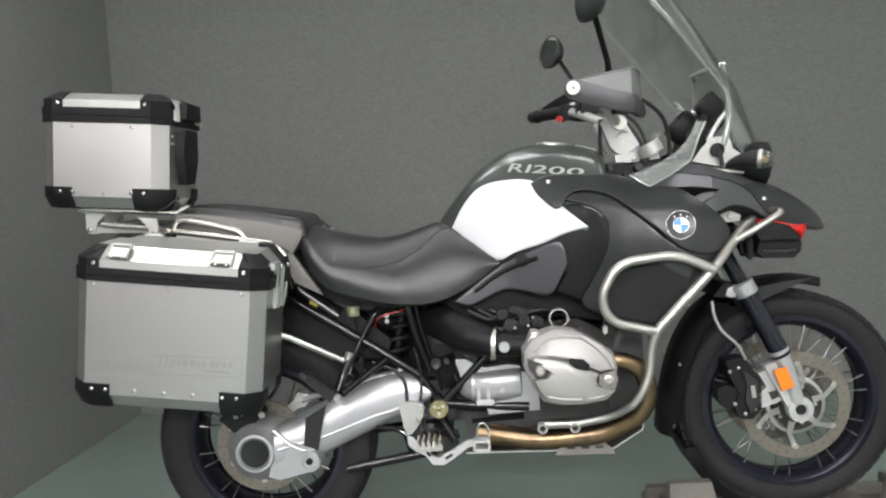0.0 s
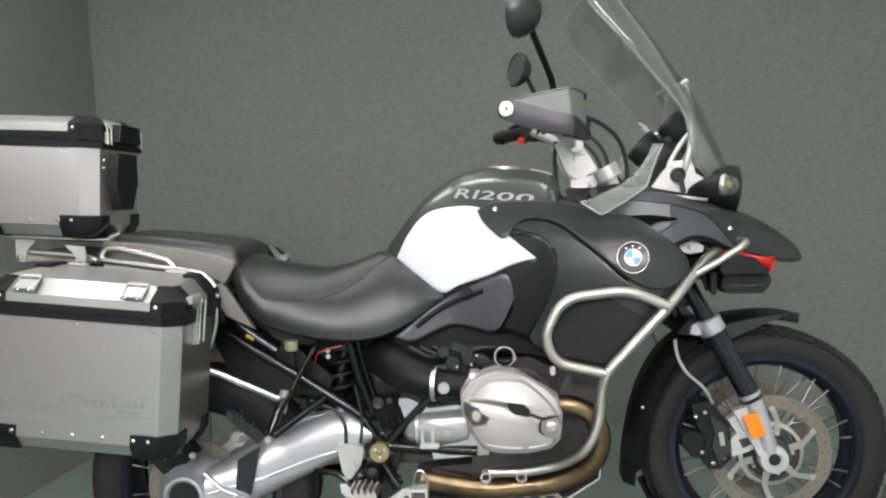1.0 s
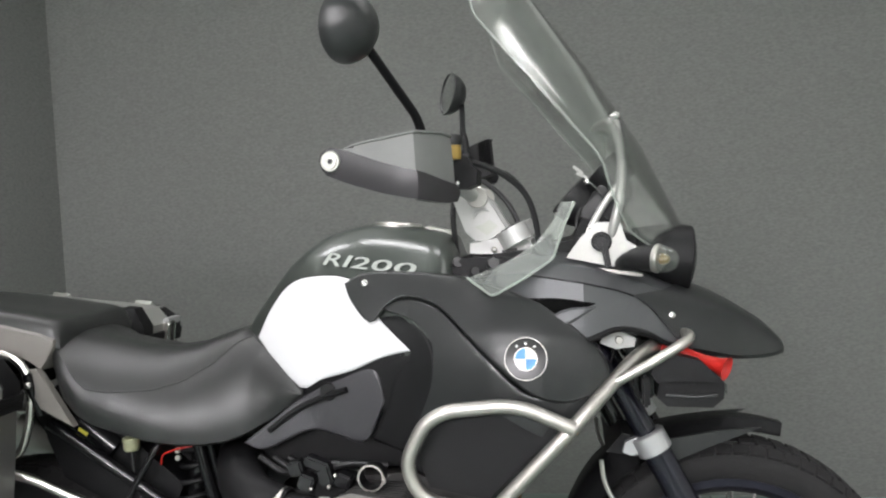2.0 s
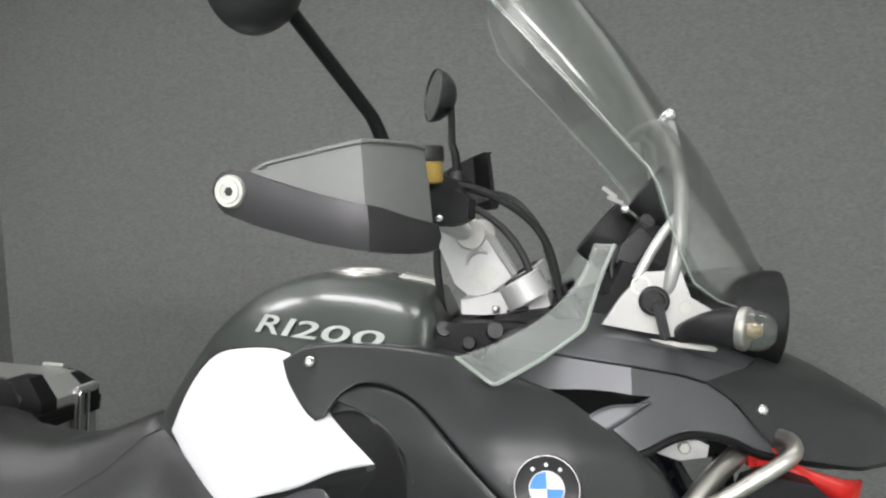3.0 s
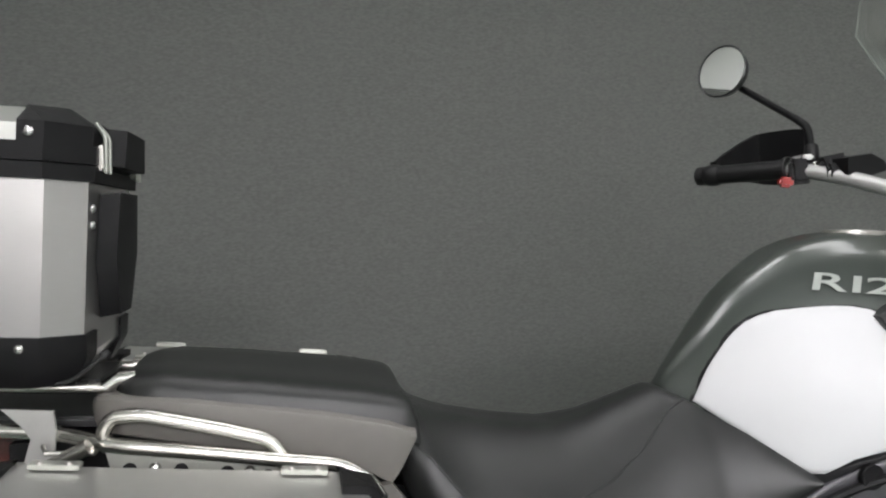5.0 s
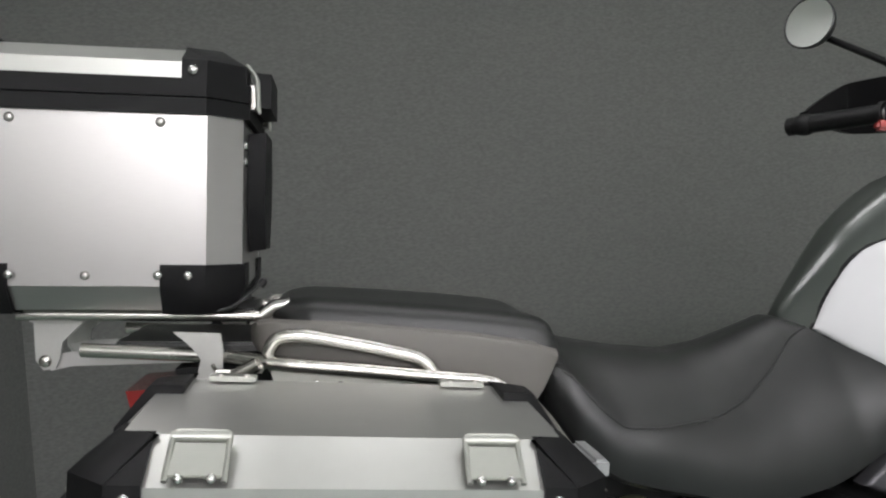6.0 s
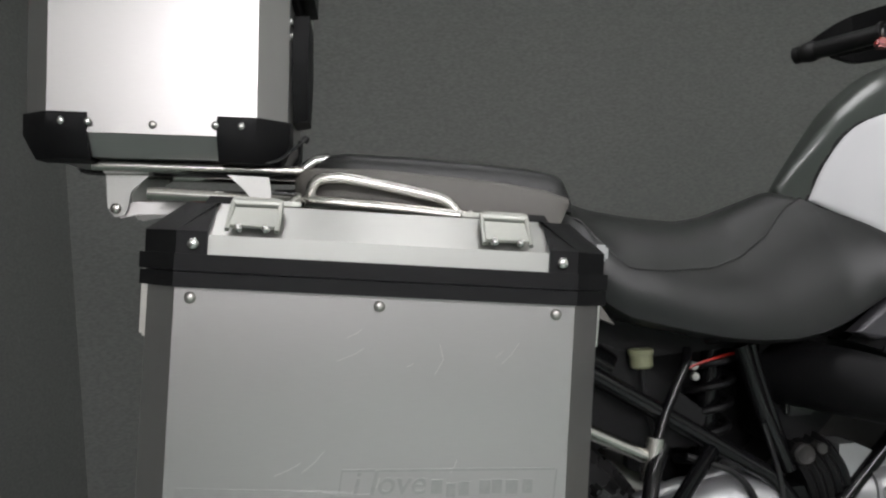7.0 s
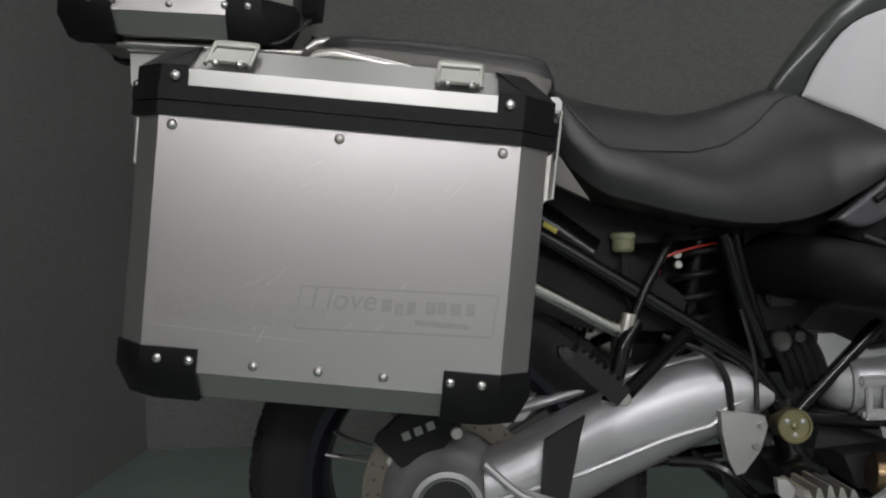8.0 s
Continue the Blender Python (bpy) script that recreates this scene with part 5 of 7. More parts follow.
# cables from the bars to the cockpit
for s, pts in ((-1, [(1.02, -0.2, 1.25), (1.08, -0.19, 1.235), (1.14, -0.17, 1.19), (1.16, -0.15, 1.11), (1.15, -0.13, 1.03)]), (-1, [(0.99, -0.06, 1.2), (0.985, -0.07, 1.15), (0.99, -0.06, 1.08), (1.0, -0.05, 1.04)]),
               (1, [(1.02, 0.2, 1.25), (1.08, 0.18, 1.24), (1.13, 0.12, 1.19), (1.15, 0.08, 1.1)]), (1, [(1.0, 0.1, 1.235), (1.05, 0.05, 1.22), (1.1, 0.02, 1.17), (1.13, 0.0, 1.08)])):
    part("cable", tube(pts, 0.0055, bend=0.05, segs=8), GRIP, bike, "black control cable")


# ---- wheels ----
FLARED["on"] = False
AX.x = 1.517
def wheel(name, c, radius, half, rim_r, rim_half, label, turn):
    q = along(c, (0, 1, 0))
    hub = part(name, lathe([(0.03, -0.078), (0.05, -0.076), (0.06, -0.068), (0.06, -0.05), (0.042, -0.035), (0.04, 0.035), (0.06, 0.05), (0.06, 0.068), (0.05, 0.076), (0.03, 0.078)], q, segs=32), SILVER, bike, label)
    side = [(rim_r + 0.002, rim_half * 0.95), (rim_r + 0.014, half * 0.86), (radius - 0.05, half * 0.98), (radius - 0.03, half), (radius - 0.014, half * 0.86), (radius - 0.005, half * 0.55), (radius, half * 0.2)]
    prof = [(r, -h) for r, h in side] + [(r, h) for r, h in reversed(side)]
    bm = lathe(prof + [(rim_r + 0.001, 0.0)], q, segs=96, close=True)
    part("tyre", bm, RUBBER, hub, "black road tyre with blocky tread")
    for y, w, r0, tilt in ((-half * 0.3, 0.03, radius - 0.003, 0), (half * 0.3, 0.03, radius - 0.003, 0), (-half * 0.74, 0.024, radius - 0.0125, -30), (half * 0.74, 0.024, radius - 0.0125, 30)):
        one = bmesh.new()
        bmesh.ops.create_cube(one, size=1.0)
        bmesh.ops.transform(one, matrix=Matrix.Translation((0, y, r0)) @ Matrix.Rotation(radians(-tilt), 4, "X") @ Matrix.Diagonal((0.026, w, 0.0085, 1)), verts=one.verts)
        block_mesh = bpy.data.meshes.new("tread_block")
        one.to_mesh(block_mesh)
        one.free()
        block_mesh.materials.append(RUBBER)
        for k in range(60):
            ob = new("tread_block", block_mesh)
            ob.parent = hub
            ob.matrix_basis = Matrix.Translation(c) @ Matrix.Rotation(2 * math.pi * (k + (0.5 if tilt else 0.0)) / 60, 4, "Y")
    rp = [(rim_r + 0.012, -rim_half - 0.002), (rim_r + 0.012, -rim_half - 0.006), (rim_r - 0.002, -rim_half - 0.007), (rim_r - 0.016, -rim_half + 0.004), (rim_r - 0.018, -rim_half + 0.012), (rim_r - 0.012, -rim_half + 0.02),
          (rim_r - 0.022, -0.012), (rim_r - 0.022, 0.012), (rim_r - 0.012, rim_half - 0.02), (rim_r - 0.018, rim_half - 0.012), (rim_r - 0.016, rim_half - 0.004), (rim_r - 0.002, rim_half + 0.007), (rim_r + 0.012, rim_half + 0.006),
          (rim_r + 0.012, rim_half + 0.002), (rim_r, 0.0)]
    part("rim", lathe(rp, q, segs=72, close=True), RIM, hub, "dark blue-black wheel rim")
    spokes = {}
    n = 20
    for k in range(n * 2):
        s = -1 if k % 2 else 1
        lean = 1 if (k // 2) % 2 else -1
        key = (s, lean)
        if key not in spokes:
            p0 = Vector((0.047 * math.sin(0), s * 0.057, 0.047))
            a = lean * 0.26
            p1 = Vector(((rim_r - 0.008) * math.sin(a), s * (rim_half - 0.006), (rim_r - 0.008) * math.cos(a)))
            bm = tube([p0, p1], 0.0018, segs=6)
            disc(p1 - (p1 - p0).normalized() * 0.03, p1 - p0, 0.003, 0.03, bm, 6, 0.0005)
            me = bpy.data.meshes.new("spoke")
            bmesh.ops.recalc_face_normals(bm, faces=bm.faces)
            bm.to_mesh(me)
            bm.free()
            me.materials.append(SPOKE)
            spokes[key] = me
        ob = new("spoke", spokes[key])
        ob.parent = hub
        ob.matrix_basis = Matrix.Translation(c) @ Matrix.Rotation(2 * math.pi * ((k // 2) + 0.5 * (k % 2)) / n + turn, 4, "Y")
    return hub


front = wheel("front_wheel", AX, 0.316, 0.056, 0.236, 0.042, "front wire-spoked wheel", 0.1)
REAR = Vector((0.006, 0, 0.318))
rear = wheel("rear_wheel", REAR, 0.316, 0.076, 0.215, 0.058, "rear wire-spoked wheel", 0.05)


def brake_disc(parent, c, y, r, inner, carrier):
    q = along((c.x, y, c.z), (0, 1, 0))
    d = part("brake_disc", lathe([(r, -0.0025), (r, 0.0025), (inner, 0.0025), (inner, -0.0025)], q, segs=64, close=True), DISC, parent, "worn steel brake disc")
    bm = bmesh.new()
    for k in range(48):
        a = 2 * math.pi * (k + 0.5 * (k % 3)) / 48
        rr = inner + (r - inner) * (0.25 + 0.25 * (k % 3))
        p = Vector((c.x + rr * math.cos(a), y, c.z + rr * math.sin(a)))
        lathe([(0.0024, -0.0029), (0.0024, 0.0029)], along(p, (0, 1, 0)), bm, 8)
    tagged(part("drillings", bm, ENGINE, parent), "drilled holes", kind="stuff")
    way = 1 if y > 0 else -1
    for k in range(6):
        a = 2 * math.pi * k / 6 + 0.3
        r0, r1, rm = 0.045, inner + 0.006, carrier * 0.82
        spots = ((r0, -0.24), (rm, -0.1), (r1, 0.14), (r1, 0.27), (rm, 0.08), (r0, 0.22))
        part("disc_arm", prism([(c.x + r * math.cos(a + d), c.z + r * math.sin(a + d)) for r, d in spots], y - 0.003, y + 0.003, r=0.001), TUBE, parent)
        b = a + 0.21
        part("disc_bobbin", disc((c.x + inner * math.cos(b), y - 0.006, c.z + inner * math.sin(b)), (0, 1, 0), 0.0075, 0.012, segs=12), STEEL, parent)
    part("carrier_ring", lathe([(0.082, -0.004), (0.082, 0.004), (0.072, 0.006), (0.07, 0.002), (0.07, -0.004)], along((c.x, y - way * 0.004, c.z), (0, way, 0)), segs=48, close=True), TUBE, parent)
    part("hub_flange", lathe([(0.064, -0.02), (0.064, -0.004), (0.056, 0.002), (0.05, 0.0), (0.044, 0.01), (0.03, 0.012), (0.02, 0.012)], along((c.x, y, c.z), (0, way, 0)), segs=36), ENGINE, parent)
    for k in range(5):
        a = 2 * math.pi * k / 5
        part("flange_bolt", dome((c.x + 0.054 * math.cos(a), y + way * 0.001, c.z + 0.054 * math.sin(a)), (0, way, 0), 0.006, 0.005), STEEL, parent)
for s in (-1, 1):
    brake_disc(front, AX, s * 0.083, 0.152, 0.118, 0.1)
brake_disc(rear, REAR, -0.088, 0.132, 0.1, 0.085)
part("axle", tube([(AX.x, -0.13, AX.z), (AX.x, 0.13, AX.z)], 0.012), STEEL, bike)

FLARED["on"] = True
# front mudguard: a curved sheet behind and over the tyre
GUARD = [(1.142, 0.296, 0.062), (1.15, 0.38, 0.066), (1.168, 0.47, 0.07), (1.2, 0.565, 0.074), (1.25, 0.645, 0.076), (1.32, 0.7, 0.078), (1.4, 0.728, 0.076), (1.48, 0.742, 0.07), (1.55, 0.742, 0.055), (1.6, 0.733, 0.035), (1.612, 0.73, 0.02)]
path = crv([(x, 0, z) for x, z, w in GUARD], 44)
rings = []
for i, q in enumerate(path):
    t = i / 44
    k = min(int(t * 10), 9)
    w = table(i / 44 * 10, [(j, g[2]) for j, g in enumerate(GUARD)])[0]
    way = (path[min(i + 1, 44)] - path[max(i - 1, 0)]).normalized()
    out = Vector((-way.z, 0, way.x))
    lip = 0.04 if 0.05 < t < 0.6 else 0.022
    ring = [q + Vector((0, a * w, 0)) - out * (lip * max(0, abs(a) - 0.55) / 0.45) for a in (-1, -0.85, -0.55, 0, 0.55, 0.85, 1)]
    ring += [p - out * 0.004 + Vector((0, -0.003 if p.y > 0 else 0.003, 0)) for p in reversed(ring)]
    rings.append(ring)
fender = part("front_mudguard", loft(rings), GRAIN_BLACK, bike, "long black plastic front mudguard", 50)
for s in (-1, 1):
    part("mudguard_stay", prism([(1.33, 0.7), (1.48, 0.728), (1.56, 0.735), (1.46, 0.695), (1.37, 0.655), (1.355, 0.665)], s * 0.07, s * 0.076, r=0.002), SATIN_BLACK, fender)
    part("mudguard_screw", dome((1.19, s * 0.074, 0.505), (0, s, 0), 0.005, 0.003), STEEL, fender)

# ---- engine ----
block = part("engine_block", soften(prism([(0.745, 0.38), (0.745, 0.6), (0.78, 0.64), (0.9, 0.65), (1.0, 0.6), (1.03, 0.47), (1.0, 0.36), (0.78, 0.345)], -0.11, 0.11, r=0), 0.02, 3), ENGINE, bike, "dark grey cast engine block")
gearbox = part("gearbox_housing", soften(prism([(0.47, 0.36), (0.46, 0.5), (0.54, 0.58), (0.77, 0.6), (0.77, 0.36)], -0.045, 0.045, r=0), 0.02, 3), ENGINE, bike, "dark cast gearbox housing")
for s in (-1, 1):
    # cylinder with cooling fins
    for k in range(7):
        y = 0.145 + 0.014 * k
        part("cooling_fin", prism([(0.76, 0.5), (0.76, 0.62), (0.8, 0.645), (0.9, 0.64), (0.945, 0.6), (0.95, 0.51), (0.92, 0.475), (0.8, 0.475)], s * y, s * (y + 0.005), r=0.0015), ENGINE, block)
    part("cylinder", prism([(0.775, 0.51), (0.775, 0.61), (0.81, 0.63), (0.9, 0.625), (0.935, 0.59), (0.935, 0.52), (0.9, 0.49), (0.81, 0.49)], s * 0.12, s * 0.25, r=0.01), ENGINE, block)
    head = [(0.745, 0.6), (0.785, 0.645), (0.84, 0.652), (0.915, 0.622), (0.945, 0.57), (0.966, 0.512), (0.935, 0.486), (0.832, 0.48), (0.775, 0.493), (0.748, 0.545)]
    cover = [(0.732, 0.604), (0.755, 0.635), (0.792, 0.652), (0.815, 0.658), (0.864, 0.65), (0.916, 0.617), (0.958, 0.591), (0.967, 0.554), (0.96, 0.495), (0.94, 0.474), (0.886, 0.463), (0.822, 0.463), (0.78, 0.473), (0.752, 0.516), (0.733, 0.562)]
    part("cylinder_head", prism(head, s * 0.24, s * 0.3, r=0.008), ENGINE, block)
    c = Vector((0.85, 0.565))

    def scaled(k, dx=0.0, dz=0.0):
        return [(c.x + (x - c.x) * k + dx, c.y + (z - c.y) * k + dz) for x, z in cover]

    bm = bmesh.new()
    loft([[(x, s * 0.27, z) for x, z in scaled(0.985)], [(x, s * 0.276, z) for x, z in scaled(1.0)], [(x, s * 0.33, z) for x, z in scaled(0.99)], [(x, s * 0.342, z) for x, z in scaled(0.97)], [(x, s * 0.348, z) for x, z in scaled(0.9)]], bm)
    vc = part("valve_cover", soften(bm, 0.003), COVER, bike, "warm silver boxer valve cover", 28)
    # the face in two shells with a step between them, and a second terrace along the crest
    def bulge(outline, rows):
        m = sum((Vector(q) for q in outline), Vector((0, 0))) / len(outline)
        rings = []
        for k, y in rows:
            at = [(m.x + (x - m.x) * k, m.y + (z - m.y) * k) for x, z in outline]
            rings.append([(x, s * (y - crown(x, z)), z) for x, z in at])
        return loft(rings)

    def crown(x, z):
        """How far the face falls back from its fullest point."""
        return 2.6 * (z - 0.545) ** 2 + 1.0 * (x - 0.85) ** 2

    terrace = [(0.742, 0.604), (0.76, 0.63), (0.785, 0.647), (0.815, 0.656), (0.855, 0.654), (0.885, 0.641), (0.93, 0.614), (0.956, 0.588), (0.965, 0.55), (0.9, 0.55), (0.84, 0.57), (0.76, 0.582)]
    part("crest", bulge(terrace, ((1.0, 0.335), (0.995, 0.354), (0.975, 0.361), (0.93, 0.365), (0.7, 0.366), (0.4, 0.366), (0.1, 0.366))), COVER, vc, "", 24)
    hood = [(0.757, 0.602), (0.772, 0.62), (0.793, 0.635), (0.829, 0.639), (0.866, 0.637), (0.882, 0.632), (0.91, 0.611), (0.935, 0.586), (0.953, 0.556), (0.921, 0.552), (0.89, 0.565), (0.845, 0.584), (0.795, 0.594), (0.765, 0.597)]
    part("hood", bulge(hood, ((1.0, 0.355), (1.0, 0.372), (0.96, 0.379), (0.9, 0.382), (0.6, 0.384), (0.3, 0.384), (0.08, 0.384))), COVER, vc, "", 24)
    shell = [(0.752, 0.595), (0.793, 0.5905), (0.843, 0.5805), (0.888, 0.5615), (0.919, 0.548), (0.911, 0.535), (0.911, 0.521), (0.925, 0.505), (0.95, 0.506), (0.945, 0.488), (0.93, 0.475), (0.882, 0.468), (0.82, 0.468), (0.786, 0.478), (0.765, 0.505), (0.75, 0.535), (0.785, 0.541), (0.795, 0.556), (0.78, 0.577), (0.748, 0.585)]
    part("lower_shell", bulge(shell, ((1.0, 0.345), (1.0, 0.358), (0.975, 0.368), (0.92, 0.375), (0.8, 0.378), (0.55, 0.379), (0.3, 0.379), (0.08, 0.379))), COVER, vc, "", 24)
    part("shell_rib", tube([(0.79, s * 0.366, 0.494), (0.83, s * 0.369, 0.486), (0.87, s * 0.369, 0.485)], 0.0035, bend=0.02, segs=8), COVER, vc)
    part("shell_rib", tube([(0.885, s * 0.368, 0.485), (0.91, s * 0.367, 0.488), (0.926, s * 0.364, 0.492)], 0.003, bend=0.02, segs=8), COVER, vc)
    part("spark_plug_cover", soften(prism([(0.84, 0.59), (0.875, 0.587), (0.89, 0.573), (0.887, 0.559), (0.856, 0.565), (0.842, 0.577)], s * 0.36, s * 0.384, r=0), 0.003), GRAIN_BLACK, vc, "black plug cover")
    part("parting_groove", tube([(x, s * (0.3735 - crown(x, z)), z) for x, z in ((0.79, 0.5945), (0.815, 0.59), (0.845, 0.583), (0.89, 0.5635), (0.915, 0.552))], 0.0018, bend=0.01, segs=6), ENGINE, vc)
    part("bolt_recess", prism([(0.742, 0.588), (0.778, 0.576), (0.793, 0.556), (0.785, 0.542), (0.76, 0.54), (0.743, 0.566)], s * 0.345, s * 0.3705, r=0.002), ENGINE, vc)
    part("cover_bolt", lathe([(0.014, 0), (0.014, 0.006), (0.01, 0.012), (0.006, 0.012), (0.005, 0.006), (0.0, 0.006)], along((0.77, s * 0.366, 0.56), (0, s, 0)), segs=20), TUBE, vc)
    part("plug_boss", soften(prism([(0.913, 0.546), (0.95, 0.557), (0.963, 0.535), (0.954, 0.509), (0.925, 0.506), (0.911, 0.523)], s * 0.33, s * 0.3715, r=0, shrink=0.08), 0.003), CHOCK, vc)
    part("plug_boss_bolt", lathe([(0.013, 0), (0.013, 0.004), (0.009, 0.006), (0.006, 0.006), (0.005, 0.002), (0.0, 0.002)], along((0.937, s * 0.371, 0.532), (0, s, 0)), segs=20), TUBE, vc)
    part("cover_lug", soften(prism([(0.745, 0.622), (0.757, 0.65), (0.775, 0.65), (0.78, 0.636)], s * 0.27, s * 0.32, r=0), 0.004), COVER, vc)
    part("lug_screw", disc((0.762, s * 0.319, 0.64), (0, s, 0.3), 0.007, 0.008), STEEL, vc)
    # intake and throttle body
    part("intake_pipe", tube([(0.505, s * 0.03, 0.652), (0.53, s * 0.09, 0.65), (0.557, s * 0.15, 0.642), (0.578, s * 0.185, 0.635), (0.605, s * 0.205, 0.627), (0.64, s * 0.21, 0.615), (0.67, s * 0.215, 0.606)], 0.052, segs=28, r_end=0.039), GRAIN_BLACK, bike, "black air intake pipe")
    thr = part("throttle_body", tube([(0.655, s * 0.21, 0.607), (0.72, s * 0.225, 0.603), (0.76, s * 0.235, 0.6)], 0.034, segs=24, r_end=0.028), GRAIN_BLACK, bike, "black throttle body")
    part("hose_clamp", lathe([(0.0425, 0), (0.0425, 0.011), (0.039, 0.011), (0.039, 0)], along((0.66, s * 0.213, 0.606), (1, s * 0.1, -0.05)), segs=32, close=True), STEEL, thr, "steel hose clamp")
    part("throttle_screw", disc((0.69, s * 0.25, 0.602), (0, s, 0), 0.014, 0.01), SILVER, thr)
    part("fuel_rail", tube([(0.725, s * 0.235, 0.628), (0.75, s * 0.245, 0.617), (0.77, s * 0.25, 0.612)], 0.004, bend=0.01, segs=8), STEEL, thr)
    for x, z, w, h in ((0.71, 0.655, 0.03, 0.03), (0.748, 0.668, 0.026, 0.035), (0.782, 0.66, 0.03, 0.026), (0.732, 0.69, 0.05, 0.02), (0.69, 0.683, 0.028, 0.026)):
        part("connector", box((x, s * 0.2, z), (w, 0.03, h), r=0.004, turn=(0, 20 if w > 0.028 else -15, 0)), GLOSS_BLACK, bike, "black wiring connector")
    for x, z in ((0.722, 0.646), (0.77, 0.672), (0.757, 0.65)):
        part("linkage_bolt", dome((x, s * 0.216, z), (0, s, 0.2), 0.0045, 0.004), STEEL, thr)
    part("cable_bracket", prism([(0.69, 0.63), (0.72, 0.66), (0.76, 0.67), (0.8, 0.66), (0.78, 0.63), (0.73, 0.615)], s * 0.15, s * 0.19, r=0.004), GRAIN_BLACK, block)
    ring = lathe([(0.024, -0.03), (0.024, 0.0), (0.021, 0.002), (0.02, -0.03)], along((0.838, s * 0.215, 0.668), (0, s, 0)), segs=28, close=True)
    hose = part("breather_hose", ring, GRIP, bike, "open end of a black hose with a steel rim")
    part("hose_rim", lathe([(0.0255, -0.004), (0.0255, 0.003), (0.022, 0.003), (0.022, -0.004)], along((0.838, s * 0.215, 0.668), (0, s, 0)), segs=28, close=True), STEEL, hose)
    part("hose_tab", box((0.862, s * 0.214, 0.664), (0.008, 0.008, 0.014), r=0.002), STEEL, hose)
    for k in range(3):
        part("loom", tube([(0.6 + 0.03 * k, s * 0.16, 0.69), (0.66 + 0.03 * k, s * 0.18, 0.66), (0.7 + 0.04 * k, s * 0.19, 0.69), (0.8 + 0.03 * k, s * 0.17, 0.68)], 0.006, bend=0.03, segs=8), GRIP, bike, "black wiring loom")
    # exhaust header
    part("exhaust_header", tube([(0.945, s * 0.262, 0.558), (0.99, s * 0.265, 0.56), (1.042, s * 0.262, 0.535), (1.064, s * 0.252, 0.47), (1.04, s * 0.23, 0.405), (0.96, s * 0.195, 0.352), (0.78, s * 0.165, 0.328), (0.62, s * 0.13, 0.345)], 0.021, r_end=0.03, bend=0.06, segs=18),
         BRASS, bike, "gold heat-tinted exhaust header pipe")
    part("header_flange", lathe([(0.03, 0), (0.03, 0.01), (0.022, 0.012)], along((0.945, s * 0.27, 0.553), (1, 0, 0)), segs=20), STEEL, bike)
barrel = [(0.566, 0.016, 0.466), (0.572, 0.026, 0.466), (0.585, 0.036, 0.466), (0.6, 0.04, 0.467), (0.606, 0.044, 0.468), (0.66, 0.046, 0.47), (0.722, 0.048, 0.473), (0.738, 0.047, 0.474), (0.742, 0.043, 0.474)]
starter = part("starter_cover", loft([ellipse_ring(x, z, r * 1.15, r, 2.7, 28, -0.07) for x, r, z in barrel]), SILVER, bike, "silver starter motor cover", 40)
part("band", loft([ellipse_ring(x, 0.468, 0.0535, 0.0465, 2.7, 28, -0.07) for x in (0.602, 0.61)]), SILVER, starter)
part("clip", box((0.633, -0.123, 0.477), (0.05, 0.016, 0.016), r=0.004), CAST, starter)
part("clip", box((0.638, -0.117, 0.428), (0.052, 0.024, 0.016), r=0.004), CAST, starter)
for x in (0.621, 0.647):
    part("clip_wire", box((x, -0.125, 0.453), (0.009, 0.008, 0.042), r=0.002), CAST, starter)
part("cover_screw", disc((0.686, -0.123, 0.462), (0, -1, 0), 0.009, 0.004), STEEL, starter)
part("bell_web", soften(prism([(0.556, 0.488), (0.56, 0.547), (0.585, 0.547), (0.638, 0.52), (0.705, 0.528), (0.74, 0.522), (0.74, 0.48), (0.6, 0.48)], -0.1, -0.05, r=0), 0.008), SILVER, starter)
part("clutch_housing", soften(prism([(0.647, 0.391), (0.64, 0.42), (0.728, 0.437), (0.742, 0.51), (0.785, 0.5), (0.79, 0.4)], -0.115, -0.05, r=0), 0.01), SILVER, bike, "silver bell housing")
ring_cap = part("bearing_cap", lathe([(0.016, 0), (0.016, 0.012), (0.013, 0.015), (0.008, 0.013), (0.0, 0.013)], along((0.505, -0.09, 0.536), (0, -1, 0)), segs=24), ENGINE, bike, "dark cast bearing cap")
part("cap_stud", disc((0.534, -0.08, 0.542), (0, -1, 0), 0.009, 0.02, segs=16), ENGINE, ring_cap)
# skid plate under the engine
skid = part("skid_plate", prism([(0.58, 0.297), (0.58, 0.293), (0.985, 0.293), (1.066, 0.343), (1.07, 0.372), (1.066, 0.372), (1.062, 0.346), (0.983, 0.297)], -0.15, 0.15, r=0.0012), ALU, bike, "aluminium engine skid plate")
for s in (-1, 1):
    part("side_flange", prism([(0.818, 0.294), (0.842, 0.327), (0.957, 0.324), (0.982, 0.294)], s * 0.19, s * 0.194, r=0.001), CHOCK, skid)
    for k in range(3):
        part("slot", box((0.862 + 0.038 * k, s * 0.194, 0.314), (0.022, 0.003, 0.008), r=0.001), GLOSS_BLACK, skid)
part("front_cover", soften(prism([(0.98, 0.4), (0.97, 0.66), (1.02, 0.69), (1.075, 0.66), (1.08, 0.5), (1.05, 0.41)], -0.12, 0.12, r=0), 0.02, 3), ENGINE, bike, "dark front cover of the engine")
part("oil_pan", soften(prism([(0.62, 0.31), (0.6, 0.36), (1.0, 0.39), (1.05, 0.36), (0.98, 0.31)], -0.09, 0.09, r=0), 0.01), ENGINE, bike)

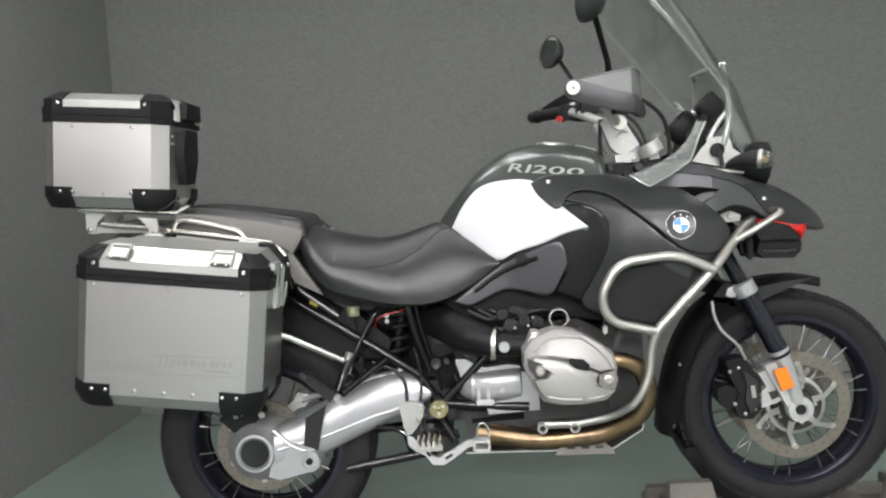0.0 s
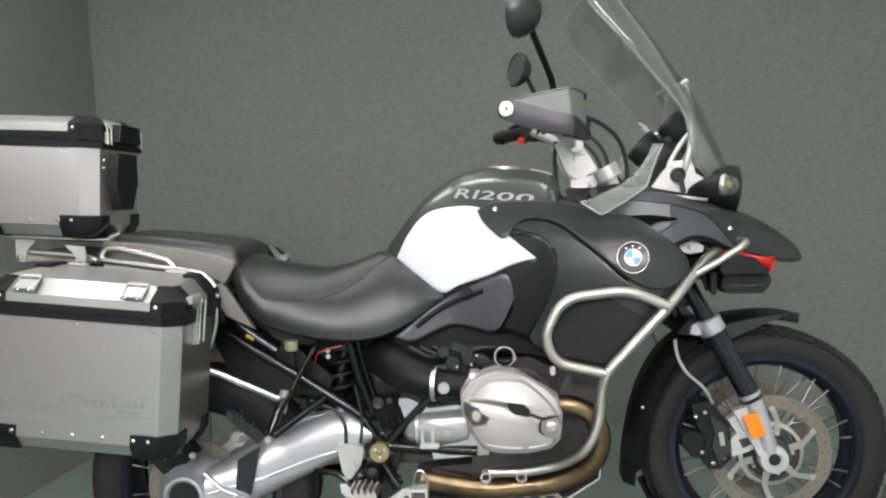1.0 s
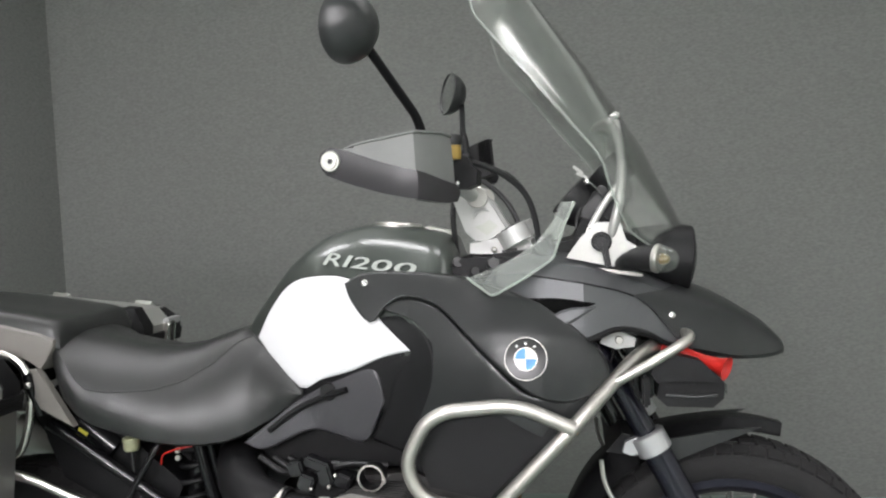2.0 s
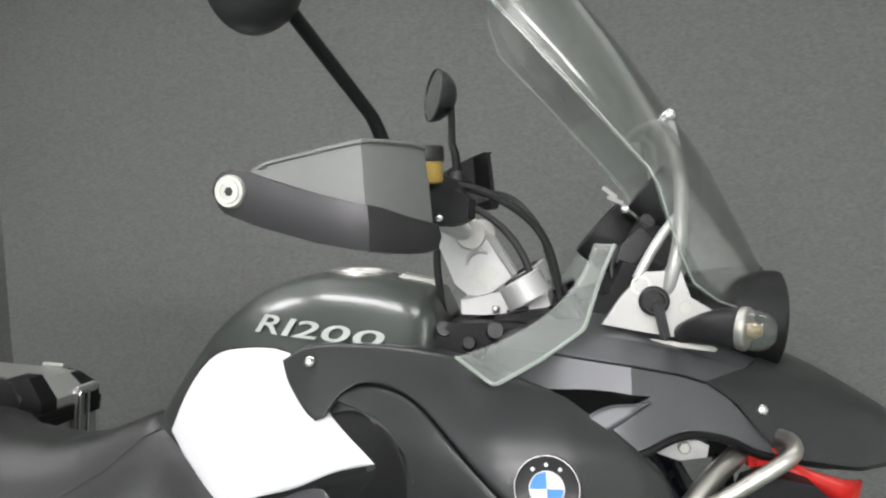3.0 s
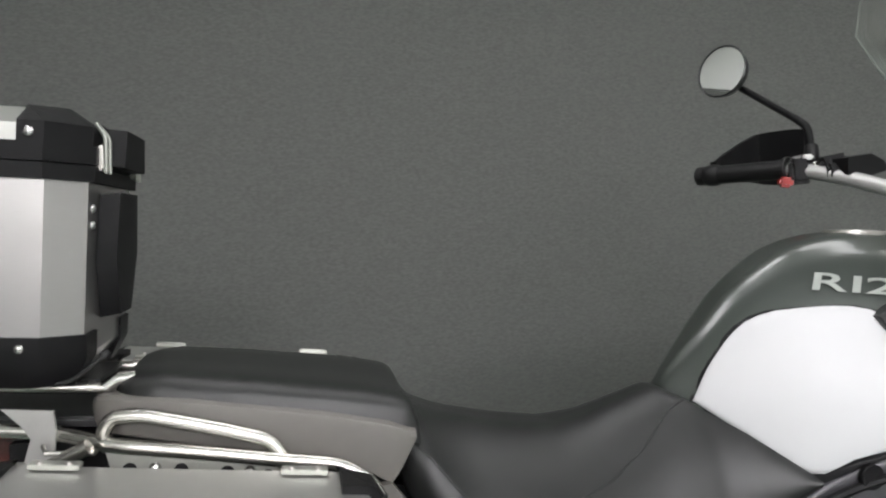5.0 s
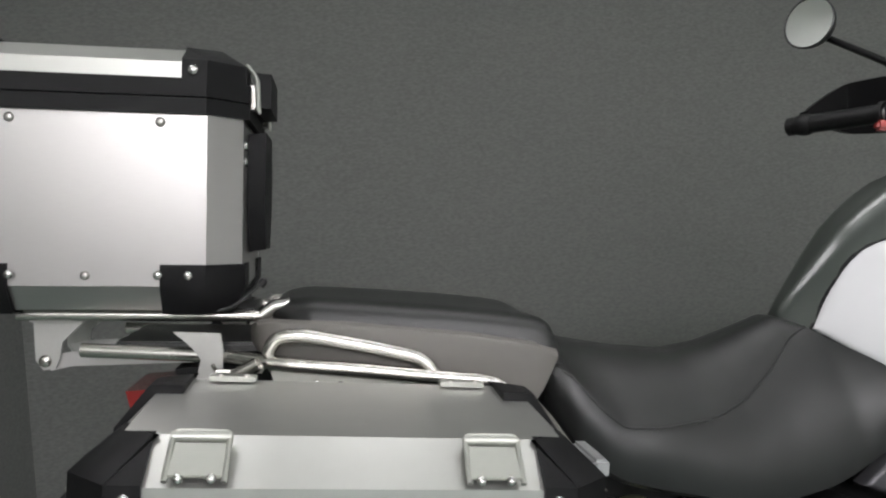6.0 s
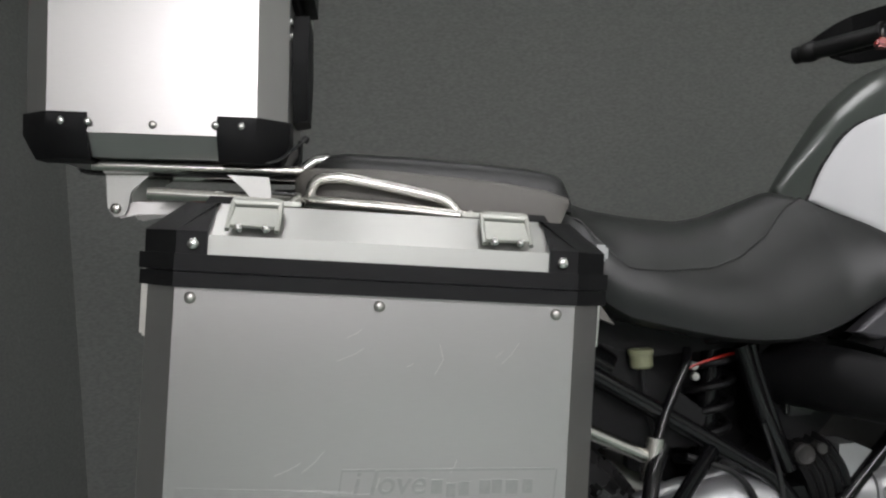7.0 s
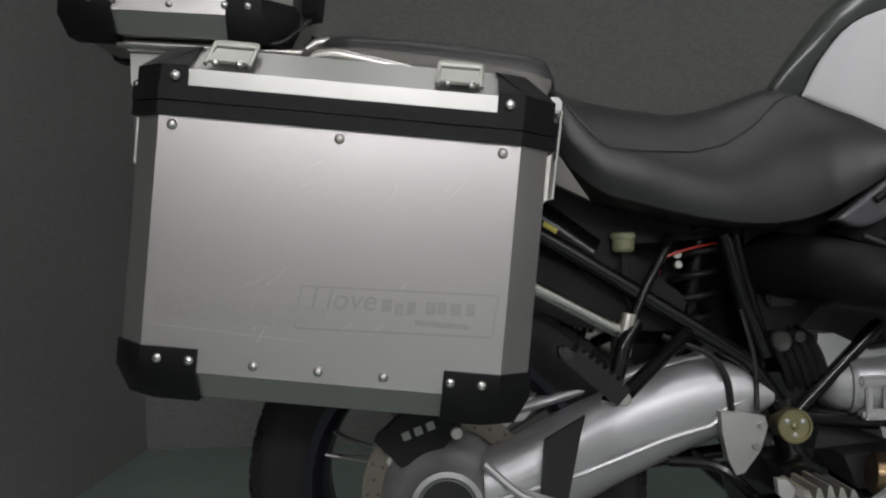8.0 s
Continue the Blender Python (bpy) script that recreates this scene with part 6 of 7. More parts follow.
# crash bars
for s in (-1, 1):
    bar = part("crash_bar", tube([(0.787, s * 0.225, 0.388), (0.87, s * 0.235, 0.391), (0.906, s * 0.24, 0.397), (0.965, s * 0.255, 0.413), (1.012, s * 0.295, 0.451), (1.037, s * 0.302, 0.488), (1.053, s * 0.304, 0.537), (1.056, s * 0.306, 0.59), (1.066, s * 0.32, 0.638), (1.21, s * 0.328, 0.789), (1.32, s * 0.24, 0.893), (1.36, s * 0.2, 0.912), (1.38, s * 0.12, 0.915)], 0.0125, bend=0.05, segs=16),
               TUBE, bike, "brushed steel crash bar")
    part("loop", tube([(1.212, s * 0.329, 0.789), (1.12, s * 0.335, 0.83), (1.0, s * 0.335, 0.818), (0.965, s * 0.335, 0.797), (0.928, s * 0.332, 0.728), (0.955, s * 0.326, 0.667), (1.066, s * 0.32, 0.64)], 0.0125, bend=0.04, segs=16), TUBE, bar)
    part("branch", tube([(1.275, s * 0.275, 0.852), (1.34, s * 0.27, 0.885), (1.405, s * 0.266, 0.924), (1.415, s * 0.22, 0.93), (1.39, s * 0.13, 0.925)], 0.009, bend=0.025, segs=14), TUBE, bar)
    for x in (0.783, 0.868):
        part("mount_eye", lathe([(0.0135, -0.014), (0.0135, 0.014), (0.0085, 0.014), (0.0085, -0.014)], along((x, s * 0.235, 0.382), (0, s, 0)), segs=20, close=True), TUBE, bar)
        part("mount_stud", disc((x, s * 0.228, 0.382), (0, s, 0), 0.009, 0.012, segs=16), GLOSS_BLACK, bar)
    part("bar_clamp", box((0.95, s * 0.262, 0.64), (0.012, 0.02, 0.022), r=0.003), STEEL, bar)
    part("clamp_strap", box((0.982, s * 0.25, 0.61), (0.014, 0.016, 0.06), r=0.003, turn=(0, 25, 0)), ENGINE, bar)
    # mesh infill behind the loop
    part("oil_cooler_cover", prism([(0.945, 0.73), (0.975, 0.79), (1.01, 0.805), (1.11, 0.815), (1.19, 0.785), (1.065, 0.66), (0.965, 0.68)], s * 0.285, s * 0.3, r=0.008), GRAIN_BLACK, bike, "grained black infill panel")
    # fog lamp
    fog = part("fog_lamp", soften(prism([(1.355, 0.822), (1.363, 0.862), (1.4, 0.867), (1.452, 0.864), (1.468, 0.845), (1.466, 0.82), (1.448, 0.804), (1.372, 0.806)], s * 0.15, s * 0.23, r=0), 0.012, 3), GRAIN_BLACK, bike, "black auxiliary fog lamp")
    part("bracket", prism([(1.325, 0.84), (1.335, 0.9), (1.35, 0.9), (1.355, 0.82), (1.335, 0.81)], s * 0.16, s * 0.2, r=0.004), FRAME, fog)
    part("cable", tube([(1.335, s * 0.2, 0.9), (1.318, s * 0.21, 0.86), (1.325, s * 0.205, 0.815), (1.35, s * 0.2, 0.82)], 0.004, bend=0.02, segs=8), GRIP, fog)
    part("lamp_hood", soften(prism([(1.343, 0.868), (1.355, 0.892), (1.38, 0.9), (1.425, 0.89), (1.446, 0.868), (1.455, 0.852), (1.4, 0.856), (1.353, 0.852)], s * 0.215, s * 0.262, r=0), 0.009, 3), GRAIN_BLACK, fog)
    part("lamp_tab", box((1.337, s * 0.225, 0.832), (0.014, 0.02, 0.056), r=0.004), GRAIN_BLACK, fog)
    part("lamp_rib", tube([(1.37, s * 0.231, 0.826), (1.42, s * 0.231, 0.822), (1.455, s * 0.229, 0.826)], 0.003, bend=0.01, segs=8), SATIN_BLACK, fog)
    part("lens", soften(prism([(1.4665, 0.822), (1.4665, 0.846), (1.473, 0.843), (1.473, 0.826)], s * 0.16, s * 0.22, r=0), 0.002), LENS, fog)
horn = part("air_horn", lathe([(0.01, 0), (0.01, 0.045), (0.013, 0.068), (0.019, 0.084), (0.021, 0.086), (0.018, 0.082), (0.0, 0.07)], along((1.4, -0.2, 0.897), (0.8, -0.52, -0.28)), segs=24), RED, bike, "red plastic air horn")
part("horn_body", box((1.39, -0.19, 0.902), (0.045, 0.04, 0.03), r=0.008), RED, horn)
part("horn_bracket", soften(prism([(1.262, 0.912), (1.272, 0.93), (1.3, 0.932), (1.325, 0.92), (1.322, 0.906), (1.29, 0.902)], -0.2, -0.175, r=0), 0.005), CAST, bike, "silver cast bracket")
part("bracket_nut", disc((1.296, -0.2, 0.918), (0, -1, 0), 0.008, 0.006, segs=6), STEEL, bike)
part("bracket_ring", lathe([(0.026, -0.004), (0.026, 0.004), (0.022, 0.004), (0.022, -0.004)], along((1.262, -0.18, 0.893), (0, -1, 0)), segs=28, close=True), FRAME, bike, "black cable guide ring")

# ---- frame and rear ----
def bar(name, pts, r, material=FRAME, label="black frame tube", bend=0.02, mirrored=True, segs=12):
    for s in (1, -1) if mirrored else (1,):
        part(name, tube([(x, s * y, z) for x, y, z in pts], r, bend=bend, segs=segs), material, bike, label)


bar("frame_rail", [(0.095, -0.09, 0.738), (0.156, -0.09, 0.699), (0.295, -0.09, 0.611), (0.457, -0.095, 0.506), (0.5, -0.1, 0.44)], 0.0135)
bar("frame_strut", [(0.345, -0.08, 0.7), (0.338, -0.09, 0.683), (0.297, -0.1, 0.613), (0.275, -0.11, 0.565)], 0.0075)
bar("footrest_strut", [(0.278, -0.13, 0.572), (0.256, -0.147, 0.543), (0.244, -0.16, 0.504), (0.226, -0.175, 0.462)], 0.0115)
bar("footrest_strut", [(0.363, -0.1, 0.553), (0.25, -0.19, 0.48)], 0.011)
bar("frame_strut", [(0.428, -0.08, 0.7), (0.434, -0.08, 0.68), (0.455, -0.08, 0.6), (0.487, -0.085, 0.512)], 0.0125)
bar("frame_strut", [(0.45, -0.07, 0.7), (0.458, -0.07, 0.66), (0.495, -0.07, 0.525)], 0.0075)
bar("frame_strut", [(0.515, -0.1, 0.42), (0.65, -0.1, 0.558)], 0.0115)
bar("frame_strut", [(0.535, -0.085, 0.445), (0.66, -0.09, 0.563)], 0.007)
bar("frame_tube", [(0.52, -0.1, 0.425), (0.62, -0.1, 0.415), (0.76, -0.12, 0.412)], 0.013)
bar("frame_tube", [(0.3, -0.06, 0.755), (0.55, -0.07, 0.745), (0.85, -0.1, 0.735)], 0.012)
bar("frame_tube", [(0.5, -0.1, 0.45), (0.51, -0.1, 0.38), (0.55, -0.11, 0.32)], 0.018)
part("pivot_plate", soften(prism([(0.46, 0.49), (0.53, 0.49), (0.56, 0.41), (0.54, 0.33), (0.5, 0.3), (0.47, 0.35)], -0.098, 0.098, r=0), 0.01), FRAME, bike, "black frame casting")
cap = part("pivot_cap", lathe([(0.025, -0.03), (0.026, 0.004), (0.0245, 0.006), (0.022, 0.006), (0.021, 0.003), (0.0, 0.003)], along((0.508, -0.128, 0.415), (0, -1, 0)), segs=32), OLIVE, bike, "olive-brass swing arm pivot cap")
for k in range(3):
    part("pivot_bolt", dome((0.508 + 0.0135 * math.cos(2.1 * k + 0.5), -0.131, 0.415 + 0.0135 * math.sin(2.1 * k + 0.5)), (0, -1, 0), 0.0045, 0.003), CAST, cap)
part("pivot_screw", dome((0.508, -0.131, 0.415), (0, -1, 0), 0.006, 0.003), OLIVE, cap)
for k in range(5):
    part("bellows_ring", lathe([(0.05, 0), (0.056, 0.006), (0.05, 0.012)], along((0.505 + 0.013 * k, -0.055, 0.49 + 0.0035 * k), (1, 0, 0.3)), segs=24), GRIP, bike, "black rubber bellows")

under = part("underseat_box", soften(prism([(0.02, 0.76), (0.12, 0.84), (0.55, 0.725), (0.56, 0.7), (0.3, 0.69), (0.1, 0.64)], -0.05, 0.05, r=0), 0.015), GRAIN_BLACK, bike, "black plastic box below the seat")
part("airbox", soften(prism([(0.47, 0.55), (0.47, 0.73), (0.88, 0.73), (0.9, 0.65), (0.62, 0.62), (0.55, 0.55)], -0.055, 0.055, r=0), 0.015), GRAIN_BLACK, bike, "black plastic airbox")
part("battery_cover", box((0.519, -0.066, 0.624), (0.045, 0.02, 0.072), r=0.004), SATIN_BLACK, bike)
muff = part("inner_mudguard", soften(prism([(0.06, 0.7), (0.14, 0.745), (0.26, 0.7), (0.38, 0.6), (0.36, 0.55), (0.2, 0.56), (0.1, 0.61)], -0.055, 0.055, r=0), 0.02, 3), GRAIN_BLACK, bike, "black inner mudguard")
part("canister", tube([(0.112, -0.045, 0.757), (0.228, -0.045, 0.672)], 0.031, segs=20), FRAME, bike, "black shock absorber reservoir")
part("yellow_sticker", box((0.163, -0.0765, 0.716), (0.024, 0.002, 0.008), r=0, turn=(0, 32, 0)), YELLOW, bike, "small yellow sticker")
spring = []
for k in range(121):
    a = k / 120 * 2 * math.pi * 7
    base = Vector((0.37, -0.02, 0.47)).lerp(Vector((0.415, -0.02, 0.72)), k / 120)
    spring.append(base + Vector((0.036 * math.cos(a), 0.036 * math.sin(a), 0)))
# dark plate added to close the see-through gap behind the spring
part("gap_filler", soften(prism([(0.28, 0.5), (0.29, 0.74), (0.5, 0.74), (0.5, 0.5), (0.4, 0.45)], 0.03, 0.05, r=0), 0.006), GRAIN_BLACK, bike, "black filler plate added behind the shock")
shock = part("rear_shock", tube([(0.37, -0.02, 0.46), (0.418, -0.02, 0.73)], 0.018), FRAME, bike, "black rear shock absorber")
part("spring", tube(spring, 0.006, segs=8), GRAIN_BLACK, shock, "black coil spring")
part("fluid_reservoir", lathe([(0.013, 0), (0.017, 0.004), (0.017, 0.02), (0.019, 0.021), (0.019, 0.028), (0.015, 0.03)], pose(0.275, -0.075, 0.676), segs=20), CREAM, bike, "cream translucent brake fluid reservoir")
part("reservoir_hose", tube([(0.275, -0.075, 0.678), (0.277, -0.075, 0.63), (0.29, -0.07, 0.57)], 0.004, bend=0.03, segs=8), GRIP, bike)
part("red_wire", tube([(0.333, -0.06, 0.642), (0.338, -0.065, 0.666), (0.373, -0.065, 0.678), (0.418, -0.062, 0.687), (0.45, -0.06, 0.69)], 0.0022, bend=0.02, segs=8), RED, bike, "thin red battery wire")
for x, z in ((0.366, 0.671), (0.367, 0.655)):
    part("frame_bolt", disc((x, -0.045, z), (0, -1, 0), 0.007, 0.008, segs=12), STEEL, bike)

# swing arm and final drive
ARM = [(0.05, 0.265, 0.382), (0.1, 0.272, 0.397), (0.165, 0.284, 0.428), (0.232, 0.31, 0.461), (0.302, 0.343, 0.49), (0.372, 0.376, 0.509), (0.422, 0.393, 0.512), (0.462, 0.418, 0.5), (0.487, 0.438, 0.478)]


def arm_ring(x, lo, hi):
    n, out = 28, []
    for k in range(n):
        a = 2 * math.pi * k / n
        c_, q_ = math.cos(a), math.sin(a)
        z = (lo + hi) / 2 + (hi - lo) / 2 * math.copysign(abs(q_) ** 0.62, q_)
        y = -0.108 + 0.045 * min(1.0, max(0.0, (x - 0.05) / 0.2)) + 0.05 * math.copysign(abs(c_) ** 0.7, c_)
        if z > lo + (hi - lo) * 0.62:
            y += 0.014 * (z - lo - (hi - lo) * 0.62) / (hi - lo) * 2
        out.append((x, y, z))
    return out


arm = part("swing_arm", loft([arm_ring(p.x, *table(p.x, ARM)) for p in crv([(a[0], 0, 0) for a in ARM], 30)]), SILVER, bike, "silver cast shaft-drive swing arm", 50)
part("arm_ridge", tube([(0.06, -0.156, 0.322), (0.195, -0.122, 0.35), (0.322, -0.113, 0.396), (0.397, -0.112, 0.416), (0.41, -0.11, 0.438), (0.44, -0.108, 0.45)], 0.005, bend=0.02, segs=8), SILVER, arm)
drive = part("final_drive", lathe([(0.095, 0.0), (0.098, 0.02), (0.088, 0.05), (0.07, 0.072), (0.058, 0.085), (0.053, 0.1), (0.045, 0.101), (0.04, 0.094), (0.0, 0.09)], along((-0.004, -0.062, 0.315), (0, -1, 0)), segs=48), SILVER, bike, "silver final drive housing")
# black disc stands for the shade inside the open bore
part("hub_bore", lathe([(0.039, 0.0), (0.039, 0.004), (0.03, 0.0035), (0.0, 0.001)], along((-0.004, -0.155, 0.315), (0, -1, 0)), segs=36), GLOSS_BLACK, drive, "black disc painting the shaded hub bore")
part("drive_neck", soften(prism([(0.03, 0.245), (0.06, 0.235), (0.15, 0.258), (0.18, 0.29), (0.16, 0.32), (0.1, 0.34), (0.05, 0.33)], -0.15, -0.07, r=0), 0.014, 3), SILVER, drive)
part("drive_rib", tube([(0.05, -0.152, 0.375), (0.1, -0.155, 0.33), (0.14, -0.152, 0.315)], 0.006, bend=0.02, segs=8), SILVER, drive)
joint = part("drive_joint", lathe([(0.029, 0), (0.031, 0.006), (0.029, 0.014), (0.021, 0.014), (0.019, 0.008), (0.013, 0.008), (0.012, 0.012), (0.0, 0.012)], along((0.147, -0.15, 0.289), (0, -1, 0)), segs=32), SILVER, bike, "silver pivot bearing")
part("bearing_nut", disc((0.147, -0.158, 0.289), (0, -1, 0), 0.011, 0.006, segs=6), FRAME, joint)
part("torque_arm", tube([(0.412, -0.055, 0.522), (0.384, -0.058, 0.506), (0.302, -0.058, 0.492), (0.236, -0.056, 0.47), (0.11, -0.048, 0.435)], 0.014, bend=0.06, segs=14, flat=0.7), SILVER, bike, "silver torque arm")
lug = part("torque_lug", prism([(0.007, 0.372), (0.088, 0.436), (0.09, 0.448), (0.1, 0.457), (0.145, 0.449), (0.119, 0.417), (0.1, 0.414), (0.028, 0.353)], -0.056, -0.042, r=0.005), CAST, bike)
part("lug_bolt", disc((0.105, -0.056, 0.44), (0, -1, 0), 0.012, 0.006), STEEL, lug)
part("mud_flap", prism([(0.139, 0.406), (0.198, 0.44), (0.19, 0.41), (0.17, 0.316), (0.142, 0.311), (0.131, 0.326)], -0.148, -0.138, r=0.003), GRIP, bike, "black rubber boot strap")
cv = part("heel_cover", soften(prism([(0.4, 0.438), (0.43, 0.438), (0.464, 0.431), (0.468, 0.416), (0.456, 0.38), (0.432, 0.349), (0.42, 0.346), (0.409, 0.368), (0.401, 0.41)], -0.132, -0.112, r=0), 0.006, 3), WHITE_METAL, bike, "pale silver heel cover")
for x, z in ((0.459, 0.418), (0.449, 0.388)):
    part("cover_bolt", disc((x, -0.132, z), (0, -1, 0), 0.006, 0.004, segs=12), STEEL, cv)
bar("brake_line", [(0.325, -0.1, 0.548), (0.394, -0.105, 0.522), (0.418, -0.112, 0.488), (0.42, -0.12, 0.437)], 0.005, GRIP, "black hydraulic line", 0.03, False, 8)
bar("brake_line", [(0.445, -0.1, 0.585), (0.462, -0.108, 0.507), (0.46, -0.114, 0.457), (0.457, -0.12, 0.437)], 0.004, GRIP, "black hydraulic line", 0.03, False, 8)
rc = part("rear_caliper", soften(prism([(-0.11, 0.405), (-0.06, 0.45), (0.0, 0.45), (0.02, 0.42), (-0.01, 0.39), (-0.07, 0.365)], -0.125, -0.075, r=0), 0.008), GRAIN_BLACK, bike, "black rear brake caliper")
for k in range(3):
    part("caliper_mark", box((-0.062 + 0.018 * k, -0.126, 0.412 + 0.007 * k), (0.012, 0.002, 0.012), r=0.0005, turn=(0, -20, 0)), LETTER, rc)
part("caliper_bolt", disc((0.012, -0.125, 0.415), (0, -1, 0), 0.009, 0.006), STEEL, rc)

# footrests, side brake pedal, stands
for s in (-1, 1):
    peg = part("footrest", box((0.485, s * 0.235, 0.347), (0.07, 0.09, 0.012), r=0.002), TUBE, bike, "toothed steel footrest")
    for k in range(5):
        part("tooth", soften(prism([(0.451 + 0.0145 * k, 0.352), (0.4535 + 0.0145 * k, 0.37 - 0.003 * abs(k - 2)), (0.4575 + 0.0145 * k, 0.37 - 0.003 * abs(k - 2)), (0.463 + 0.0145 * k, 0.352)], s * 0.205, s * 0.279, r=0), 0.0015), TUBE, peg)
    part("hanger", soften(prism([(0.46, 0.372), (0.512, 0.375), (0.512, 0.335), (0.47, 0.325)], s * 0.12, s * 0.19, r=0), 0.006), FRAME, peg, "black footrest hanger")
    part("peg_pin", disc((0.49, s * 0.19, 0.34), (0, s, 0), 0.009, 0.01, segs=16), STEEL, peg)
    # folding rubber passenger footrest
    q = pose(0.199, s * 0.22, 0.51, 0, 39, 0)
    bm = soften(loft([[(-0.055, -0.018, -0.012), (-0.055, 0.018, -0.012), (-0.04, 0.02, 0.012), (-0.04, -0.02, 0.012)], [(0.046, -0.018, -0.016), (0.046, 0.018, -0.016), (0.046, 0.02, 0.012), (0.046, -0.02, 0.012)]]), 0.005)
    bmesh.ops.transform(bm, matrix=q, verts=bm.verts)
    pp = part("passenger_footrest", bm, GRIP, bike, "black rubber passenger footrest, folded up")
    for k in range(7):
        part("rib", (lambda b: (bmesh.ops.transform(b, matrix=q, verts=b.verts), b)[1])(box((-0.04 + 0.0115 * k, 0, 0.014), (0.005, 0.038, 0.007), r=0.001)), GRIP, pp)
    part("end_plate", (lambda b: (bmesh.ops.transform(b, matrix=q, verts=b.verts), b)[1])(box((-0.052, s * 0.006, -0.002), (0.022, 0.04, 0.014), r=0.004)), SATIN_BLACK, pp)
    part("pivot_bolt", disc((0.24, s * 0.2, 0.474), (0, s, 0), 0.01, 0.012, segs=14), STEEL, pp)
blade = [(0.428, 0.372), (0.442, 0.371), (0.455, 0.355), (0.478, 0.344), (0.491, 0.322), (0.51, 0.316), (0.55, 0.337), (0.582, 0.358), (0.606, 0.362), (0.606, 0.343), (0.588, 0.342), (0.556, 0.318), (0.522, 0.296), (0.492, 0.297), (0.474, 0.322), (0.448, 0.334), (0.43, 0.352)]
lever = part("brake_pedal", soften(prism(blade, -0.252, -0.241, r=0), 0.003), CAST, bike, "silver forged brake pedal with slots")
for x, z, n, a in ((0.482, 0.327, 0.016, 50), (0.535, 0.318, 0.022, -32)):
    part("slot", box((x, -0.2521, z), (n, 0.002, 0.007), r=0.0006, turn=(0, a, 0)), FRAME, lever)
for c, size in (((0.622, -0.262, 0.363), (0.044, 0.05, 0.006)), ((0.622, -0.262, 0.34), (0.036, 0.05, 0.007)), ((0.602, -0.262, 0.352), (0.006, 0.05, 0.024)), ((0.641, -0.262, 0.352), (0.006, 0.05, 0.024))):
    part("pedal_pad", box(c, size, r=0.002), CAST, lever)
part("pedal_loop", tube([(0.609, -0.262, 0.364), (0.612, -0.262, 0.396), (0.622, -0.262, 0.408), (0.633, -0.262, 0.405), (0.64, -0.262, 0.392), (0.643, -0.262, 0.364)], 0.003, bend=0.012, segs=8), CHROME, lever)
stand = part("centre_stand", tube([(0.5, -0.13, 0.3), (0.4, -0.14, 0.285), (0.25, -0.15, 0.262)], 0.013, bend=0.03), FRAME, bike, "black centre stand, folded up")
part("stand_leg", tube([(0.5, 0.13, 0.3), (0.4, 0.14, 0.285), (0.25, 0.15, 0.262)], 0.013, bend=0.03), FRAME, stand)
part("stand_bar", tube([(0.45, -0.14, 0.292), (0.45, 0.14, 0.292)], 0.011), FRAME, stand)
part("stand_bracket", prism([(0.4, 0.36), (0.48, 0.37), (0.56, 0.35), (0.56, 0.292), (0.42, 0.285)], -0.12, -0.11, r=0.004), FRAME, bike)
bar("stand_spring", [(0.33, -0.1, 0.36), (0.4, -0.12, 0.36), (0.46, -0.13, 0.3)], 0.008, FRAME, "black stand spring", 0.03, False, 8)

# silencer on the far side
part("silencer", tube([(0.5, 0.14, 0.36), (0.38, 0.18, 0.4), (0.28, 0.2, 0.47), (0.0, 0.2, 0.58), (-0.18, 0.2, 0.65)], 0.03, bend=0.1, r_end=0.055, segs=20), STEEL, bike, "brushed steel silencer")

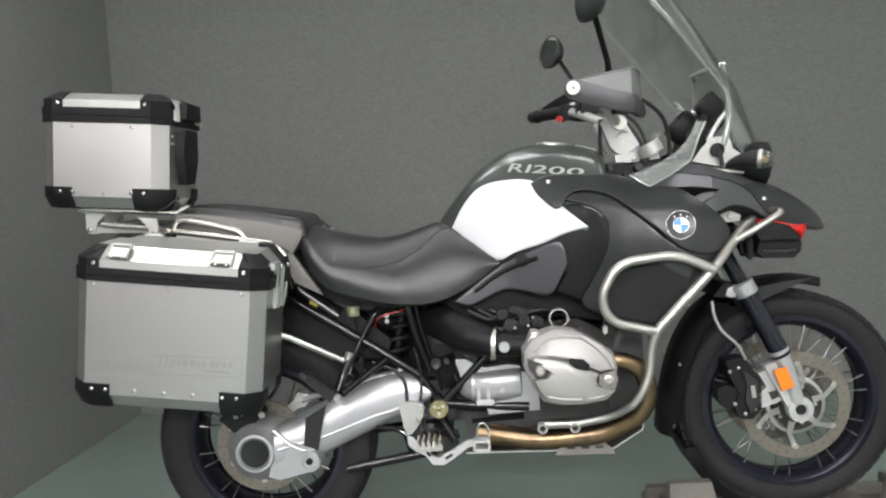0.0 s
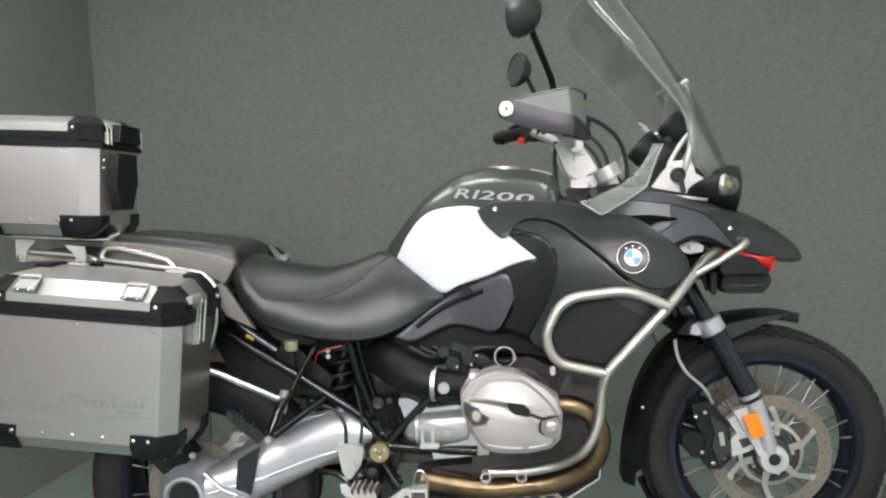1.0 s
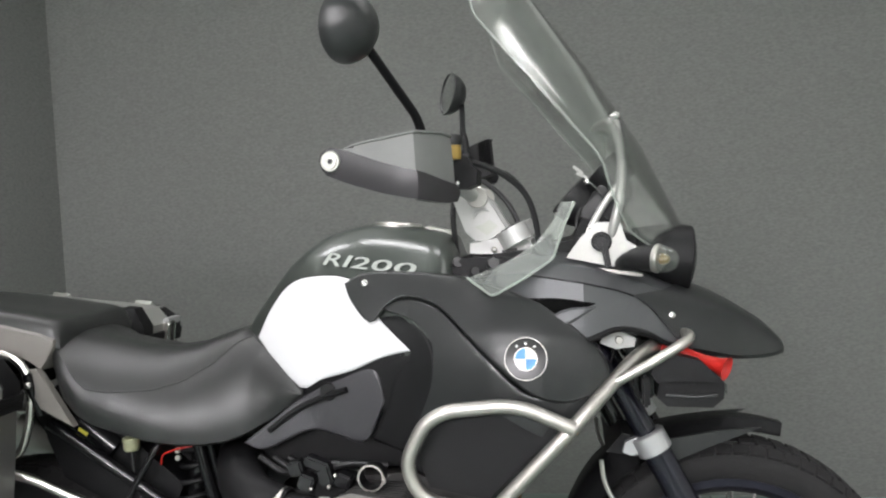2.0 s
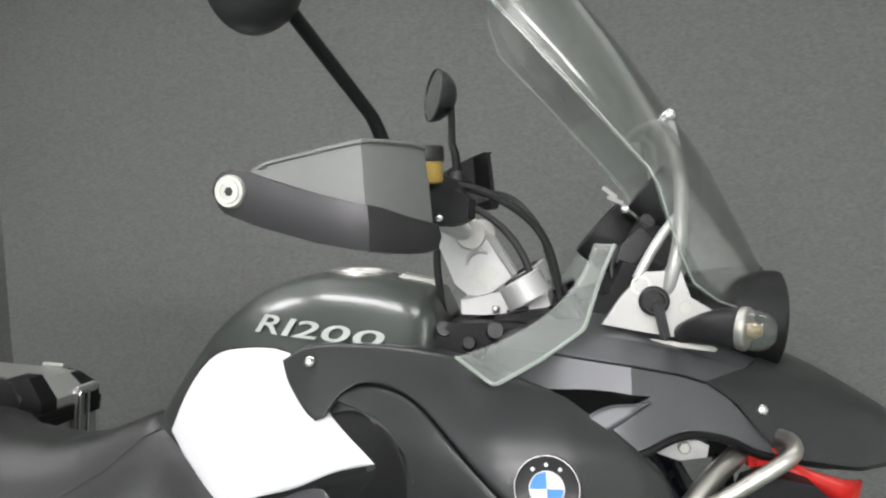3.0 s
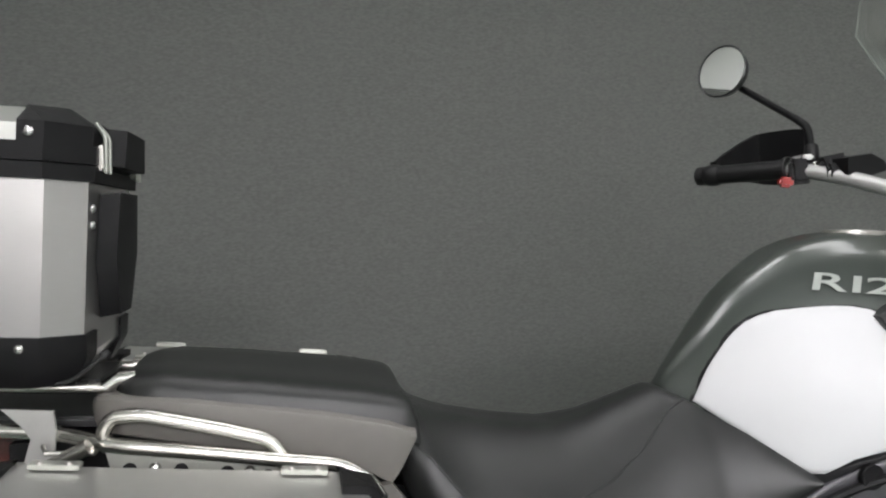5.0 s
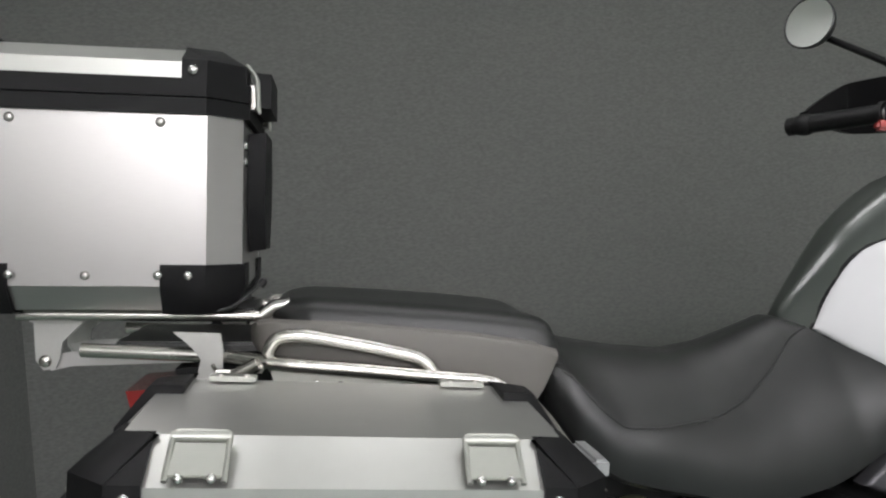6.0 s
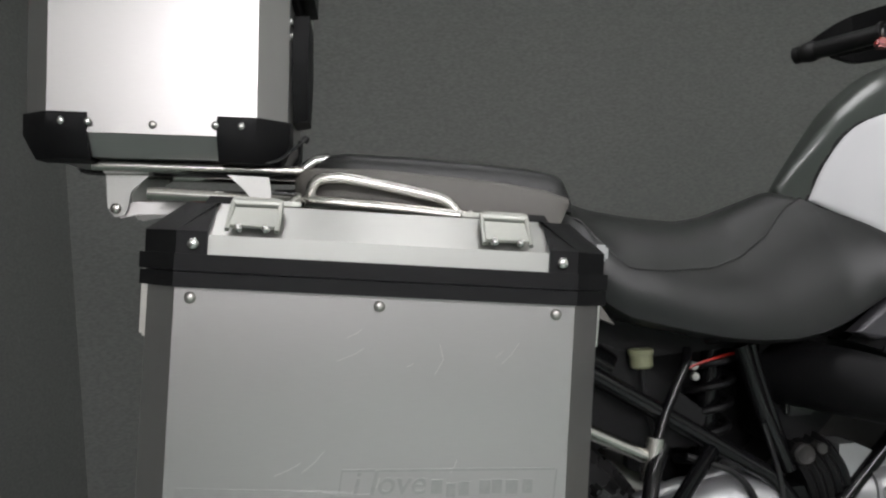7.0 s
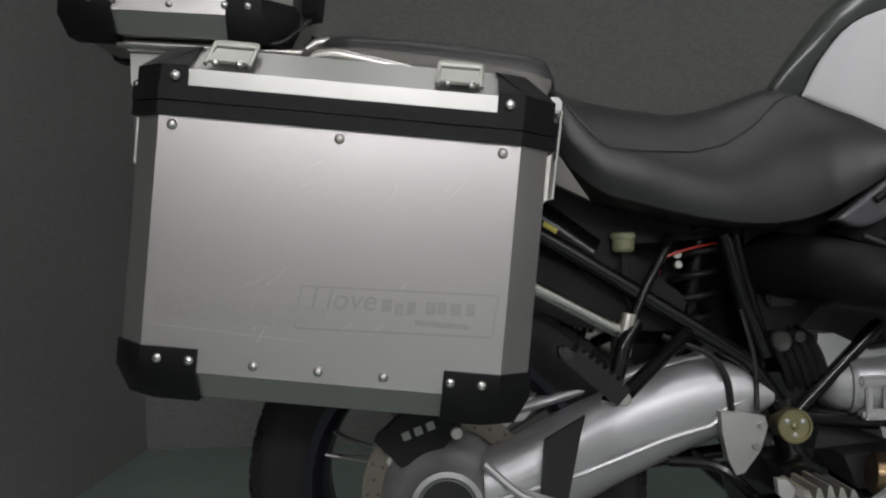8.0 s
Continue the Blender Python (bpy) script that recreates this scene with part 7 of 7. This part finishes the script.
# luggage rack and rails
for s in (-1, 1):
    rail = part("rack_rail", tube([(-0.41, s * 0.115, 0.964), (-0.25, s * 0.125, 0.946), (-0.182, s * 0.165, 0.936), (-0.08, s * 0.17, 0.921), (0.0, s * 0.172, 0.907), (0.068, s * 0.175, 0.897), (0.097, s * 0.177, 0.879), (0.111, s * 0.177, 0.857)], 0.0085, bend=0.025, segs=14), RACK, bike, "polished steel luggage rack rail")
    part("rail_foot", tube([(0.111, s * 0.177, 0.857), (0.115, s * 0.172, 0.827), (0.12, s * 0.15, 0.77)], 0.0088, bend=0.02, segs=12), FRAME, rail, "black lower end of the rail")
    part("rail_bolt", dome((0.118, s * 0.186, 0.836), (0, s, 0), 0.007, 0.005), STEEL, rail)
    part("grab_handle", tube([(-0.185, s * 0.155, 0.93), (-0.192, s * 0.158, 0.948), (-0.181, s * 0.16, 0.9655), (-0.152, s * 0.162, 0.967), (-0.066, s * 0.164, 0.9455), (-0.011, s * 0.166, 0.9295), (0.008, s * 0.168, 0.903)], 0.0085, bend=0.014, segs=14), RACK, rail, "polished steel grab handle")
    part("case_rail", tube([(-0.12, s * 0.185, 0.62), (0.05, s * 0.18, 0.655), (0.1, s * 0.165, 0.64), (0.262, s * 0.13, 0.555)], 0.0105, bend=0.03, segs=14), RACK, bike, "polished steel case carrier tube")
    part("case_rail_tee", tube([(0.268, s * 0.132, 0.585), (0.255, s * 0.134, 0.525)], 0.014, segs=14), RACK, bike)
    part("case_carrier", tube([(0.1, s * 0.165, 0.86), (0.11, s * 0.165, 0.78), (0.08, s * 0.165, 0.68), (-0.25, s * 0.165, 0.7), (-0.28, s * 0.165, 0.9), (-0.2, s * 0.18, 0.94)], 0.0085, bend=0.04, segs=12), RACK, bike)
    part("rear_lug", prism([(-0.477, 1.0), (-0.417, 0.996), (-0.445, 0.972), (-0.449, 0.952), (-0.455, 0.94), (-0.469, 0.939), (-0.477, 0.952)], s * 0.066, s * 0.072, r=0.002), WHITE_METAL, bike, "pale silver top case bracket")
    part("lug_bolt", dome((-0.466, s * 0.072, 0.95), (0, s, 0), 0.008, 0.005), RACK, bike)
    part("rear_rail_plate", prism([(-0.472, 0.955), (-0.437, 0.959), (-0.3, 0.95), (-0.26, 0.945), (-0.26, 0.933), (-0.437, 0.941), (-0.462, 0.937)], s * 0.062, s * 0.065, r=0.001), ALU, bike)
    part("front_lug", prism([(-0.3, 0.98), (-0.246, 0.974), (-0.244, 0.955), (-0.247, 0.914), (-0.278, 0.918), (-0.27, 0.945), (-0.28, 0.96)], s * 0.136, s * 0.142, r=0.002), WHITE_METAL, bike, "pale silver top case bracket")
    part("lug_foot", box((-0.268, s * 0.15, 0.9155), (0.05, 0.034, 0.004), r=0.001, turn=(0, 4, 0)), WHITE_METAL, bike)
    bracket = part("rail_bracket", prism([(-0.19, 0.928), (-0.09, 0.917), (-0.02, 0.902), (0.01, 0.885), (-0.02, 0.868), (-0.18, 0.885)], s * 0.15, s * 0.154, r=0.001), LATCH, bike, "plain steel bracket plate with holes")
    for x, z in ((-0.165, 0.905), (-0.11, 0.9), (-0.06, 0.893), (-0.015, 0.885)):
        part("bracket_hole", disc((x, s * 0.154, z), (0, s, 0), 0.008, 0.0008, segs=16, edge=0.0002), GLOSS_BLACK, bracket)
    for x, z in ((-0.138, 0.905), (-0.035, 0.893)):
        part("bracket_bolt", dome((x, s * 0.154, z), (0, s, 0.3), 0.007, 0.005), CHROME, bracket)
    part("carrier_tube", tube([(-0.49, s * 0.086, 1.01), (-0.2, s * 0.086, 0.988)], 0.0075, segs=12), RACK, bike)
    part("carrier_collar", tube([(-0.2, s * 0.086, 0.988), (-0.188, s * 0.086, 0.987)], 0.0125, segs=14), RACK, bike)
    part("lug_flange", box((-0.447, s * 0.069, 0.9995), (0.062, 0.03, 0.004), r=0.001, turn=(0, 3.5, 0)), WHITE_METAL, bike)
    part("tie_eye", tube([(-0.255, s * 0.15, 0.938), (-0.25, s * 0.16, 0.932), (-0.2, s * 0.16, 0.928), (-0.195, s * 0.15, 0.934)], 0.003, segs=8), RACK, bike)
part("case_plate", box((-0.345, 0, 1.004), (0.27, 0.15, 0.008), r=0.002, turn=(0, 4.4, 0)), SATIN_BLACK, bike, "black top case carrier plate")
part("rack_deck", box((-0.26, 0, 0.955), (0.24, 0.2, 0.012), r=0.004, turn=(0, 4.4, 0)), SATIN_BLACK, bike, "black luggage rack deck")
part("tail_hook", tube([(-0.2, -0.1, 0.99), (-0.185, -0.1, 1.0), (-0.165, -0.1, 1.002)], 0.009, segs=10), CHROME, bike)
tl = part("tail_lamp", soften(prism([(-0.375, 0.905), (-0.365, 0.855), (-0.315, 0.848), (-0.305, 0.905)], -0.07, 0.07, r=0), 0.008), DARK_RED, bike, "red tail lamp")
part("tail_housing", soften(prism([(-0.31, 0.93), (-0.31, 0.86), (-0.1, 0.82), (0.0, 0.89), (-0.1, 0.935)], -0.09, 0.09, r=0), 0.015), GRAIN_BLACK, bike)
part("rear_mudguard", soften(prism([(-0.29, 0.88), (-0.36, 0.78), (-0.4, 0.6), (-0.385, 0.6), (-0.34, 0.76), (-0.2, 0.86), (0.0, 0.8), (0.0, 0.84)], -0.08, 0.08, r=0), 0.005), GRAIN_BLACK, bike, "black rear mudguard")

FLARED["on"] = False
# ---- wheel chock on the floor ----
chock = thing("wheel_chock", "grey steel wheel chock holding the front tyre", "wheel chock", pose(1.507, 0, 0))
for s in (-1, 1):
    part("base_rail", box((0.05, s * 0.155, 0.015), (0.85, 0.04, 0.03), r=0.004), CHOCK, chock)
    part("side_plate", prism([(-0.37, 0.0), (-0.365, 0.178 if s < 0 else 0.06), (-0.25, 0.178 if s < 0 else 0.06), (-0.2, 0.0)], s * 0.12, s * 0.15, r=0.004), CHOCK, chock)
    part("upright", box((0.268, s * 0.11, 0.14), (0.045, 0.03, 0.29), r=0.004, turn=(0, 14, 0)), CHOCK, chock)
part("cross_rail", box((-0.3, 0, 0.02), (0.06, 0.34, 0.04), r=0.004), CHOCK, chock)
part("front_rail", box((0.4, 0, 0.03), (0.06, 0.36, 0.06), r=0.004), CHOCK, chock)
part("wheel_pad", box((-0.01, 0, 0.036), (0.5, 0.14, 0.02), r=0.004), CHOCK, chock)
cr = []
for k in range(13):
    a = math.radians(200 + 45 * k / 12)
    cr.append([(0.01 + r * math.cos(a), y, 0.365 + r * math.sin(a)) for r, y in ((0.325, -0.07), (0.325, 0.07), (0.295, 0.085), (0.305, 0.092), (0.335, 0.08), (0.335, -0.08), (0.305, -0.092), (0.295, -0.085))])
part("cradle", loft(cr), GRAIN_BLACK, chock, "black curved wheel cradle")
part("hoop_bar", tube([(0.33, -0.11, 0.25), (0.37, -0.1, 0.33), (0.37, 0.1, 0.33), (0.33, 0.11, 0.25)], 0.018, bend=0.05), CHOCK, chock)

# ---- low platform under the wheels ----
deck = thing("display_platform", "low grey steel platform the motorcycle stands on", "platform", pose(0.75, 0, GROUND))
part("deck_plate", box((0, 0, 0.115), (2.6, 0.36, 0.006), r=0.001), CHOCK, deck)
for s in (-1, 1):
    part("side_rail", box((0, s * 0.165, 0.056), (2.6, 0.03, 0.112), r=0.002), CHOCK, deck)
